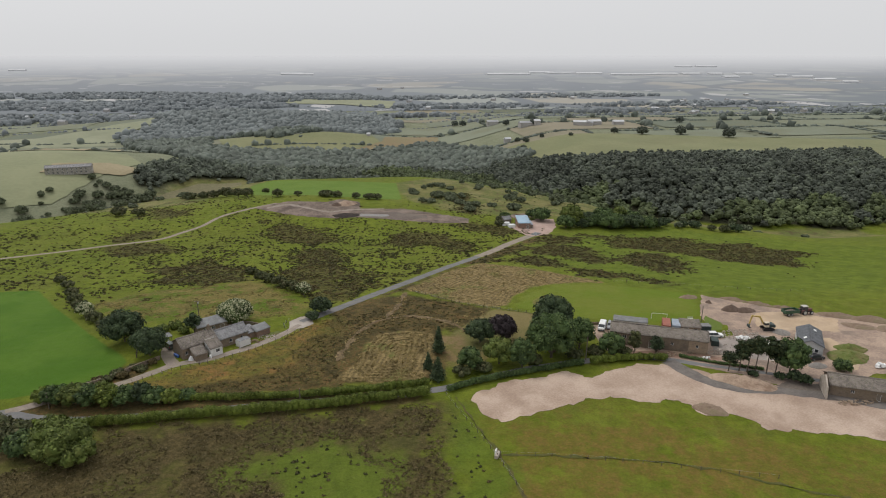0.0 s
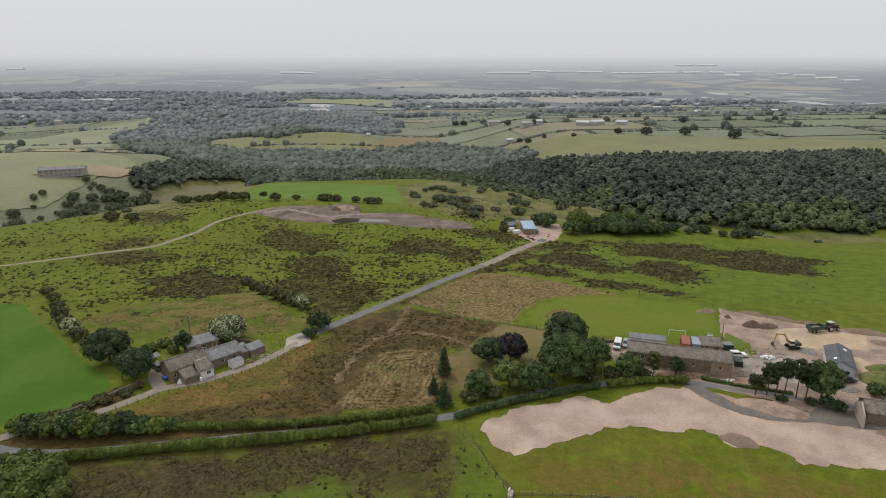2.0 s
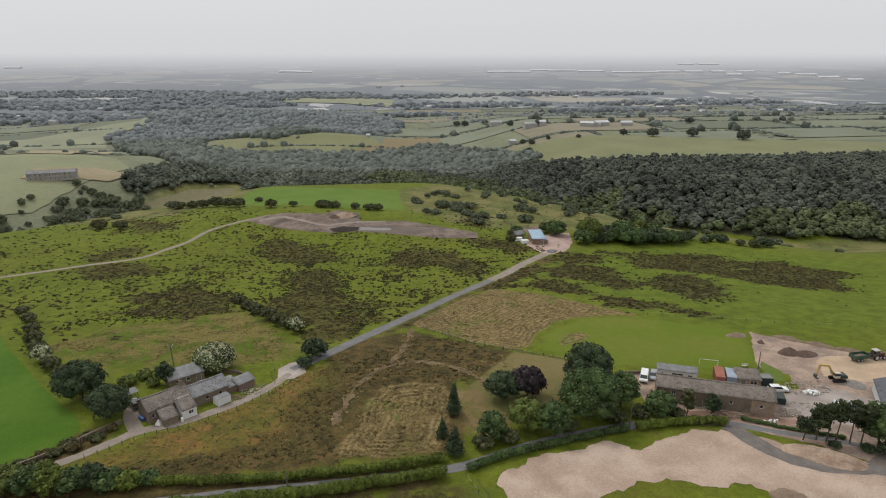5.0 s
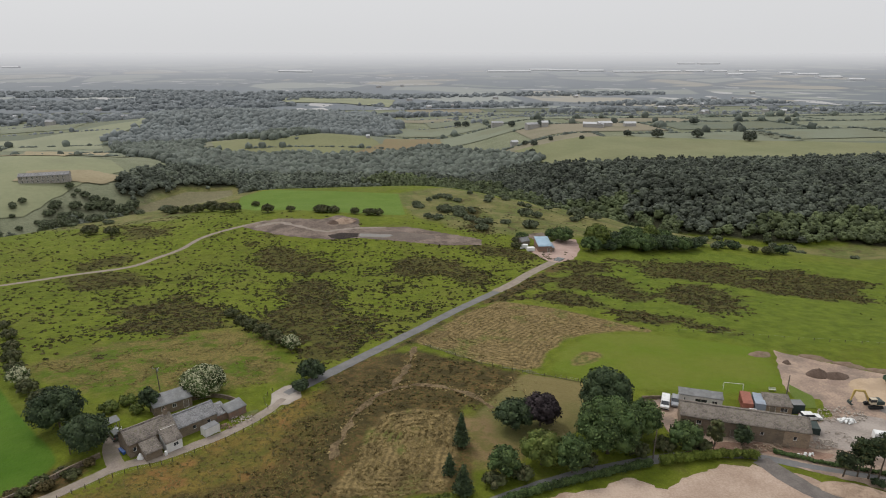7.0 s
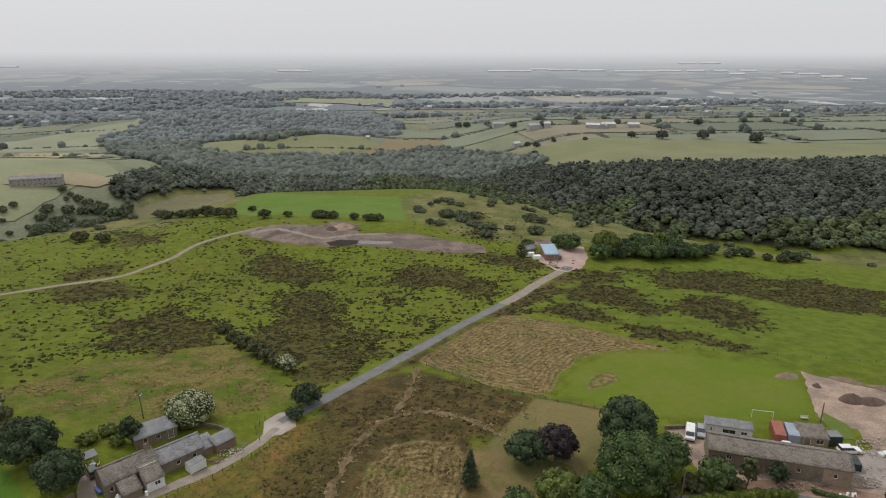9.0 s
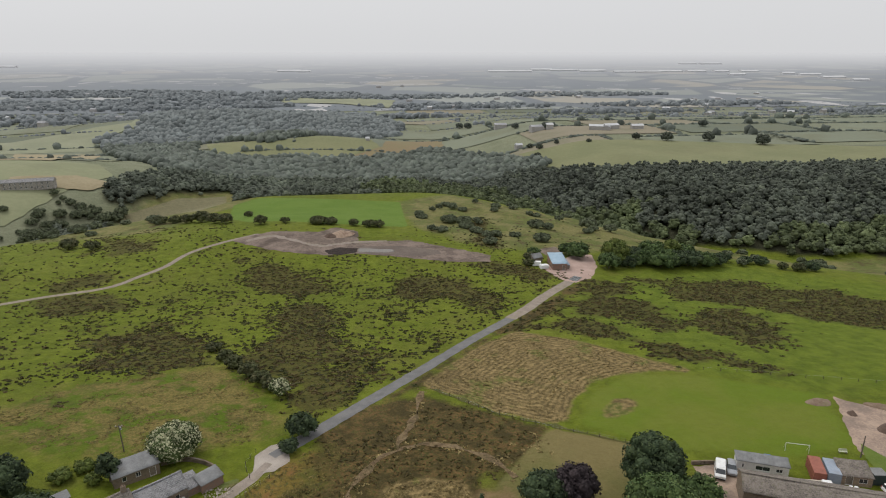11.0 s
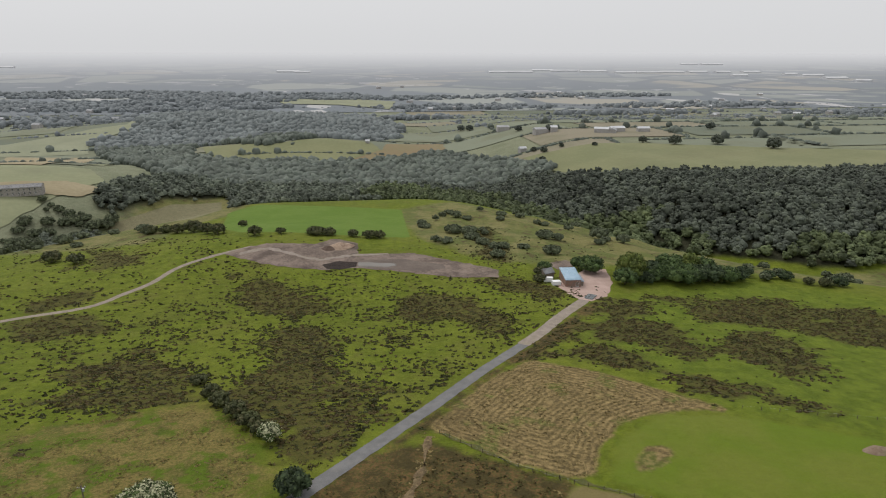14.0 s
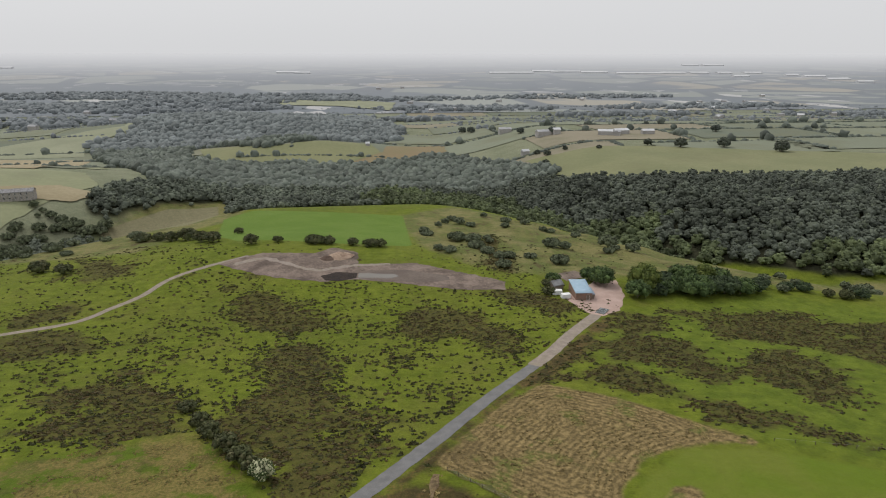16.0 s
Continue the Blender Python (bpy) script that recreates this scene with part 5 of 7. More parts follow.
for (x, y), b, g in zip(cb, inb, ing):
    if min(b, 6) + 7 * noise.noise((x * 0.13, y * 0.13, 2)) > 1 and g < 1 + 4 * noise.noise((x * 0.3, y * 0.3, 1)) and noise.noise((x * 0.09, y * 0.12, 9)) < 0.22 and rng.random() < 0.7:
        r = 0.14 + 0.3 * rng.random() ** 2
        tuft(brush, x, y, r, r * rng.uniform(0.25, 0.6), rng.uniform(1, 1.8))
    elif x > -30 and rng.random() < 0.008 + 0.15 * max(0, noise.noise((x * 0.25, y * 0.25, 6)) - 0.2):
        r = rng.uniform(0.25, 0.5)
        tussock(rush, x, y, r, r * 0.7, rng.uniform(1.0, 1.5))
brush.make("brown_brush", L_BRUSH, "brown seeding rushes and dead grass by the lane", "rough grass")
tall = Heap()
cg_ = np.c_[rng.uniform(-62, 20, 26000), rng.uniform(134, 186, 26000)]
ok = (union(ROUGH, cg_[:, 0], cg_[:, 1]) > 0.5) & (inside(STRAW[1], cg_[:, 0], cg_[:, 1]) < -0.5)
for p in path_pts:
    ok &= (cg_[:, 0] - p[0]) ** 2 + (cg_[:, 1] - p[1]) ** 2 > 6
for x, y in cg_[ok]:
    if rng.random() < 0.28:
        r = rng.uniform(0.14, 0.36)
        tuft(tall, x, y, r, r * rng.uniform(0.2, 0.45), rng.uniform(1, 2))
cg_ = np.c_[rng.uniform(-95, -24, 9000), rng.uniform(182, 224, 9000)]
ok = (union(PATCHY[:1], cg_[:, 0], cg_[:, 1]) > -1) & (inside(SILAGE, cg_[:, 0], cg_[:, 1]) < -3)
for x, y in cg_[ok]:
    if noise.noise((x * 0.12, y * 0.16, 4)) > -0.05 and rng.random() < 0.45:
        r = rng.uniform(0.14, 0.4)
        tuft(tall, x, y, r, r * rng.uniform(0.2, 0.4), rng.uniform(1, 2))
tall.make("rough_grass", L_TALL, "long brown and yellow rough grass", "grass")
rush.make("rushes", L_RUSH, "dark green tufts of rushes over the pasture", "rushes")
heather.make("heather", L_HEATH, "brown and olive heather tussocks", "heather")
# windrows of cut rushes, lying along the mower's rounds
for poly in STRAW[:2]:
    xs, ys = [p[0] for p in poly], [p[1] for p in poly]
    c = np.c_[rng.uniform(min(xs), max(xs), 9000), rng.uniform(min(ys), max(ys), 9000)]
    d0 = inside(poly, c[:, 0], c[:, 1])
    for (x, y), d in zip(c, d0):
        if d > 0.4 and math.sin(4.2 * d + 4 * noise.noise((x * 0.06, y * 0.06, 8))) > -0.2 and rng.random() < 0.55 and noise.noise((x * 0.12, y * 0.12, 3)) < 0.25:
            tuft(swath, x, y, rng.uniform(0.12, 0.30), rng.uniform(0.10, 0.22), rng.uniform(1.2, 2.6))
swath.make("cut_rushes", L_STRAW, "windrows of tan cut rushes", "cut rushes")
M_LITTER = surface("trodden_rush_litter", (0.075, 0.048, 0.024), (0.20, 0.145, 0.078), 0.7, 2.2, 0.95, 0.1, (0.060, 0.050, 0.020), 0.6)
ARC = [(27.1, 163.9), (25.7, 167.2), (22.6, 172), (17.1, 175.5), (10.6, 177.6), (4.5, 176.1), (0.3, 172.5), (-3, 167.6), (-5.1, 161.6), (-6.6, 156.4), (-8.5, 149)]
GULLY = [(12.4, 202), (11.4, 195.9), (10.3, 190.9), (7.5, 183), (5, 177)]
strip("worn_path", ARC, 1.5, M_LITTER, 0.07, "trodden tan litter on a curving path through the rough", 0.9)
strip("worn_path", GULLY, 1.0, M_LITTER, 0.08, "eroded tan gully through the dark rough", 0.8)
litter = Heap()
for line, wide in ((ARC, 1.1), (GULLY, 0.8), ([(26, 172), (30, 171), (34, 175), (37, 179)], 1.6)):
    for p in smooth_line(line, 0.35):
        tuft(litter, p.x + rng.normal(0, wide), p.y + rng.normal(0, wide), rng.uniform(0.15, 0.4), rng.uniform(0.08, 0.2), rng.uniform(1.2, 2.4))
litter.make("rush_litter", L_STRAW, "loose tan rush litter along the path", "rush litter")
M_BANK = surface("long_fence_grass", (0.055, 0.064, 0.014), (0.095, 0.092, 0.022), 0.5, 3, 0.95, 0.2, (0.10, 0.075, 0.03), 0.6)
strip("fence_verge", [(18.9, 127.8), (20.1, 123.4), (22.2, 113.6), (24.2, 106.1), (25.6, 99.4), (26.4, 90)], 0.4, M_BANK, 0.06, "dark strip of long grass under the field fence", 0.5)
strip("fence_verge", [(25.1, 104.9), (32.9, 103.9), (43.6, 101.5), (54.1, 99.1), (63.9, 95.6), (72, 90.5), (84, 84.5)], 0.45, M_BANK, 0.06, "dark strip of long grass along an old ditch", 0.6)
strip("fence_verge", [(15, 203), (22, 196), (29, 188.3), (40, 181), (50, 174.5), (58, 169.8)], 0.7, M_BANK, 0.07, "dark strip of long grass along the straw and lawn", 0.7)

# ---- buildings ----
M_STONE = masonry("dark_gritstone", (0.145, 0.112, 0.082), (0.225, 0.172, 0.122))
M_STONE2 = masonry("warm_gritstone", (0.27, 0.20, 0.14), (0.36, 0.27, 0.19))
M_PALESTONE = masonry("pale_grey_stone", (0.30, 0.285, 0.265), (0.38, 0.36, 0.335))
M_BRICK = masonry("old_red_brick", (0.24, 0.12, 0.085), (0.30, 0.17, 0.12), 0.09, 0.24)
M_RENDER = surface("off_white_render", (0.55, 0.54, 0.52), (0.66, 0.65, 0.63), 0.8, 9, 0.9, 0.01, (0.40, 0.38, 0.34), 0.4)
M_GREYREND = surface("grey_render", (0.42, 0.42, 0.42), (0.50, 0.50, 0.50), 0.8, 9, 0.9, 0.01, (0.33, 0.32, 0.30), 0.3)
M_FLAGS = roofing("stone_flag_roof", (0.135, 0.115, 0.10), (0.215, 0.185, 0.16), 0.34)
M_SLATE = roofing("grey_slate_roof", (0.20, 0.20, 0.205), (0.28, 0.275, 0.28), 0.26, (0.22, 0.21, 0.17))
M_DKROOF = roofing("dark_grey_tile_roof", (0.10, 0.105, 0.115), (0.125, 0.13, 0.14), 0.3, (0.12, 0.125, 0.13))
M_SHEET = surface("grey_fibre_cement_sheet", (0.165, 0.167, 0.168), (0.245, 0.247, 0.247), 0.7, 6, 0.9, 0.01, (0.125, 0.122, 0.11), 0.6, 0.0, 0.1)
M_BLUESHEET = surface("pale_blue_steel_sheet", (0.26, 0.37, 0.46), (0.33, 0.44, 0.53), 0.5, 5, 0.5, 0.005, (0.2, 0.27, 0.32), 0.4)
M_RUSTSHEET = surface("rusty_red_steel", (0.24, 0.085, 0.06), (0.31, 0.12, 0.085), 0.8, 6, 0.7, 0.01, (0.14, 0.06, 0.045), 0.5)
M_BLUEBOX = surface("blue_grey_steel", (0.23, 0.27, 0.33), (0.30, 0.34, 0.40), 0.8, 6, 0.6, 0.01, (0.2, 0.18, 0.17), 0.4)
M_DARKBOX = surface("dark_green_steel", (0.03, 0.045, 0.042), (0.05, 0.065, 0.06), 0.8, 6, 0.6, 0.01)
M_WHITE = surface("weathered_white_paint", (0.66, 0.66, 0.65), (0.76, 0.76, 0.75), 1.0, 8, 0.6, 0.003, (0.5, 0.48, 0.44), 0.35)
M_TIMBER = surface("grey_weathered_timber", (0.15, 0.125, 0.10), (0.23, 0.195, 0.16), 2, 14, 0.9, 0.01)
M_POLE = surface("creosoted_pole", (0.10, 0.08, 0.065), (0.16, 0.13, 0.11), 2, 14, 0.9, 0.01)
M_BLACK = surface("black_rubber", (0.015, 0.015, 0.016), (0.03, 0.03, 0.03), 3, 20, 0.85, 0.002)
M_GALV = surface("galvanised_steel", (0.40, 0.41, 0.42), (0.5, 0.51, 0.52), 2, 12, 0.45, 0.002, metal=0.7)
n = Nodes("window_glass")
M_GLASS = n.done((0.03, 0.035, 0.04), 0.06, spec=0.7)
PAINT = {}


def paint(name, c, rough=0.3):
    if name not in PAINT:
        nn = Nodes(name)
        PAINT[name] = nn.done(nn.mix(nn.step(nn.noise(1.5, 4), 0.4, 0.7), c, tuple(v * 0.82 for v in c)), rough, spec=0.5)
    return PAINT[name]


def panel(length, height, thick, holes):
    """An upright wall round its openings (x0, x1, z0, z1)."""
    bm = B()
    xs = sorted({-length / 2, length / 2, *[h[0] for h in holes], *[h[1] for h in holes]})
    for a, b in zip(xs, xs[1:]):
        cuts = sorted((h[2], h[3]) for h in holes if h[0] <= a + 1e-6 and h[1] >= b - 1e-6)
        z = -0.5
        for lo, hi in cuts + [(height, height)]:
            if lo > z + 1e-3:
                box(bm, (a + b) / 2, 0, (z + lo) / 2, b - a, thick, lo - z)
            z = hi
    return bm


def opening(t, h, y, door=False, frame_mat=None, turn=0.0):
    """A window or door set into a wall's opening."""
    w, z0, z1, cx = h[1] - h[0], h[2], h[3], (h[0] + h[1]) / 2
    bm = B()
    f = 0.07
    for dx in (-w / 2 + f / 2, w / 2 - f / 2):
        box(bm, cx + dx, y, (z0 + z1) / 2, f, 0.1, z1 - z0)
    for z in (z0 + f / 2, z1 - f / 2):
        box(bm, cx, y, z, w - 2 * f, 0.1, f)
    if not door and w > 0.8:
        box(bm, cx, y, (z0 + z1) / 2, 0.05, 0.08, z1 - z0 - 2 * f)
    fr = part("door" if door else "window", bm, frame_mat or M_WHITE, t)
    if door:
        part("door_leaf", box(B(), cx, y + 0.02, (z0 + z1) / 2, w - 2 * f, 0.05, z1 - z0 - 2 * f), M_TIMBER, fr)
    else:
        part("pane", box(B(), cx, y + 0.02, (z0 + z1) / 2, w - 2 * f, 0.02, z1 - z0 - 2 * f), M_GLASS, fr)


def slope(x0, x1, y0, z0, y1, z1, thick, wob=0.05, seed=0):
    """One pitch of a roof from eaves (y0, z0) to top (y1, z1), slightly uneven, with thickness."""
    na, nb = max(2, int((x1 - x0) / 0.9)), 5
    top = []
    for j in range(nb + 1):
        for i in range(na + 1):
            x, v = x0 + (x1 - x0) * i / na, j / nb
            q = wob * noise.noise((x * 0.6, v * 3 + seed, seed)) - wob * 0.8 * math.sin(math.pi * i / na) * v
            top.append((x, y0 + (y1 - y0) * v, z0 + (z1 - z0) * v + q))
    low = [(x, y, z - thick) for x, y, z in top]
    k, w = len(top), na + 1
    f = []
    for j in range(nb):
        for i in range(na):
            a = j * w + i
            f += [(a, a + 1, a + w + 1, a + w), (k + a + w, k + a + w + 1, k + a + 1, k + a)]
    rim = [i for i in range(na)] + [na + j * w for j in range(nb)] + [nb * w + na - i for i in range(na)] + [(nb - j) * w for j in range(nb)]
    for a, b in zip(rim, rim[1:] + rim[:1]):
        f.append((b, a, a + k, b + k))
    return mesh_np("roof_slope", top + low, [np.array(f)])


def put_mesh(name, me, mat, t, label=""):
    me.materials.append(mat)
    return part(name, me, None, t, label)


def building(name, label, x, y, turn, L, D, h, rise, wall, roof, front=(), back=(), ends=True, category="house", over=0.25, doors=(), wob=0.06, wall2=None, split=0.0, lift=0.0, end_holes=()):
    """A gabled building, its front to local -y. wall2 clads the front beyond x = split."""
    t = thing(name, label, category, Matrix.Translation(at(x, y, lift)) @ Matrix.Rotation(radians(turn), 4, "Z"))
    th = 0.4
    if wall2:
        f1 = [q for q in front if q[1] < split]
        f2 = [tuple([q[0] - (split + L / 2) / 2, q[1] - (split + L / 2) / 2, *q[2:]]) for q in front if q[0] > split]
        w1 = part("wall", panel(split + L / 2, h, th, [(a - (split - L / 2) / 2, b - (split - L / 2) / 2, c, d) for a, b, c, d in f1]), wall, t)
        w1.location = ((split - L / 2) / 2, -D / 2 + th / 2, 0)
        w2 = part("wall", panel(L / 2 - split, h, th, f2), wall2, t, "lighter rebuilt stone wall")
        w2.location = ((split + L / 2) / 2, -D / 2 + th / 2, 0)
    else:
        part("wall", panel(L, h, th, list(front)), wall, t).location = (0, -D / 2 + th / 2, 0)
    part("wall", panel(L, h, th, list(back)), wall, t).location = (0, D / 2 - th / 2, 0)
    for s in (-1, 1):
        bm = B()
        prism(bm, [(-D / 2 + th, -0.5), (D / 2 - th, -0.5), (D / 2 - th, h), (0, h + rise - 0.12), (-D / 2 + th, h)], -th / 2, th / 2)
        g = part("gable_wall", bm, wall, t)
        g.location, g.rotation_euler = (s * (L / 2 - th / 2), 0, 0), (0, 0, radians(90))
    for q in front:
        opening(t, q, -D / 2 + 0.2, q in doors)
    for q in end_holes:
        e = thing_part_window(t, q, -L / 2 - 0.02)
    g = over * rise / (D / 2)
    put_mesh("roof_slope", slope(-L / 2 - over, L / 2 + over, -D / 2 - over, h - g + 0.1, 0, h + rise + 0.1, 0.12, wob, x), roof, t)
    put_mesh("roof_slope", slope(-L / 2 - over, L / 2 + over, D / 2 + over, h - g + 0.1, 0, h + rise + 0.1, 0.12, wob, x), roof, t)
    bm = B()
    k = 8
    for i in range(k):
        u = -L / 2 - over + (L + 2 * over) * (i + 0.5) / k
        box(bm, u, 0, h + rise + 0.1 - wob * 0.8 * math.sin(math.pi * (i + 0.5) / k), (L + 2 * over) / k - 0.02, 0.36, 0.12, bevel=0.03)
    part("ridge", bm, roof, t)
    return t


def thing_part_window(t, q, x):
    """A window on an end wall: y0, y1, z0, z1."""
    bm = B()
    box(bm, x, (q[0] + q[1]) / 2, (q[2] + q[3]) / 2, 0.06, q[1] - q[0], q[3] - q[2])
    fr = part("window", bm, M_WHITE, t)
    part("pane", box(B(), x - 0.035 * (1 if x < 0 else -1) , (q[0] + q[1]) / 2, (q[2] + q[3]) / 2, 0.03, q[1] - q[0] - 0.16, q[3] - q[2] - 0.16), M_GLASS, fr)
    return fr


def lean_to(name, label, x, y, turn, L, D, low, high, wall, roof, front=(), doors=(), category="shed", over=0.2, lift=0.0, ribs=0):
    """A shed with one pitch that falls to its front."""
    t = thing(name, label, category, Matrix.Translation(at(x, y, lift)) @ Matrix.Rotation(radians(turn), 4, "Z"))
    th = 0.25
    part("wall", panel(L, low, th, list(front)), wall, t).location = (0, -D / 2 + th / 2, 0)
    part("wall", panel(L, high, th, []), wall, t).location = (0, D / 2 - th / 2, 0)
    for s in (-1, 1):
        bm = prism(B(), [(-D / 2 + th, -0.5), (D / 2 - th, -0.5), (D / 2 - th, high - 0.05), (-D / 2 + th, low - 0.02)], -th / 2, th / 2)
        g = part("side_wall", bm, wall, t)
        g.location, g.rotation_euler = (s * (L / 2 - th / 2), 0, 0), (0, 0, radians(90))
    for q in front:
        opening(t, q, -D / 2 + 0.12, q in doors)
    g = over * (high - low) / D
    put_mesh("roof", slope(-L / 2 - over, L / 2 + over, -D / 2 - over, low - g + 0.1, D / 2 + over, high + g + 0.1, 0.09, 0.04, x), roof, t)
    if ribs:
        bm = B()
        a = math.atan2(high - low, D)
        for i in range(ribs):
            box(bm, -L / 2 + L * (i + 0.5) / ribs, 0, (low + high) / 2 + 0.13, 0.06, (D + over * 2) / math.cos(a), 0.05, Matrix.Rotation(a, 4, "X"))
        part("roof_ribs", bm, roof, t)
    return t


# the cottage and its outbuildings
CO = (-46.1, 159.9)
CT = 38.0
cdir = (math.cos(radians(CT)), math.sin(radians(CT)))


def beside(along, out):
    return CO[0] + cdir[0] * along - cdir[1] * out, CO[1] + cdir[1] * along + cdir[0] * out


building("stone_cottage", "long dark stone cottage with a mossy stone flag roof", *CO, CT, 9.4, 6.0, 3.2, 1.9, M_STONE, M_FLAGS, front=[(-4.0, -3.3, 1.2, 2.2)], wob=0.14)
x, y = beside(9.15, -0.5)
building("cottage_wing", "stone cottage wing with a grey slate roof", x, y, CT - 1, 8.8, 5.2, 2.6, 1.9, M_STONE, M_SLATE, front=[(-1.0, -0.2, 0.9, 1.8), (2.2, 3.0, 0.9, 1.8)], wob=0.08)
x, y = beside(-1.3, -4.75)
lean_to("lean_to", "low stone lean-to with a stone flag roof", x, y, CT, 3.2, 3.3, 1.7, 2.9, M_STONE, M_FLAGS)
x, y = beside(2.75, -4.8)
lean_to("cottage_porch", "white rendered extension with a stone flag roof", x, y, CT, 3.2, 3.4, 2.3, 3.9, M_RENDER, M_FLAGS, front=[(-0.2, 0.9, 0.9, 1.8)])
x, y = beside(14.9, -1.0)
lean_to("brick_outhouse", "small dark brick outhouse with a slate roof", x, y, CT, 2.6, 3.6, 1.7, 2.6, M_BRICK, M_SLATE)
lean_to("rear_shed", "long stone shed with a grey sheet roof and dark windows", -45.4, 174.0, 31, 8.2, 3.8, 2.4, 3.4, M_STONE, M_SHEET, front=[(-2.6, -1.8, 1.0, 2.0), (-0.2, 0.7, 1.0, 2.0), (2.2, 3.4, 0.1, 2.0)], doors=[(2.2, 3.4, 0.1, 2.0)])
lean_to("brick_shed", "small red brick shed with a sheet roof", -30.6, 169.2, 42, 4.3, 2.7, 1.9, 2.6, M_BRICK, M_SHEET)
ch = thing("chimney_stack", "short stone chimney with two clay pots", "chimney", Matrix.Translation(at(*beside(4.0, 0.0), 4.9)) @ Matrix.Rotation(radians(CT), 4, "Z"))
part("stack", box(B(), 0, 0, 0.5, 0.8, 0.55, 1.5, bevel=0.03), M_STONE, ch)
for dx in (-0.2, 0.2):
    part("chimney_pot", rod(B(), (dx, 0, 1.2), (dx, 0, 1.65), 0.13, 0.1, 10), M_BRICK, ch)


def container(name, label, x, y, turn, L, W, H, mat, roof=None, lift=0.0):
    """A steel box with ribbed sides, corner posts and doors."""
    t = thing(name, label, "container", Matrix.Translation(at(x, y, lift)) @ Matrix.Rotation(radians(turn), 4, "Z"))
    bm = box(B(), 0, 0, H / 2 + 0.1, L - 0.1, W - 0.1, H - 0.1)
    for i in range(int(L / 0.4)):
        u = -L / 2 + 0.3 + i * 0.4
        if u < L / 2 - 0.15:
            for s in (-1, 1):
                box(bm, u, s * (W / 2 - 0.04), H / 2 + 0.1, 0.18, 0.06, H - 0.35)
    part("body", bm, mat, t)
    for sx in (-1, 1):
        for sy in (-1, 1):
            part("corner_post", box(B(), sx * (L / 2 - 0.06), sy * (W / 2 - 0.06), H / 2 + 0.05, 0.14, 0.14, H + 0.02), mat, t)
    part("roof", box(B(), 0, 0, H + 0.08, L - 0.02, W - 0.02, 0.06, bevel=0.02), roof or mat, t)
    for s in (-1, 1):
        part("door", box(B(), L / 2 - 0.02, s * W / 4, H / 2 + 0.08, 0.06, W / 2 - 0.12, H - 0.3), mat, t)
    return t


container("storage_box", "white steel storage box on the verge", -34.2, 161.9, 42, 3.3, 2.0, 1.9, M_RENDER, M_SHEET)

# the long barn and its yard
BT = -23.5
building("stone_barn", "long low stone barn with a mossy flag roof", 77.5, 148.4, BT, 24.8, 6.4, 3.7, 1.6, M_STONE, M_FLAGS,
         front=[(-9.2, -8.2, 2.0, 3.0), (0.4, 1.2, 1.8, 2.6), (3.2, 3.9, 1.6, 2.4), (9.4, 10.1, 1.5, 2.4), (-5.4, -4.6, 2.0, 2.8), (-2.4, -1.4, 0.1, 2.0)], doors=[(-2.4, -1.4, 0.1, 2.0)],
         category="barn", wob=0.12, wall2=M_STONE2, split=7.6)
lean_to("white_shed", "long pale mobile shed with a grey roof", 74.6, 159.9, BT, 9.2, 2.6, 2.5, 2.8, M_RENDER, M_SHEET, front=[(-3.6, -3.2, 1.0, 1.9), (-1.2, 1.4, 0.9, 1.9), (2.4, 3.6, 1.0, 1.8)], ribs=12)
container("shipping_container", "rusty red steel shipping container", 84.2, 157.2, 66, 5.6, 2.2, 2.4, M_RUSTSHEET)
container("shipping_container", "blue grey steel shipping container", 86.7, 156.4, 66, 5.0, 2.2, 2.4, M_BLUEBOX)
lean_to("stone_shed", "small stone shed with a flag roof and open front", 90.2, 155.2, -18, 5.4, 4.0, 2.1, 2.9, M_STONE2, M_FLAGS, front=[(-1.9, -0.6, 0.1, 1.9), (0.4, 1.9, 0.7, 1.7)], doors=[(-1.9, -0.6, 0.1, 1.9)])
container("tool_store", "dark green steel tool store beside the stone shed", 94.2, 153.9, -10, 2.6, 2.4, 2.3, M_DARKBOX, M_SHEET)
# A dark green box on a trailer; only the closed box is built.
container("dark_green_box", "dark green box at the barn's end", 92.9, 146.4, BT + 90, 3.2, 1.9, 1.5, M_DARKBOX)
building("grey_house", "low grey rendered house with a dark tiled roof", 117.4, 142.0, 57, 11.4, 5.8, 2.8, 1.3, M_GREYREND, M_DKROOF, front=[(-3.5, -2.4, 0.9, 2.0), (0.6, 1.5, 0.1, 2.0)], doors=[(0.6, 1.5, 0.1, 2.0)], wob=0.01, end_holes=[(-1.9, -0.9, 1.0, 2.0), (1.2, 2.1, 1.0, 2.0)])
for k, (u, v) in enumerate([(-3.2, 1.3), (3.0, -1.2)]):
    rl = thing("rooflight", "pale skylight in the dark roof", "skylight", Matrix.Translation(at(117.4 + 0.545 * u - 0.839 * v, 142.0 + 0.839 * u + 0.545 * v, 3.62)) @ Matrix.Rotation(radians(57), 4, "Z") @ Matrix.Rotation(-math.copysign(0.42, v), 4, "X"))
    part("rooflight_frame", box(B(), 0, 0, 0.14, 1.0, 0.8, 0.1, bevel=0.02), M_WHITE, rl)
    part("pane", box(B(), 0, 0, 0.20, 0.86, 0.66, 0.03), M_WHITE, rl)
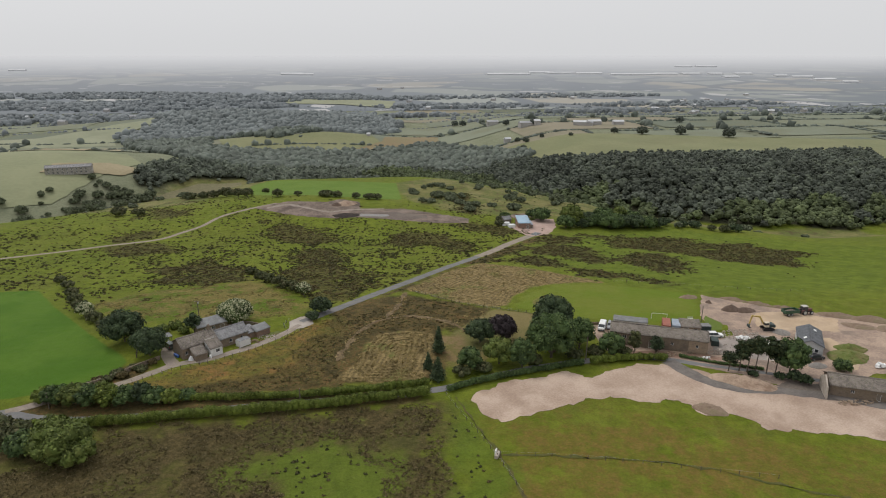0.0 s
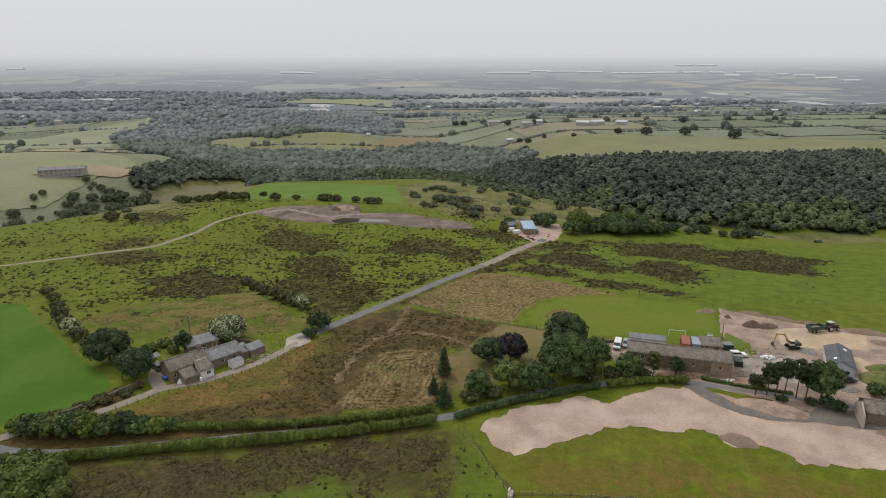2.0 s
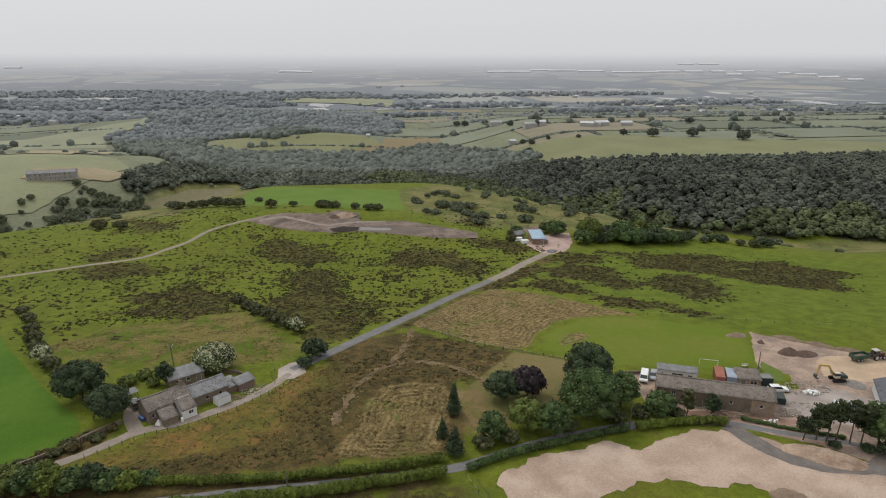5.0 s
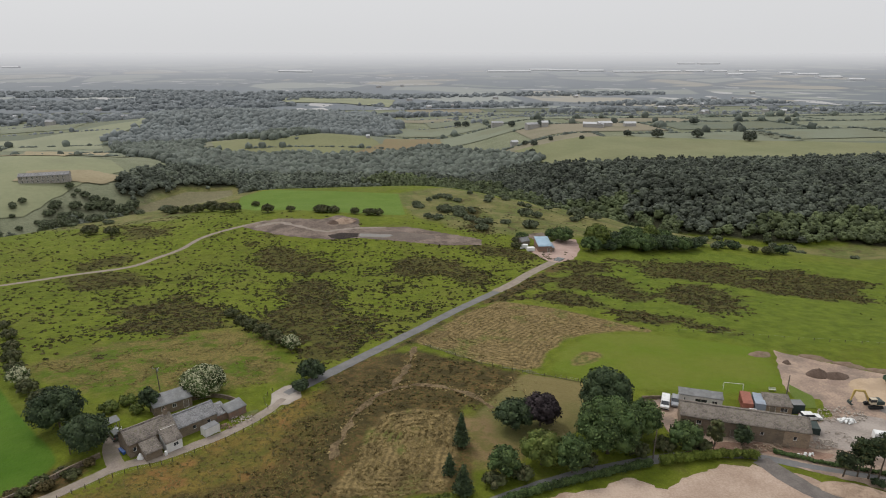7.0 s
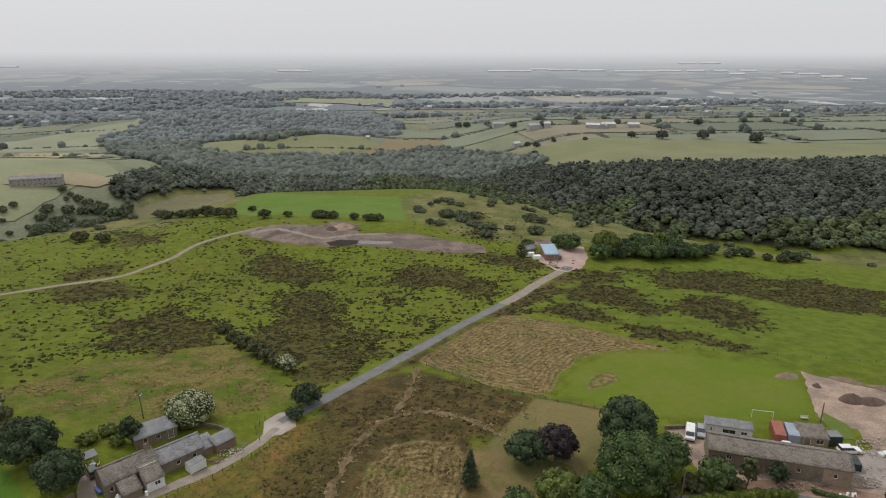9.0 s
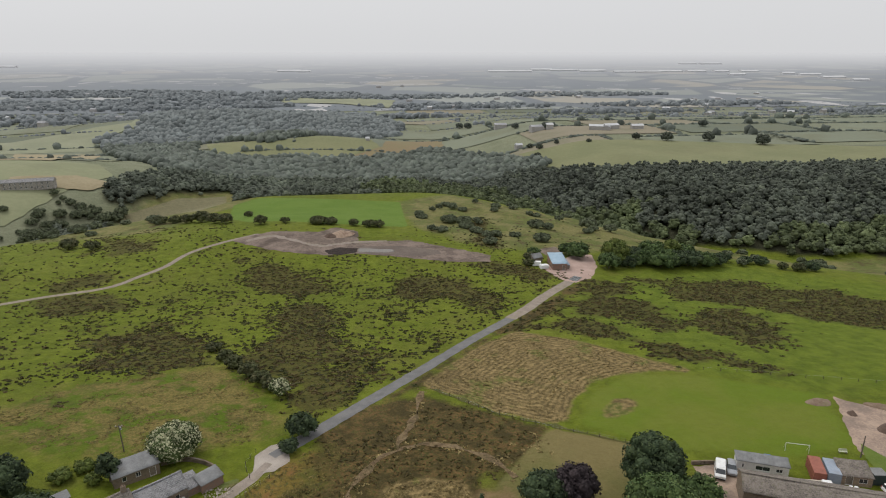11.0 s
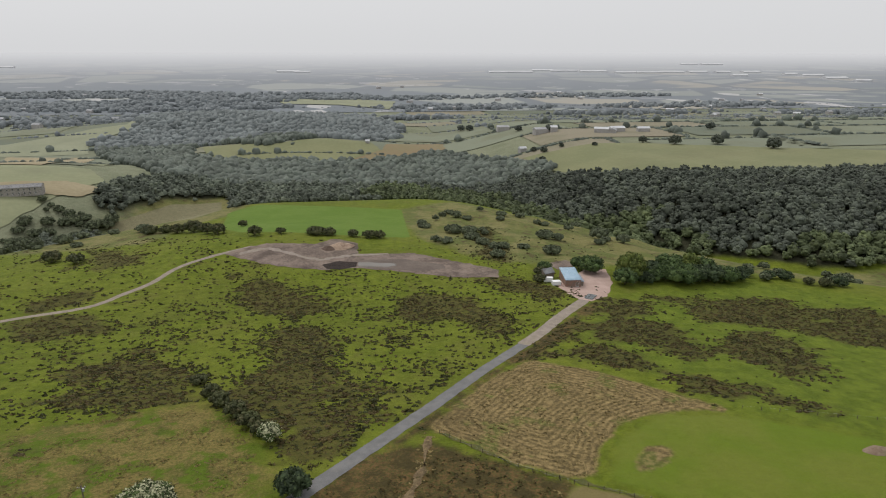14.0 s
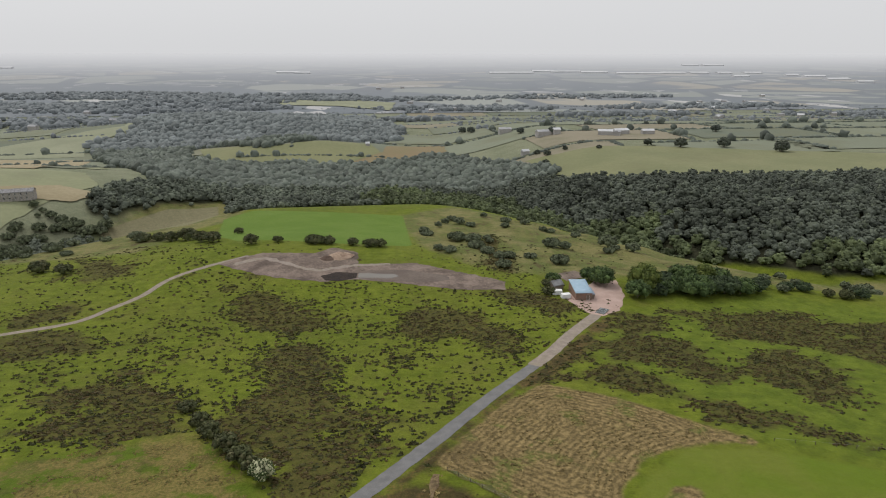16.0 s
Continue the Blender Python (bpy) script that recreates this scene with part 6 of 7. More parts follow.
building("low_barn", "low stone barn with a grey flag roof", 113.2, 117.6, -26, 15.0, 6.4, 2.7, 1.6, M_STONE, M_FLAGS, front=[(-3.2, -2.4, 1.2, 2.0), (2.0, 2.9, 0.1, 1.9)], doors=[(2.0, 2.9, 0.1, 1.9)], category="barn", wob=0.1)

# the barn with the blue roof
lean_to("blue_barn", "brick barn with a pale blue steel roof", 82.2, 315.4, -4, 6.2, 11.0, 3.0, 4.4, M_BRICK, M_BLUESHEET, front=[(1.0, 2.3, 0.1, 2.3)], doors=[(1.0, 2.3, 0.1, 2.3)], category="barn", ribs=10)
lean_to("side_shed", "open dark timber shed against the barn", 85.3, 314.0, -4, 2.6, 6.0, 2.0, 2.6, M_TIMBER, M_BLUEBOX)
building("small_hut", "small dark hut with a grey roof", 74.6, 322.5, 20, 4.6, 4.0, 2.2, 1.4, M_TIMBER, M_SHEET, category="hut")
container("caravan_box", "white box trailer beside the barn", 73.4, 316.4, -10, 3.6, 2.0, 1.8, M_WHITE)
container("caravan_box", "white box trailer beside the barn", 75.6, 312.6, 5, 3.4, 2.2, 1.6, M_WHITE)
cg = thing("cattle_grid", "steel cattle grid across the yard entrance", "cattle grid", Matrix.Translation(at(84.5, 297.8, 0.2)) @ Matrix.Rotation(radians(50), 4, "Z"))
part("pit_frame", box(B(), 0, 0, 0.02, 5.6, 3.4, 0.1), M_DARKBOX, cg)
for i in range(12):
    part("bar", rod(B(), (-2.6, -1.5 + i * 0.27, 0.12), (2.6, -1.5 + i * 0.27, 0.12), 0.05), M_GALV, cg)

# the far long house on the hill
fh = building("long_house", "distant derelict long stone house", -241, 552, 12, 34, 8, 5.6, 1.8, M_PALESTONE, M_SLATE, front=[(-15 + 3.4 * i, -14 + 3.4 * i, z, z + 1.4) for i in range(9) for z in (0.9, 3.6)], wob=0.02)


# ---- vehicles and machines ----
def wheel(t, x, y, z, r, w, rim=None):
    bm = B()
    bmesh.ops.create_cone(bm, cap_ends=True, segments=18, radius1=r, radius2=r, depth=w, matrix=Matrix.Translation((x, y, z)) @ Matrix.Rotation(radians(90), 4, "X"))
    bmesh.ops.bevel(bm, geom=[e for e in bm.edges if len(e.link_faces) == 2 and any(len(f.verts) > 4 for f in e.link_faces)], offset=r * 0.12, segments=1, affect="EDGES")
    ty = part("wheel", bm, M_BLACK, t)
    bm = B()
    bmesh.ops.create_cone(bm, cap_ends=True, segments=14, radius1=r * 0.58, radius2=r * 0.58, depth=w + 0.03, matrix=Matrix.Translation((x, y, z)) @ Matrix.Rotation(radians(90), 4, "X"))
    part("rim", bm, rim or M_GALV, ty)


def taper(bm, outline, w_low, w_high, z_low, z_high):
    """An outline in x and z, drawn out across y, narrowing with height."""
    def wy(z):
        u = min(max((z - z_low) / (z_high - z_low), 0), 1)
        return (w_low + (w_high - w_low) * u) / 2
    a = [bm.verts.new((x, -wy(z), z)) for x, z in outline]
    b = [bm.verts.new((x, wy(z), z)) for x, z in outline]
    bm.faces.new(a)
    bm.faces.new(b[::-1])
    for i in range(len(a)):
        j = (i + 1) % len(a)
        bm.faces.new((a[j], a[i], b[i], b[j]))
    return bm


def car(label, x, y, turn, mat, L=4.3, W=1.76, H=1.5, estate=0.35, name="car", category="car"):
    t = thing(name, label, category, Matrix.Translation(at(x, y, 0.14)) @ Matrix.Rotation(radians(turn), 4, "Z"))
    h, b = L / 2, H * 0.58
    bm = prism(B(), [(-h, 0.32), (-h + 0.1, 0.22), (h - 0.1, 0.22), (h, 0.34), (h - 0.03, b - 0.16), (h - 0.25, b - 0.06), (h * 0.42, b + 0.03), (-h + 0.15, b + 0.05), (-h + 0.02, b - 0.1)], -W / 2, W / 2)
    bmesh.ops.bevel(bm, geom=list(bm.edges), offset=0.05, segments=2, affect="EDGES")
    part("body", bm, mat, t)
    part("glasshouse", taper(B(), [(h * 0.45, b), (h * 0.12, H - 0.06), (-h + estate, H - 0.07), (-h + 0.12, b)], W - 0.12, W - 0.42, b, H), M_GLASS, t, "dark tinted windows")
    bm = taper(B(), [(h * 0.13, H - 0.08), (h * 0.09, H), (-h + estate + 0.06, H - 0.01), (-h + estate - 0.06, H - 0.1)], W - 0.36, W - 0.44, H - 0.1, H)
    part("roof", bm, mat, t)
    for sx in (-0.3, 0.31):
        for sy in (-1, 1):
            wheel(t, sx * L, sy * (W / 2 - 0.1), 0.31, 0.32, 0.22)
    for sy in (-1, 1):
        part("headlight", box(B(), h - 0.1, sy * (W / 2 - 0.28), b - 0.18, 0.12, 0.34, 0.13, bevel=0.03), M_WHITE, t)
        part("tail_light", box(B(), -h + 0.03, sy * (W / 2 - 0.16), b - 0.08, 0.08, 0.2, 0.22, bevel=0.02), paint("red_lens", (0.35, 0.02, 0.02)), t)
    return t


def van(label, x, y, turn, mat):
    t = thing("van", label, "van", Matrix.Translation(at(x, y, 0.14)) @ Matrix.Rotation(radians(turn), 4, "Z"))
    bm = taper(B(), [(-2.45, 0.4), (-2.35, 0.25), (2.35, 0.25), (2.45, 0.45), (2.4, 0.95), (1.75, 1.12), (1.1, 1.85), (0.7, 1.95), (-2.3, 1.95), (-2.45, 1.8)], 1.95, 1.7, 1.0, 1.95)
    bmesh.ops.bevel(bm, geom=list(bm.edges), offset=0.06, segments=2, affect="EDGES")
    part("body", bm, mat, t)
    bm = taper(B(), [(1.78, 1.14), (1.16, 1.8), (1.10, 1.76), (1.68, 1.12)], 1.75, 1.5, 1.1, 1.9)
    part("windscreen", bm, M_GLASS, t)
    for s in (-1, 1):
        part("side_window", box(B(), 1.0, s * 0.91, 1.42, 0.7, 0.06, 0.42, Matrix.Rotation(s * 0.12, 4, "X")), M_GLASS, t)
        for sx in (-1.5, 1.55):
            wheel(t, sx, s * 0.86, 0.33, 0.34, 0.24)
        part("headlight", box(B(), 2.36, s * 0.7, 0.82, 0.14, 0.32, 0.18, bevel=0.03), M_WHITE, t)
    part("bumper", box(B(), 2.42, 0, 0.42, 0.14, 1.8, 0.26, bevel=0.04), M_BLACK, t)
    return t


WHITE_P = paint("white_car_paint", (0.72, 0.72, 0.71))
van("white panel van parked by the shed", 66.3, 160.0, -119, WHITE_P)
car("silver grey car parked beside a van", 69.0, 160.6, -116, paint("silver_paint", (0.30, 0.31, 0.33)))
car("white estate car parked behind the barn", 95.4, 150.6, -8, WHITE_P, 4.5, 1.8, 1.5)
van("white panel van on the building yard", 105.3, 140.9, -24, WHITE_P)
car("black hatchback parked before the grey house", 114.1, 134.6, 4, paint("black_paint", (0.02, 0.02, 0.024)), 4.1)
car("dark off-road car beside the cottage", -53.6, 162.6, 128, paint("dark_green_paint", (0.06, 0.07, 0.065)), 4.0, 1.75, 1.8, 0.15)
car("yellow and white van-like car half hidden by trees", 60.6, 156.8, -60, paint("yellow_paint", (0.55, 0.42, 0.12)), 4.0)


def tractor(x, y, turn):
    t = thing("tractor", "dark red farm tractor with large rear wheels", "tractor", Matrix.Translation(at(x, y, 0.12)) @ Matrix.Rotation(radians(turn), 4, "Z"))
    red = paint("tractor_red", (0.10, 0.035, 0.03), 0.45)
    part("bonnet", box(B(), 1.25, 0, 1.35, 2.1, 0.9, 0.8, bevel=0.12), red, t)
    part("chassis", box(B(), 0.4, 0, 0.85, 3.6, 0.6, 0.5, bevel=0.05), M_BLACK, t)
    part("cab_glass", taper(B(), [(-1.1, 1.2), (0.35, 1.2), (0.25, 2.55), (-1.0, 2.55)], 1.5, 1.35, 1.2, 2.5), M_GLASS, t)
    bm = B()
    for sx, tx in ((-1.1, -1.0), (0.35, 0.25)):
        for s in (-1, 1):
            rod(bm, (sx, s * 0.76, 1.2), (tx, s * 0.69, 2.55), 0.05, seg=6)
    part("cab_frame", bm, M_BLACK, t)
    part("cab_roof", box(B(), -0.4, 0, 2.65, 1.7, 1.6, 0.2, bevel=0.07), paint("pale_cab_roof", (0.42, 0.40, 0.37)), t)
    part("exhaust", rod(B(), (0.65, -0.35, 1.6), (0.65, -0.35, 2.6), 0.06), M_BLACK, t)
    for s in (-1, 1):
        part("mudguard", prism(B(), [(-1.6, 1.0), (-1.35, 1.55), (-0.75, 1.75), (-0.2, 1.5), (-0.2, 1.4), (-0.75, 1.65), (-1.3, 1.45), (-1.5, 1.0)], s * 0.8 - 0.3, s * 0.8 + 0.3), red, t)
        wheel(t, -0.75, s * 0.95, 0.85, 0.86, 0.5, paint("rim_grey", (0.45, 0.44, 0.42)))
        wheel(t, 1.75, s * 0.85, 0.6, 0.62, 0.4, paint("rim_grey", (0.45, 0.44, 0.42)))


def farm_trailer(x, y, turn):
    t = thing("farm_trailer", "green tipping farm trailer behind a tractor", "trailer", Matrix.Translation(at(x, y, 0.12)) @ Matrix.Rotation(radians(turn), 4, "Z"))
    g = paint("trailer_green", (0.035, 0.085, 0.05), 0.5)
    part("floor", box(B(), 0, 0, 0.95, 4.6, 2.2, 0.12), g, t)
    for s in (-1, 1):
        sd_ = part("side", box(B(), 0, s * 1.1, 1.45, 4.6, 0.08, 0.95), g, t)
        for i in range(8):
            part("rib", box(B(), -2.1 + i * 0.6, s * 1.17, 1.45, 0.1, 0.08, 0.95), g, sd_)
        part("end", box(B(), s * 2.3, 0, 1.45, 0.08, 2.1, 0.95), g, t)
        for sx in (-1.1, 0.0):
            wheel(t, sx, s * 0.85, 0.45, 0.47, 0.36)
    part("drawbar", rod(B(), (2.2, 0, 0.75), (3.5, 0, 0.6), 0.09), g, t)
    part("load", dome(2.1, 0.95, 0.55, 3, 0.1, (0, 0, 1.35)), M_MUD, t)


def dome(rx, ry, h, seed, rough=0.15, at0=(0, 0, 0), power=1.3):
    """A heap: a rough mound over an oval."""
    bm = B()
    rings, seg = 9, 26
    rows = []
    for i in range(rings + 1):
        u = i / rings
        row = []
        for j in range(seg):
            a = 6.2832 * j / seg
            k = 1 + 0.22 * noise.noise((math.cos(a) * 1.2 + seed, math.sin(a) * 1.2, seed))
            x, y = rx * u * k * math.cos(a), ry * u * k * math.sin(a)
            z = h * (1 - u ** power) * (1 + 0.35 * noise.noise((x * 0.7 + seed, y * 0.7, 1))) + rough * noise.noise((x * 2.1, y * 2.1, seed)) * (u < 1) - 0.15 * (u == 1)
            row.append(bm.verts.new((at0[0] + x, at0[1] + y, at0[2] + z)))
        rows.append(row)
    for a, b in zip(rows, rows[1:]):
        for j in range(seg):
            k = (j + 1) % seg
            if a is rows[0]:
                bm.faces.new((a[0] if j == 0 else a[0], b[j], b[k])) if j else None
            else:
                bm.faces.new((a[j], b[j], b[k], a[k]))
    for v in rows[0][1:]:
        bm.verts.remove(v)
    bm.faces.new((rows[0][0], rows[1][0], rows[1][1]))
    return bm


def heap_of(name, label, x, y, rx, ry, h, mat, seed, turn=0.0, rough=0.15, category="heap"):
    bm = dome(rx, ry, h, seed, rough)
    bmesh.ops.recalc_face_normals(bm, faces=bm.faces)
    me = bpy.data.meshes.new(name)
    bm.to_mesh(me)
    bm.free()
    me.materials.append(mat)
    ob = new(name, me)
    ob.matrix_world = Matrix.Translation(at(x, y, 0.08)) @ Matrix.Rotation(radians(turn), 4, "Z")
    return tagged(ob, label, category)


def excavator(x, y, turn):
    t = thing("excavator", "tracked yellow excavator with its boom raised", "excavator", Matrix.Translation(at(x, y, 0.12)) @ Matrix.Rotation(radians(turn), 4, "Z"))
    ye = paint("digger_yellow", (0.46, 0.33, 0.10), 0.5)
    for s in (-1, 1):
        tr = part("track", prism(B(), [(-1.7, 0.35), (-1.45, 0.05), (1.45, 0.05), (1.7, 0.35), (1.45, 0.72), (-1.45, 0.72)], s * 0.95 - 0.25, s * 0.95 + 0.25), M_BLACK, t)
        bm = B()
        for i in range(14):
            box(bm, -1.4 + i * 0.215, s * 0.95, 0.74, 0.08, 0.52, 0.06)
        part("track_pads", bm, M_BLACK, tr)
    part("turntable", rod(B(), (0, 0, 0.6), (0, 0, 0.95), 0.6, seg=16), M_BLACK, t)
    part("engine_housing", box(B(), -0.75, 0, 1.45, 1.7, 2.1, 0.95, bevel=0.12), M_DARKBOX, t)
    part("counterweight", box(B(), -1.65, 0, 1.35, 0.4, 2.1, 0.8, bevel=0.12), M_DARKBOX, t)
    part("cab", box(B(), 0.6, 0.55, 1.75, 1.35, 0.95, 1.5, bevel=0.1), paint("cab_cream", (0.55, 0.48, 0.36)), t)
    part("cab_glass", box(B(), 0.66, 0.55, 2.0, 1.30, 0.99, 0.7, bevel=0.05), M_GLASS, t)
    part("boom", prism(B(), [(0.6, 1.2), (0.95, 1.1), (2.6, 3.6), (4.6, 3.9), (4.6, 4.15), (2.4, 4.1)], -0.45, -0.1), ye, t)
    part("dipper_arm", prism(B(), [(4.3, 4.3), (4.8, 4.2), (5.3, 1.5), (5.05, 1.45)], -0.42, -0.14), ye, t)
    part("bucket", prism(B(), [(5.0, 1.6), (5.5, 1.4), (5.6, 0.8), (5.1, 0.4), (4.6, 0.6), (4.75, 0.7), (5.05, 0.6), (5.35, 0.95)], -0.75, 0.2), M_DARKBOX, t)
    part("ram", rod(B(), (1.4, -0.28, 1.3), (2.3, -0.28, 3.3), 0.08), M_GALV, t)


tractor(131.6, 163.2, 4)
farm_trailer(126.6, 162.9, 4)
excavator(112.9, 153.4, 172)
M_SPOIL = surface("dark_brown_spoil", (0.085, 0.058, 0.045), (0.14, 0.098, 0.075), 0.7, 4, 0.95, 0.15)
M_TOPSOIL = surface("brown_topsoil", (0.17, 0.12, 0.085), (0.25, 0.185, 0.135), 0.4, 3, 0.95, 0.15, (0.12, 0.12, 0.05), 0.5)
M_RUBBLE = surface("pale_stone_rubble", (0.30, 0.26, 0.22), (0.42, 0.37, 0.32), 0.8, 4, 0.95, 0.08)
M_GRIT = surface("grey_aggregate", (0.17, 0.155, 0.14), (0.24, 0.22, 0.20), 0.8, 6, 0.95, 0.05)
heap_of("soil_mound", "tall heap of dark brown soil", 111.6, 169.6, 3.0, 2.4, 1.9, M_SPOIL, 1)
heap_of("soil_mound", "low spread heap of dark brown soil", 115.2, 168.2, 3.6, 2.2, 1.2, M_SPOIL, 2)
heap_of("soil_mound", "small dark heap at the yard edge", 108.6, 177.4, 1.0, 1.2, 0.9, M_SPOIL, 3)
heap_of("aggregate_heap", "flat heap of dark grey aggregate", 115.8, 151.0, 2.6, 2.4, 0.5, M_GRIT, 4)
heap_of("aggregate_heap", "low heap of grey aggregate by the house", 112.2, 131.3, 2.6, 1.6, 0.7, M_GRIT, 5)
heap_of("soil_mound", "brown topsoil heap beside the pitch", 105.2, 183.6, 3.2, 2.0, 0.9, M_TOPSOIL, 6)
for i, (x, y, rx, ry, h, tn) in enumerate([(118.5, 179, 4.5, 1.3, 0.9, -40), (124, 173.6, 4.2, 1.3, 0.9, -42), (129, 169.2, 3.6, 1.2, 0.9, -38), (140.5, 160, 6, 2.2, 1.1, -28), (148, 155.8, 6, 2.4, 1.3, -26), (150, 148, 7, 3, 0.8, -20), (141, 152, 5, 2.4, 0.6, -30)]):
    heap_of("soil_bank", "long brown bank of stripped topsoil", x, y, rx, ry, h, M_TOPSOIL, 20 + i, tn)
heap_of("soil_mound", "low heap of gravelly soil on the fill", 74.5, 115.4, 3.8, 2.6, 0.9, M_TOPSOIL, 30, -30)
heap_of("earth_bank", "raised bank of pinkish clay by the roadway", 88.6, 126.0, 7.8, 3.4, 1.5, surface("pink_clay_bank", (0.27, 0.195, 0.14), (0.40, 0.30, 0.225), 0.4, 2.5, 0.95, 0.12, (0.17, 0.105, 0.072), 0.7), 31, -33)
M_MOUND = surface("weedy_mound", (0.10, 0.13, 0.03), (0.15, 0.15, 0.05), 0.4, 3, 0.95, 0.2, (0.16, 0.12, 0.06), 0.6)
heap_of("grassy_mound", "overgrown grassy mound on the site", 123.4, 134.6, 6.0, 4.4, 1.6, M_MOUND, 33, 20, 0.3, "mound")
heap_of("grassy_mound", "overgrown grassy mound on the site", 127.5, 139, 4.5, 2.4, 1.4, M_MOUND, 34, -20, 0.3, "mound")


def stones(name, label, x, y, rx, ry, count, size, mat, seed, lift=0.15, category="rubble"):
    """Loose blocks strewn over an oval."""
    rg = np.random.default_rng(seed)
    bm = B()
    for _ in range(count):
        a, u = rg.uniform(0, 6.283), math.sqrt(rg.uniform(0, 1))
        s = size * rg.uniform(0.5, 1.4)
        px, py = rx * u * math.cos(a), ry * u * math.sin(a)
        box(bm, px, py, s * 0.25 + (1 - u) * size * 0.8 + float(land(x + px, y + py)) - float(land(x, y)), s, s * rg.uniform(0.6, 1), s * rg.uniform(0.4, 0.8), Euler(rg.uniform(-0.4, 0.4, 3) + np.array([0, 0, rg.uniform(0, 3)])).to_matrix().to_4x4())
    me = bpy.data.meshes.new(name)
    bm.to_mesh(me)
    bm.free()
    me.materials.append(mat)
    ob = new(name, me)
    ob.location = at(x, y, lift)
    return tagged(ob, label, category, kind="stuff")


stones("rubble", "strewn pale stone rubble on the yard", 103.0, 151.0, 6, 3.4, 200, 0.26, M_RUBBLE, 1)
stones("plastic_waste", "heap of torn white plastic and sacks", 102.6, 148.6, 2.0, 1.1, 44, 0.45, M_WHITE, 2)
stones("rubble", "broken brick and stone along the barn foot", 79, 142.0, 7, 1.3, 150, 0.28, M_STONE2, 3)
stones("rubble", "pale stone blocks near the barn end", 91.2, 141.6, 3.5, 1.6, 90, 0.26, M_RUBBLE, 4)
stones("plastic_waste", "torn white sheeting by the lane", 85.6, 138.6, 2.0, 0.6, 24, 0.35, M_WHITE, 5)
stones("plastic_waste", "white sacks beside the grassy mound", 127.0, 128.6, 1.4, 0.9, 14, 0.8, M_WHITE, 6)
stones("rubble", "tumbled stones beside the cottage shed", -28.6, 166.6, 2.8, 1.6, 80, 0.22, M_RUBBLE, 7)
stones("rubble", "red brick fragments beside the white box", -31.2, 164.0, 1.8, 1.1, 50, 0.25, M_BRICK, 8)
stones("rubble", "stones along the foot of the low barn", 109, 113.8, 5, 1.0, 60, 0.35, M_STONE2, 9)
stones("rubble", "pale debris on the open yard", 95.5, 143.4, 4, 2.4, 70, 0.18, M_RUBBLE, 10)
stones("rubble", "tumbled stone blocks on the barn forecourt", 66.4, 145.4, 2.4, 1.4, 46, 0.5, M_STONE2, 11)
stones("rubble", "stones round the blue barn yard", 97, 341, 6, 2, 50, 0.8, M_RUBBLE, 12)

# ---- poles, fences, walls ----
def pole(x, y, h, label, arm=True, lean=0.0, box_=False):
    t = thing("utility_pole", label, "utility pole", Matrix.Translation(at(x, y)) @ Matrix.Rotation(lean, 4, "Y"))
    part("shaft", rod(B(), (0, 0, -0.3), (0, 0, h), 0.14, 0.1), M_POLE, t)
    if arm:
        ar = part("crossarm", box(B(), 0, 0, h - 0.4, 1.5, 0.1, 0.12), M_TIMBER, t)
        for dx in (-0.65, 0, 0.65):
            part("insulator", rod(B(), (dx, 0, h - 0.34), (dx, 0, h - 0.12), 0.05, 0.03), M_WHITE, ar)
    if box_:
        part("transformer", rod(B(), (0.25, 0.0, h - 1.2), (0.25, 0.0, h - 0.6), 0.2), M_GALV, t)


pole(-50.7, 183.4, 6.4, "grey utility pole with a small transformer", True, -0.03, True)
pole(-16, 128.0, 4.6, "thin pale post in the hedge", False)
pole(54.9, 141.6, 6.6, "bare utility pole beside the lane", False, 0.03)
pole(97.3, 161.4, 5.0, "thin dark pole behind the stone shed", False)
pole(-71.5, 134.0, 4.0, "thin pole in the lane thicket", False)


M_POST = surface("old_fence_post", (0.065, 0.055, 0.042), (0.12, 0.10, 0.08), 2, 14, 0.95, 0.01)


def fence(pts, gap, h, label, wires=2, post=0.055):
    t = thing("post_fence", label, "fence", Matrix.Translation(at(*pts[0])))
    o = at(*pts[0])
    line, ps, d = smooth_line(pts, 0.5), [], 0.0
    for a, b in zip(line, line[1:]):
        if not ps or (a - ps[-1]).length >= gap:
            ps.append(a)
    me = None
    for p in ps:
        q = at(p.x, p.y) - o
        if me is None:
            ob = part("post", box(B(), 0, 0, h / 2 - 0.1, post * 2, post * 2, h + 0.2, bevel=0.01), M_POST, t)
            me = ob.data
        else:
            ob = part("post", me, None, t)
        ob.location = q
    for k in range(wires):
        bm = B()
        for a, b in zip(ps, ps[1:]):
            z = h * (0.9 - 0.45 * k)
            rod(bm, at(a.x, a.y, z) - o, at(b.x, b.y, z) - o, 0.006, seg=4)
        part("wire", bm, M_GALV, t)
    return t


fence([(-57, 143.6), (-48, 149.6), (-40, 152.4), (-34.5, 155.8), (-29.5, 159.4), (-22.6, 166.6), (-18.6, 171)], 1.9, 1.0, "weathered post and wire fence beside the drive")
fence([(17, 128.8), (20.6, 116), (23.9, 104.2), (26.4, 92)], 2.6, 1.0, "old post and wire fence across the grass")
fence([(24.6, 104.9), (43.4, 101), (76.7, 90.7)], 3.2, 0.9, "sagging post and wire fence in rough grass", 1)
fence([(36, 182), (48, 175.4), (58, 169.8)], 2.4, 0.9, "post and wire fence along the lawn")
fence([(15, 203), (28, 188.5), (37, 182)], 2.6, 0.9, "post and wire fence along the cut straw")
fence([(-23.5, 170.5), (-25, 175), (-23.5, 179.5)], 2.0, 1.0, "post fence round the turning pad")
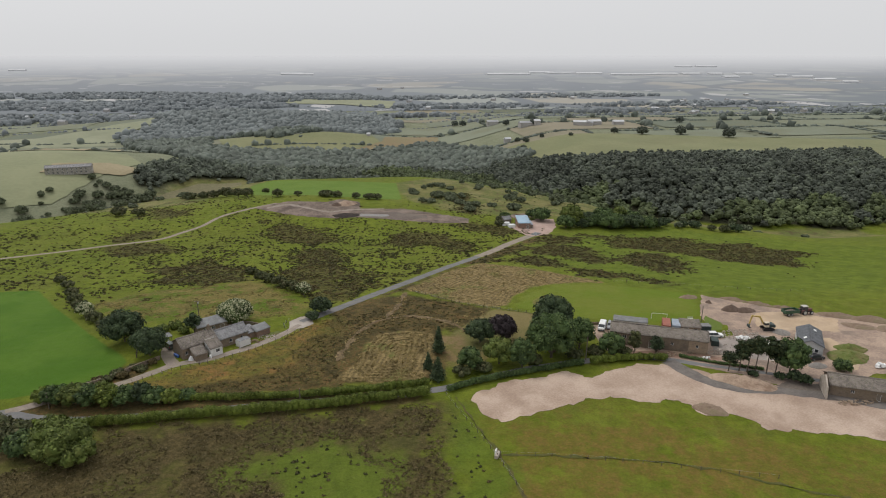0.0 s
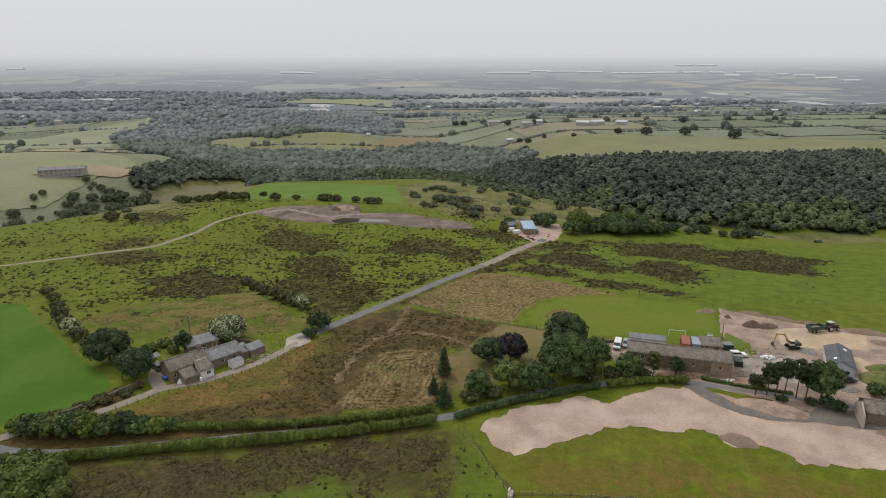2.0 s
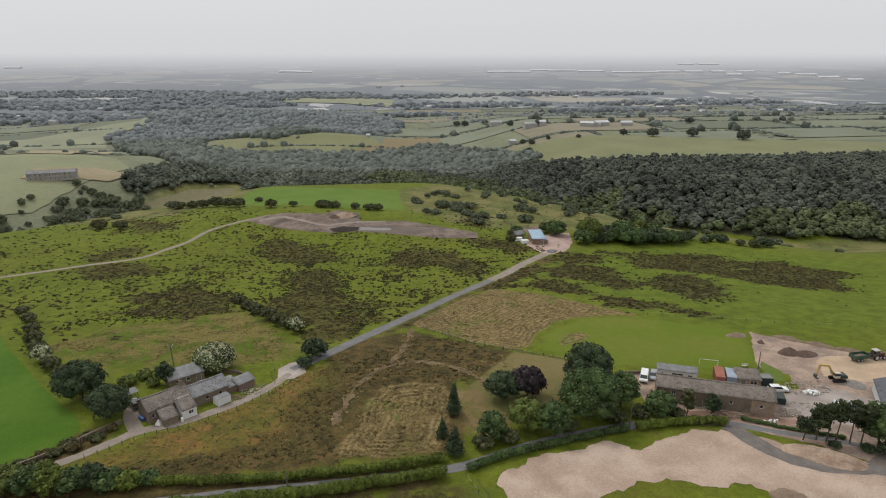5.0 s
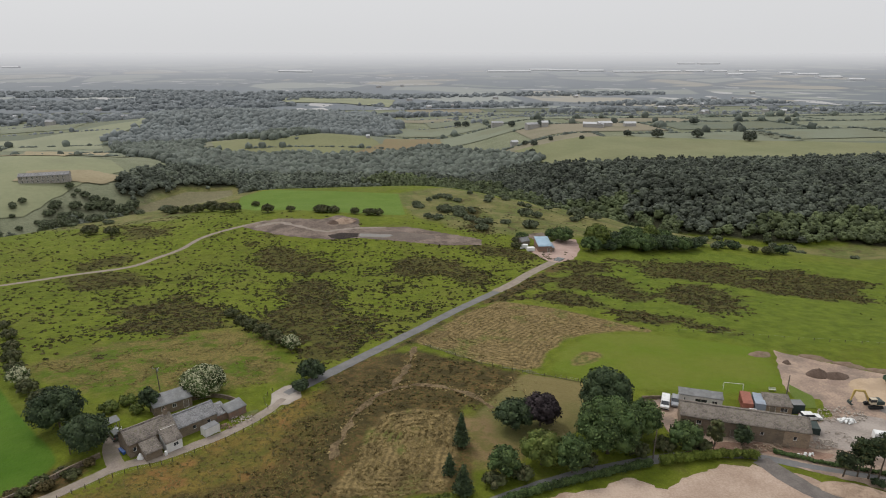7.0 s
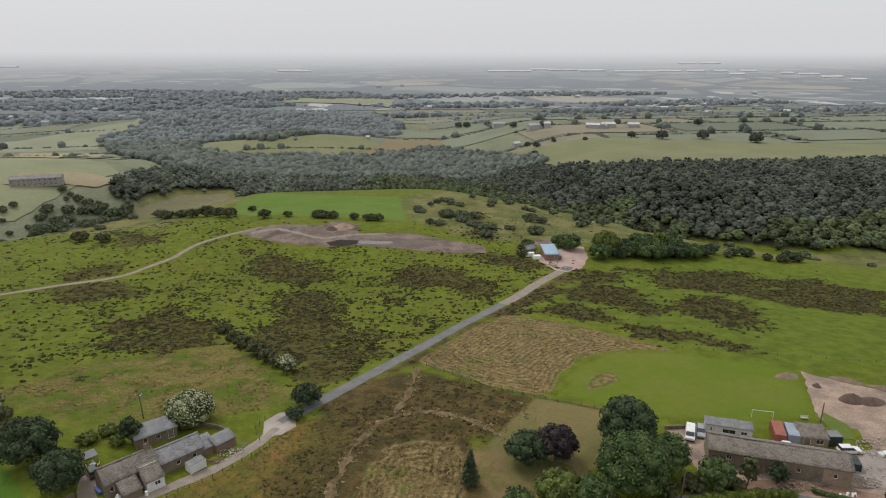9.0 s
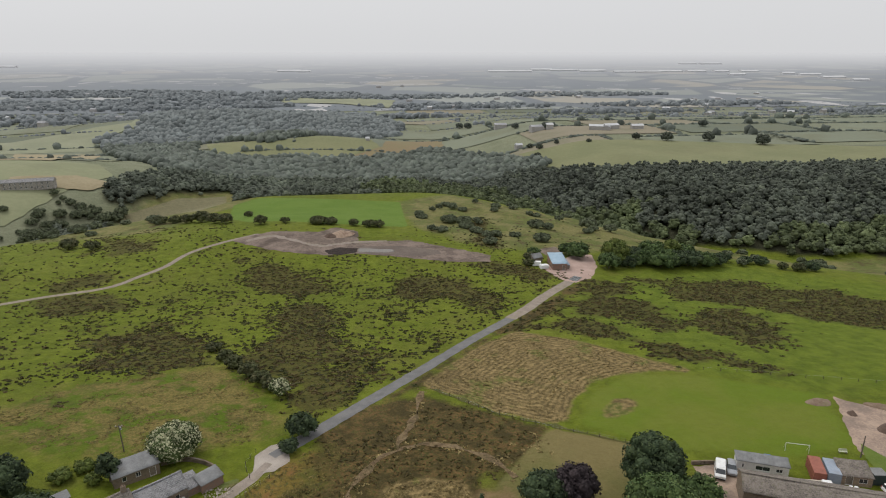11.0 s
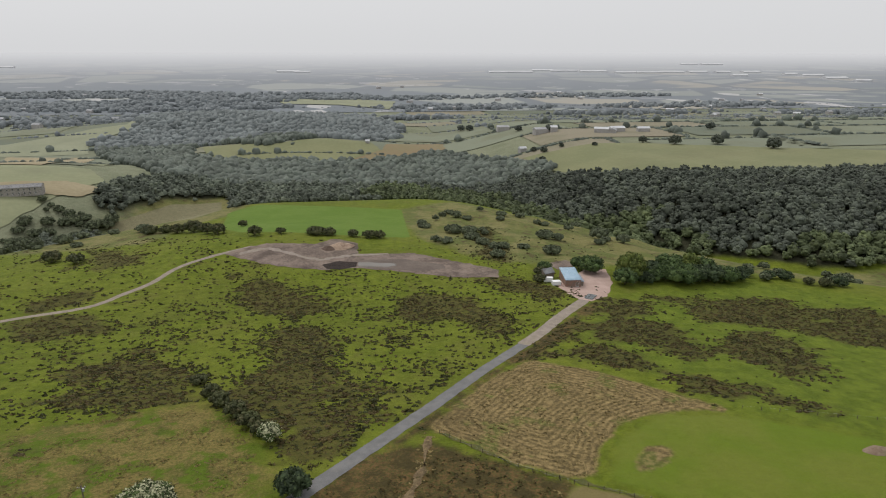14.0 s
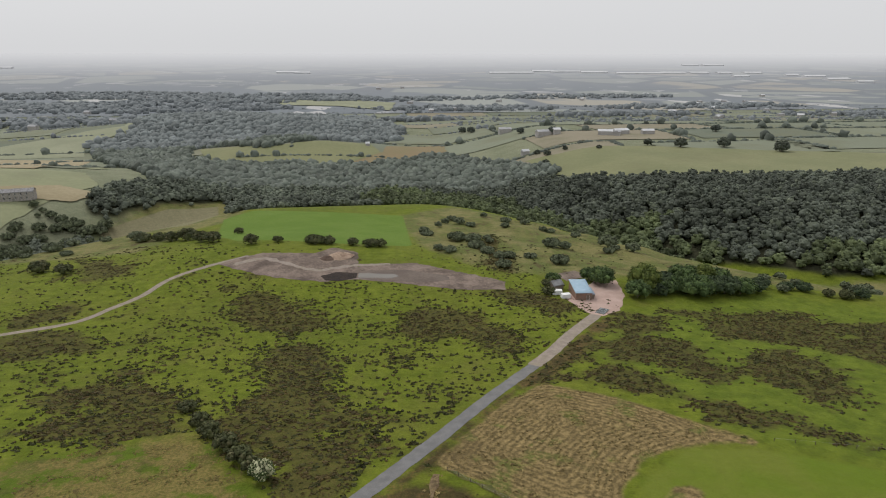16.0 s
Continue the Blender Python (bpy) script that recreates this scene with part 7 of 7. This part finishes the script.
fence([(88, 205), (112, 198), (150, 186)], 4.0, 0.9, "thin wire fence over the pasture", 1)
fence([(-62.6, 166), (-61.4, 161), (-60.4, 157.4)], 1.3, 1.3, "pale wooden garden fence by the dark tree", 2, 0.09)


def dry_wall(pts, h, label):
    """A dry stone wall: courses of single uneven stones."""
    rg = np.random.default_rng(9)
    line = smooth_line(pts, 0.55)
    o = at(*pts[0])
    t = thing("dry_stone_wall", label, "stone wall", Matrix.Translation(o))
    bm = B()
    for k, (a, b) in enumerate(zip(line, line[1:])):
        d = (b - a)
        m = Matrix.Rotation(math.atan2(d.y, d.x), 4, "Z")
        for c in range(3):
            hh = h / 3
            p = at(a.x, a.y, hh * (c + 0.5)) - o
            box(bm, p.x, p.y, p.z, d.length * rg.uniform(0.8, 1.0), 0.5 - 0.08 * c + rg.uniform(-0.05, 0.05), hh * rg.uniform(0.8, 0.98), m)
    part("courses", bm, M_STONE, t)


dry_wall([(-73.3, 140.4), (-68, 142.6), (-63, 146.6), (-58.5, 151.6), (-54, 156)], 1.1, "dark mossy dry stone wall along the field")
dry_wall([(-41.5, 177.2), (-37.5, 178.2), (-33, 176.4), (-29.5, 173.2)], 0.9, "low stone garden wall behind the wing")
dry_wall([(62.6, 163.6), (66.5, 163.2), (70, 162)], 0.8, "low stone wall behind the parked vans")
heap_of("tarpaulin", "white tarpaulin over a stack beside the cottage", -46.0, 154.6, 0.9, 0.8, 1.1, M_WHITE, 41, category="tarpaulin")
for i in range(3):
    cx, cy = -50.8 + 0.5 * i, 157.4 - 0.55 * i
    bn = thing("storage_bin", "blue plastic bin beside the cottage gable", "bin", Matrix.Translation(at(cx, cy, 0.1)) @ Matrix.Rotation(radians(-50), 4, "Z"), "blue bins")
    bp = paint("blue_plastic", (0.04, 0.10, 0.30), 0.5)
    part("tub", taper(B(), [(-0.27, 0.0), (0.27, 0.0), (0.33, 0.6), (-0.33, 0.6)], 0.45, 0.55, 0, 0.6), bp, bn)
    part("lid", box(B(), 0, 0, 0.63, 0.7, 0.6, 0.06, bevel=0.02), bp, bn)
wb = thing("water_butt", "white plastic barrel beside the porch", "barrel", Matrix.Translation(at(*beside(0.75, -6.9), 0.0)))
part("drum", rod(B(), (0, 0, 0), (0, 0, 0.9), 0.28, 0.26, 14), M_WHITE, wb)
part("lid", rod(B(), (0, 0, 0.9), (0, 0, 0.95), 0.29, 0.27, 14), M_WHITE, wb)
# pergola with garden furniture
pg = thing("garden_shelter", "open timber garden shelter with a sheet roof", "shelter", Matrix.Translation(at(-55.6, 166.4)) @ Matrix.Rotation(radians(38), 4, "Z"))
for sx in (-1.3, 1.3):
    for sy in (-1.0, 1.0):
        part("post", box(B(), sx, sy, 1.0, 0.12, 0.12, 2.1), M_TIMBER, pg)
part("roof", box(B(), 0, 0, 2.12, 3.1, 2.5, 0.08, Matrix.Rotation(0.08, 4, "X")), M_SHEET, pg)
gt = thing("garden_table", "small white garden table", "table", Matrix.Translation(at(-54.4, 165.2)))
part("tabletop", rod(B(), (0, 0, 0.70), (0, 0, 0.74), 0.55, seg=18), M_WHITE, gt)
part("leg", rod(B(), (0, 0, 0.0), (0, 0, 0.7), 0.05), M_WHITE, gt)
for a in (0.3, 1.9, 3.5, 5.0):
    gc = thing("garden_chair", "white plastic garden chair", "chair", Matrix.Translation(at(-54.4 + 0.95 * math.cos(a), 165.2 + 0.95 * math.sin(a))) @ Matrix.Rotation(a, 4, "Z"), "garden chairs")
    part("seat", box(B(), 0, 0, 0.43, 0.45, 0.45, 0.05, bevel=0.01), M_WHITE, gc)
    part("backrest", box(B(), 0.22, 0, 0.68, 0.05, 0.45, 0.45, bevel=0.01), M_WHITE, gc)
    for sx in (-0.19, 0.19):
        for sy in (-0.19, 0.19):
            part("leg", box(B(), sx, sy, 0.21, 0.04, 0.04, 0.42), M_WHITE, gc)

# things behind the barn
bt = thing("boat_hull", "upturned pale boat on a trailer behind the barn", "boat", Matrix.Translation(at(80.8, 154.2, 0.2)) @ Matrix.Rotation(radians(-14), 4, "Z"))
hull = []
for i in range(13):
    u = i / 12
    w = 0.95 * (1 - (1 - u) ** 4) * (1 - 0.15 * u) if u > 0 else 0.05
    for k in range(7):
        a = math.pi * k / 6
        hull.append((-2.7 + 5.4 * u, -w * math.cos(a), 0.75 + 0.55 * math.sin(a) * (0.6 + 0.4 * min(1, w))))
f = [(i * 7 + k, i * 7 + k + 1, i * 7 + k + 8, i * 7 + k + 7) for i in range(12) for k in range(6)]
put_mesh("hull", mesh_np("hull", hull, [np.array(f)], None, True), paint("cream_gelcoat", (0.52, 0.47, 0.38)), bt)
part("trailer_frame", box(B(), 0, 0, 0.6, 5.0, 1.5, 0.12), M_GALV, bt)
for s in (-1, 1):
    wheel(bt, -0.6, s * 0.9, 0.28, 0.28, 0.18)
lorry = thing("truck_cab", "small white and red truck behind the barn", "truck", Matrix.Translation(at(83.0, 152.6, 0.14)) @ Matrix.Rotation(radians(-20), 4, "Z"))
part("cab", box(B(), 0, 0, 1.1, 1.7, 1.7, 1.6, bevel=0.12), WHITE_P, lorry)
part("windscreen", box(B(), 0.84, 0, 1.45, 0.06, 1.4, 0.6, bevel=0.02), M_GLASS, lorry)
for sx in (-0.4, 0.45):
    for s in (-1, 1):
        wheel(lorry, sx, s * 0.75, 0.3, 0.32, 0.22)
for i, (x, y) in enumerate([(87.2, 151.8), (88.0, 151.4), (88.5, 152.0), (87.7, 152.3)]):
    bg = thing("bulk_bag", "white bulk sack on the yard", "sack", Matrix.Translation(at(x, y, 0.12)) @ Matrix.Rotation(0.4 * i, 4, "Z"), "bulk sacks")
    part("sack_body", box(B(), 0, 0, 0.45, 0.75, 0.75, 0.9, bevel=0.16), M_WHITE, bg)
gl = thing("football_goal", "white metal football goal on the grass", "goal", Matrix.Translation(at(85.8, 164.8)) @ Matrix.Rotation(radians(-20), 4, "Z"))
for sx in (-2.2, 2.2):
    part("post", rod(B(), (sx, 0, 0), (sx, 0, 1.9), 0.05), M_WHITE, gl)
    part("stay", rod(B(), (sx, 0, 1.9), (sx, 1.2, 0), 0.025), M_WHITE, gl)
part("crossbar", rod(B(), (-2.2, 0, 1.9), (2.2, 0, 1.9), 0.05), M_WHITE, gl)
bn = thing("picnic_bench", "small pale garden bench on the grass", "bench", Matrix.Translation(at(94.8, 163.2)) @ Matrix.Rotation(radians(-15), 4, "Z"))
part("seat", box(B(), 0, 0, 0.45, 1.6, 0.45, 0.06), paint("pale_timber", (0.5, 0.52, 0.4), 0.8), bn)
part("backrest", box(B(), 0, 0.22, 0.75, 1.6, 0.05, 0.4), paint("pale_timber", (0.5, 0.52, 0.4), 0.8), bn)
for sx in (-0.65, 0.65):
    part("leg", box(B(), sx, 0, 0.22, 0.08, 0.42, 0.44), M_TIMBER, bn)
sw = thing("climbing_frame", "dark climbing frame with a blue panel", "climbing frame", Matrix.Translation(at(75.6, 161.4)) @ Matrix.Rotation(radians(BT), 4, "Z"))
for sx in (-1.4, 0.2, 1.4):
    part("post", rod(B(), (sx, -0.5, 0), (sx, 0, 2.2), 0.06), M_BLACK, sw)
part("beam", rod(B(), (-1.4, 0, 2.2), (1.4, 0, 2.2), 0.06), M_BLACK, sw)
part("blue_panel", box(B(), 1.0, 0.1, 2.3, 1.2, 0.9, 0.5, bevel=0.04), paint("blue_panel", (0.08, 0.2, 0.5)), sw)
gb = thing("stone_trough", "pale stone trough beside the field fence", "trough", Matrix.Translation(at(24.0, 104.6)) @ Matrix.Rotation(radians(60), 4, "Z"))
part("basin", box(B(), 0, 0, 0.35, 1.9, 0.7, 0.75, bevel=0.05), M_RUBBLE, gb)
part("slab", box(B(), 0.5, 0.5, 0.55, 0.9, 0.25, 1.2, bevel=0.04), M_WHITE, gb)
wl = thing("gable_screen", "tall pale stone end wall of the low barn", "wall", Matrix.Translation(at(105.2, 119.0)) @ Matrix.Rotation(radians(64), 4, "Z"))
part("masonry", prism(B(), [(-3.6, -0.4), (3.4, -0.4), (3.4, 2.8), (0, 4.6), (-3.0, 2.9), (-3.6, 1.2)], 0.5, 0.85), M_RUBBLE, wl)
heap_of("clay_heap", "heap of pinkish dug clay beside the pond", -11.6, 367.5, 7, 5, 2.2, bpy.data.materials["pink_clay_bank"], 51, 20, 0.3)
heap_of("clay_heap", "dark heap of dug earth beside the pond", -16.6, 364.5, 3.5, 2.6, 1.6, M_SPOIL, 52, 0, 0.3)
heap_of("flower_bed", "bed of rough grass and stones by the drive", -27.2, 168.6, 2.4, 1.2, 0.4, M_MOUND, 44, 40, 0.2, "garden")

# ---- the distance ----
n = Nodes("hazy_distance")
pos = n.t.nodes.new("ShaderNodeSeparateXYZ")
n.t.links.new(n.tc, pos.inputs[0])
v = n.stretch(1 / 330, 1 / 330, 0, 0.2)
cell = n.put("ShaderNodeTexVoronoi", Vector=v, Scale=1.0)
edge = n.t.nodes.new("ShaderNodeTexVoronoi")
edge.feature = "DISTANCE_TO_EDGE"
n.t.links.new(v, edge.inputs["Vector"])
edge.inputs["Scale"].default_value = 1.0
sep = n.t.nodes.new("ShaderNodeSeparateColor")
n.t.links.new(cell.outputs["Color"], sep.inputs[0])
# Field and wood colours here already carry some grey-blue haze.
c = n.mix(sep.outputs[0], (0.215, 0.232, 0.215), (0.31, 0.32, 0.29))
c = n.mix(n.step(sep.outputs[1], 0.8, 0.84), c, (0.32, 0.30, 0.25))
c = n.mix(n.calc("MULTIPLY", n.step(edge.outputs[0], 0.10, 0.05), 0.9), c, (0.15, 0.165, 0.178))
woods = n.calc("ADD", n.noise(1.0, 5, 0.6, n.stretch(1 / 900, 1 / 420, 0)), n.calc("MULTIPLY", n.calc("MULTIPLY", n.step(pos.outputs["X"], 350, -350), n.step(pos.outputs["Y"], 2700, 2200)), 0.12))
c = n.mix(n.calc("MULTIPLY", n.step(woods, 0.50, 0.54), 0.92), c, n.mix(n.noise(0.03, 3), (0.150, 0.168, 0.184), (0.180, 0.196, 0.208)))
town = n.step(n.noise(1.0, 3, 0.6, n.stretch(1 / 900, 1 / 500, 1, 1.3)), 0.52, 0.6)
dots = n.put("ShaderNodeTexVoronoi", Vector=n.stretch(1 / 45, 1 / 90, 0), Scale=1.0)
ds = n.t.nodes.new("ShaderNodeSeparateColor")
n.t.links.new(dots.outputs["Color"], ds.inputs[0])
c = n.mix(n.calc("MULTIPLY", n.calc("MULTIPLY", town, n.step(ds.outputs[0], 0.82, 0.88)), 0.8), c, (0.48, 0.465, 0.455))
# Haze painted into the base colour: everything pales towards the horizon.
haze_share = n.step(pos.outputs["Y"], 900, 4500)
haze_colour = n.mix(n.step(pos.outputs["Y"], 2200, 4900), (0.30, 0.31, 0.332), (0.535, 0.54, 0.553))
c = n.mix(n.calc("POWER", haze_share, 0.85), c, haze_colour)
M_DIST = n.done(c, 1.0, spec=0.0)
bx = np.linspace(-4800, 4800, 97)
by = np.concatenate([np.arange(1480, 3000, 40), np.arange(3000, 4996, 60)])
BX, BY = np.meshgrid(bx, by)
bi = np.arange(BX.size).reshape(BX.shape)
bq = np.stack([bi[:-1, :-1], bi[:-1, 1:], bi[1:, 1:], bi[1:, :-1]], -1).reshape(-1, 4)
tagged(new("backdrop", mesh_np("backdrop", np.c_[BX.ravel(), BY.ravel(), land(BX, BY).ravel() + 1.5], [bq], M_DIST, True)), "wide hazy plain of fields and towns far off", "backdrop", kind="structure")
M_FARWALL = surface("far_pale_wall", (0.30, 0.29, 0.275), (0.38, 0.365, 0.35), 0.1, 1, 0.9, 0.01)
M_FARROOF = surface("far_grey_roof", (0.26, 0.26, 0.27), (0.40, 0.40, 0.41), 0.1, 1, 0.9, 0.01)
M_FARWHITE = surface("far_white_sheeting", (0.46, 0.465, 0.475), (0.56, 0.565, 0.575), 0.02, 0.2, 0.8, 0.01)


def far_building(label, x, y, L, D, h, rise, wall, roof, turn, category="building", name="far_building"):
    t = thing(name, label, category, Matrix.Translation(at(x, y, 1.0)) @ Matrix.Rotation(radians(turn), 4, "Z"))
    part("wall", prism(B(), [(-L / 2, -2), (L / 2, -2), (L / 2, h), (-L / 2, h)], -D / 2, D / 2), wall, t)
    bm = prism(B(), [(-D / 2 - 0.3, h), (D / 2 + 0.3, h), (0, h + rise)], -L / 2 - 0.3, L / 2 + 0.3)
    part("roof", bm, roof, t).rotation_euler = (0, 0, radians(90))


for x, y, L, D, h, m_, tn in [(276, 792, 16, 9, 4, M_FARWHITE, -20), (297, 799, 18, 9, 4, M_FARWHITE, 10), (287, 786, 9, 8, 3.5, M_FARROOF, 60), (328, 795, 14, 7, 3.5, M_FARWHITE, 0), (214, 826, 18, 9, 5, M_FARROOF, 10), (189, 922, 16, 9, 5, M_FARROOF, 0), (228, 822, 8, 8, 5, M_FARWHITE, 0), (174, 756, 8, 5, 3, M_FARWHITE, 20), (8, 880, 5, 4, 2.6, M_FARWHITE, 0)] :
    far_building("distant farm building with a pale roof", x, y, L, D, h, 2.0, M_FARWALL, m_, tn, "farm building", "farm_building")
rg = np.random.default_rng(77)
for i in range(34):
    a, d = rg.uniform(-0.52, 0.75), rg.uniform(1250, 2300)
    far_building("distant house with pale walls", d * math.sin(a), d * math.cos(a), rg.uniform(9, 16), rg.uniform(7, 10), rg.uniform(4, 6), 2.5, M_FARWALL, M_FARROOF if i % 3 else M_FARWHITE, rg.uniform(-40, 40), "house", "far_house")
for x, y in [(644.6, 3087.5), (745.8, 3083.5), (889.5, 3208.9), (988.3, 3161.6), (1112.3, 3113.2), (1242.1, 3018.9), (1350.7, 3014.2), (1482.0, 3054.3), (1607.7, 3049.2), (1734.3, 3044.1), (1875.9, 3038.3), (1669.7, 2795.0), (1956.7, 2858.8), (2010.7, 2779.8), (1988.9, 2609.9), (1993.6, 2457.8), (1888.5, 3670.8), (2025.9, 3669.3), (-319.4, 3165.6), (-252.5, 3122.1), (-1699.3, 3524.6)]:
    far_building("long low white glasshouse on the plain", x, y, rg.uniform(60, 150), rg.uniform(20, 45), 5, 4, M_FARWHITE, M_FARWHITE, rg.uniform(-4, 4), "glasshouse", "glasshouse")
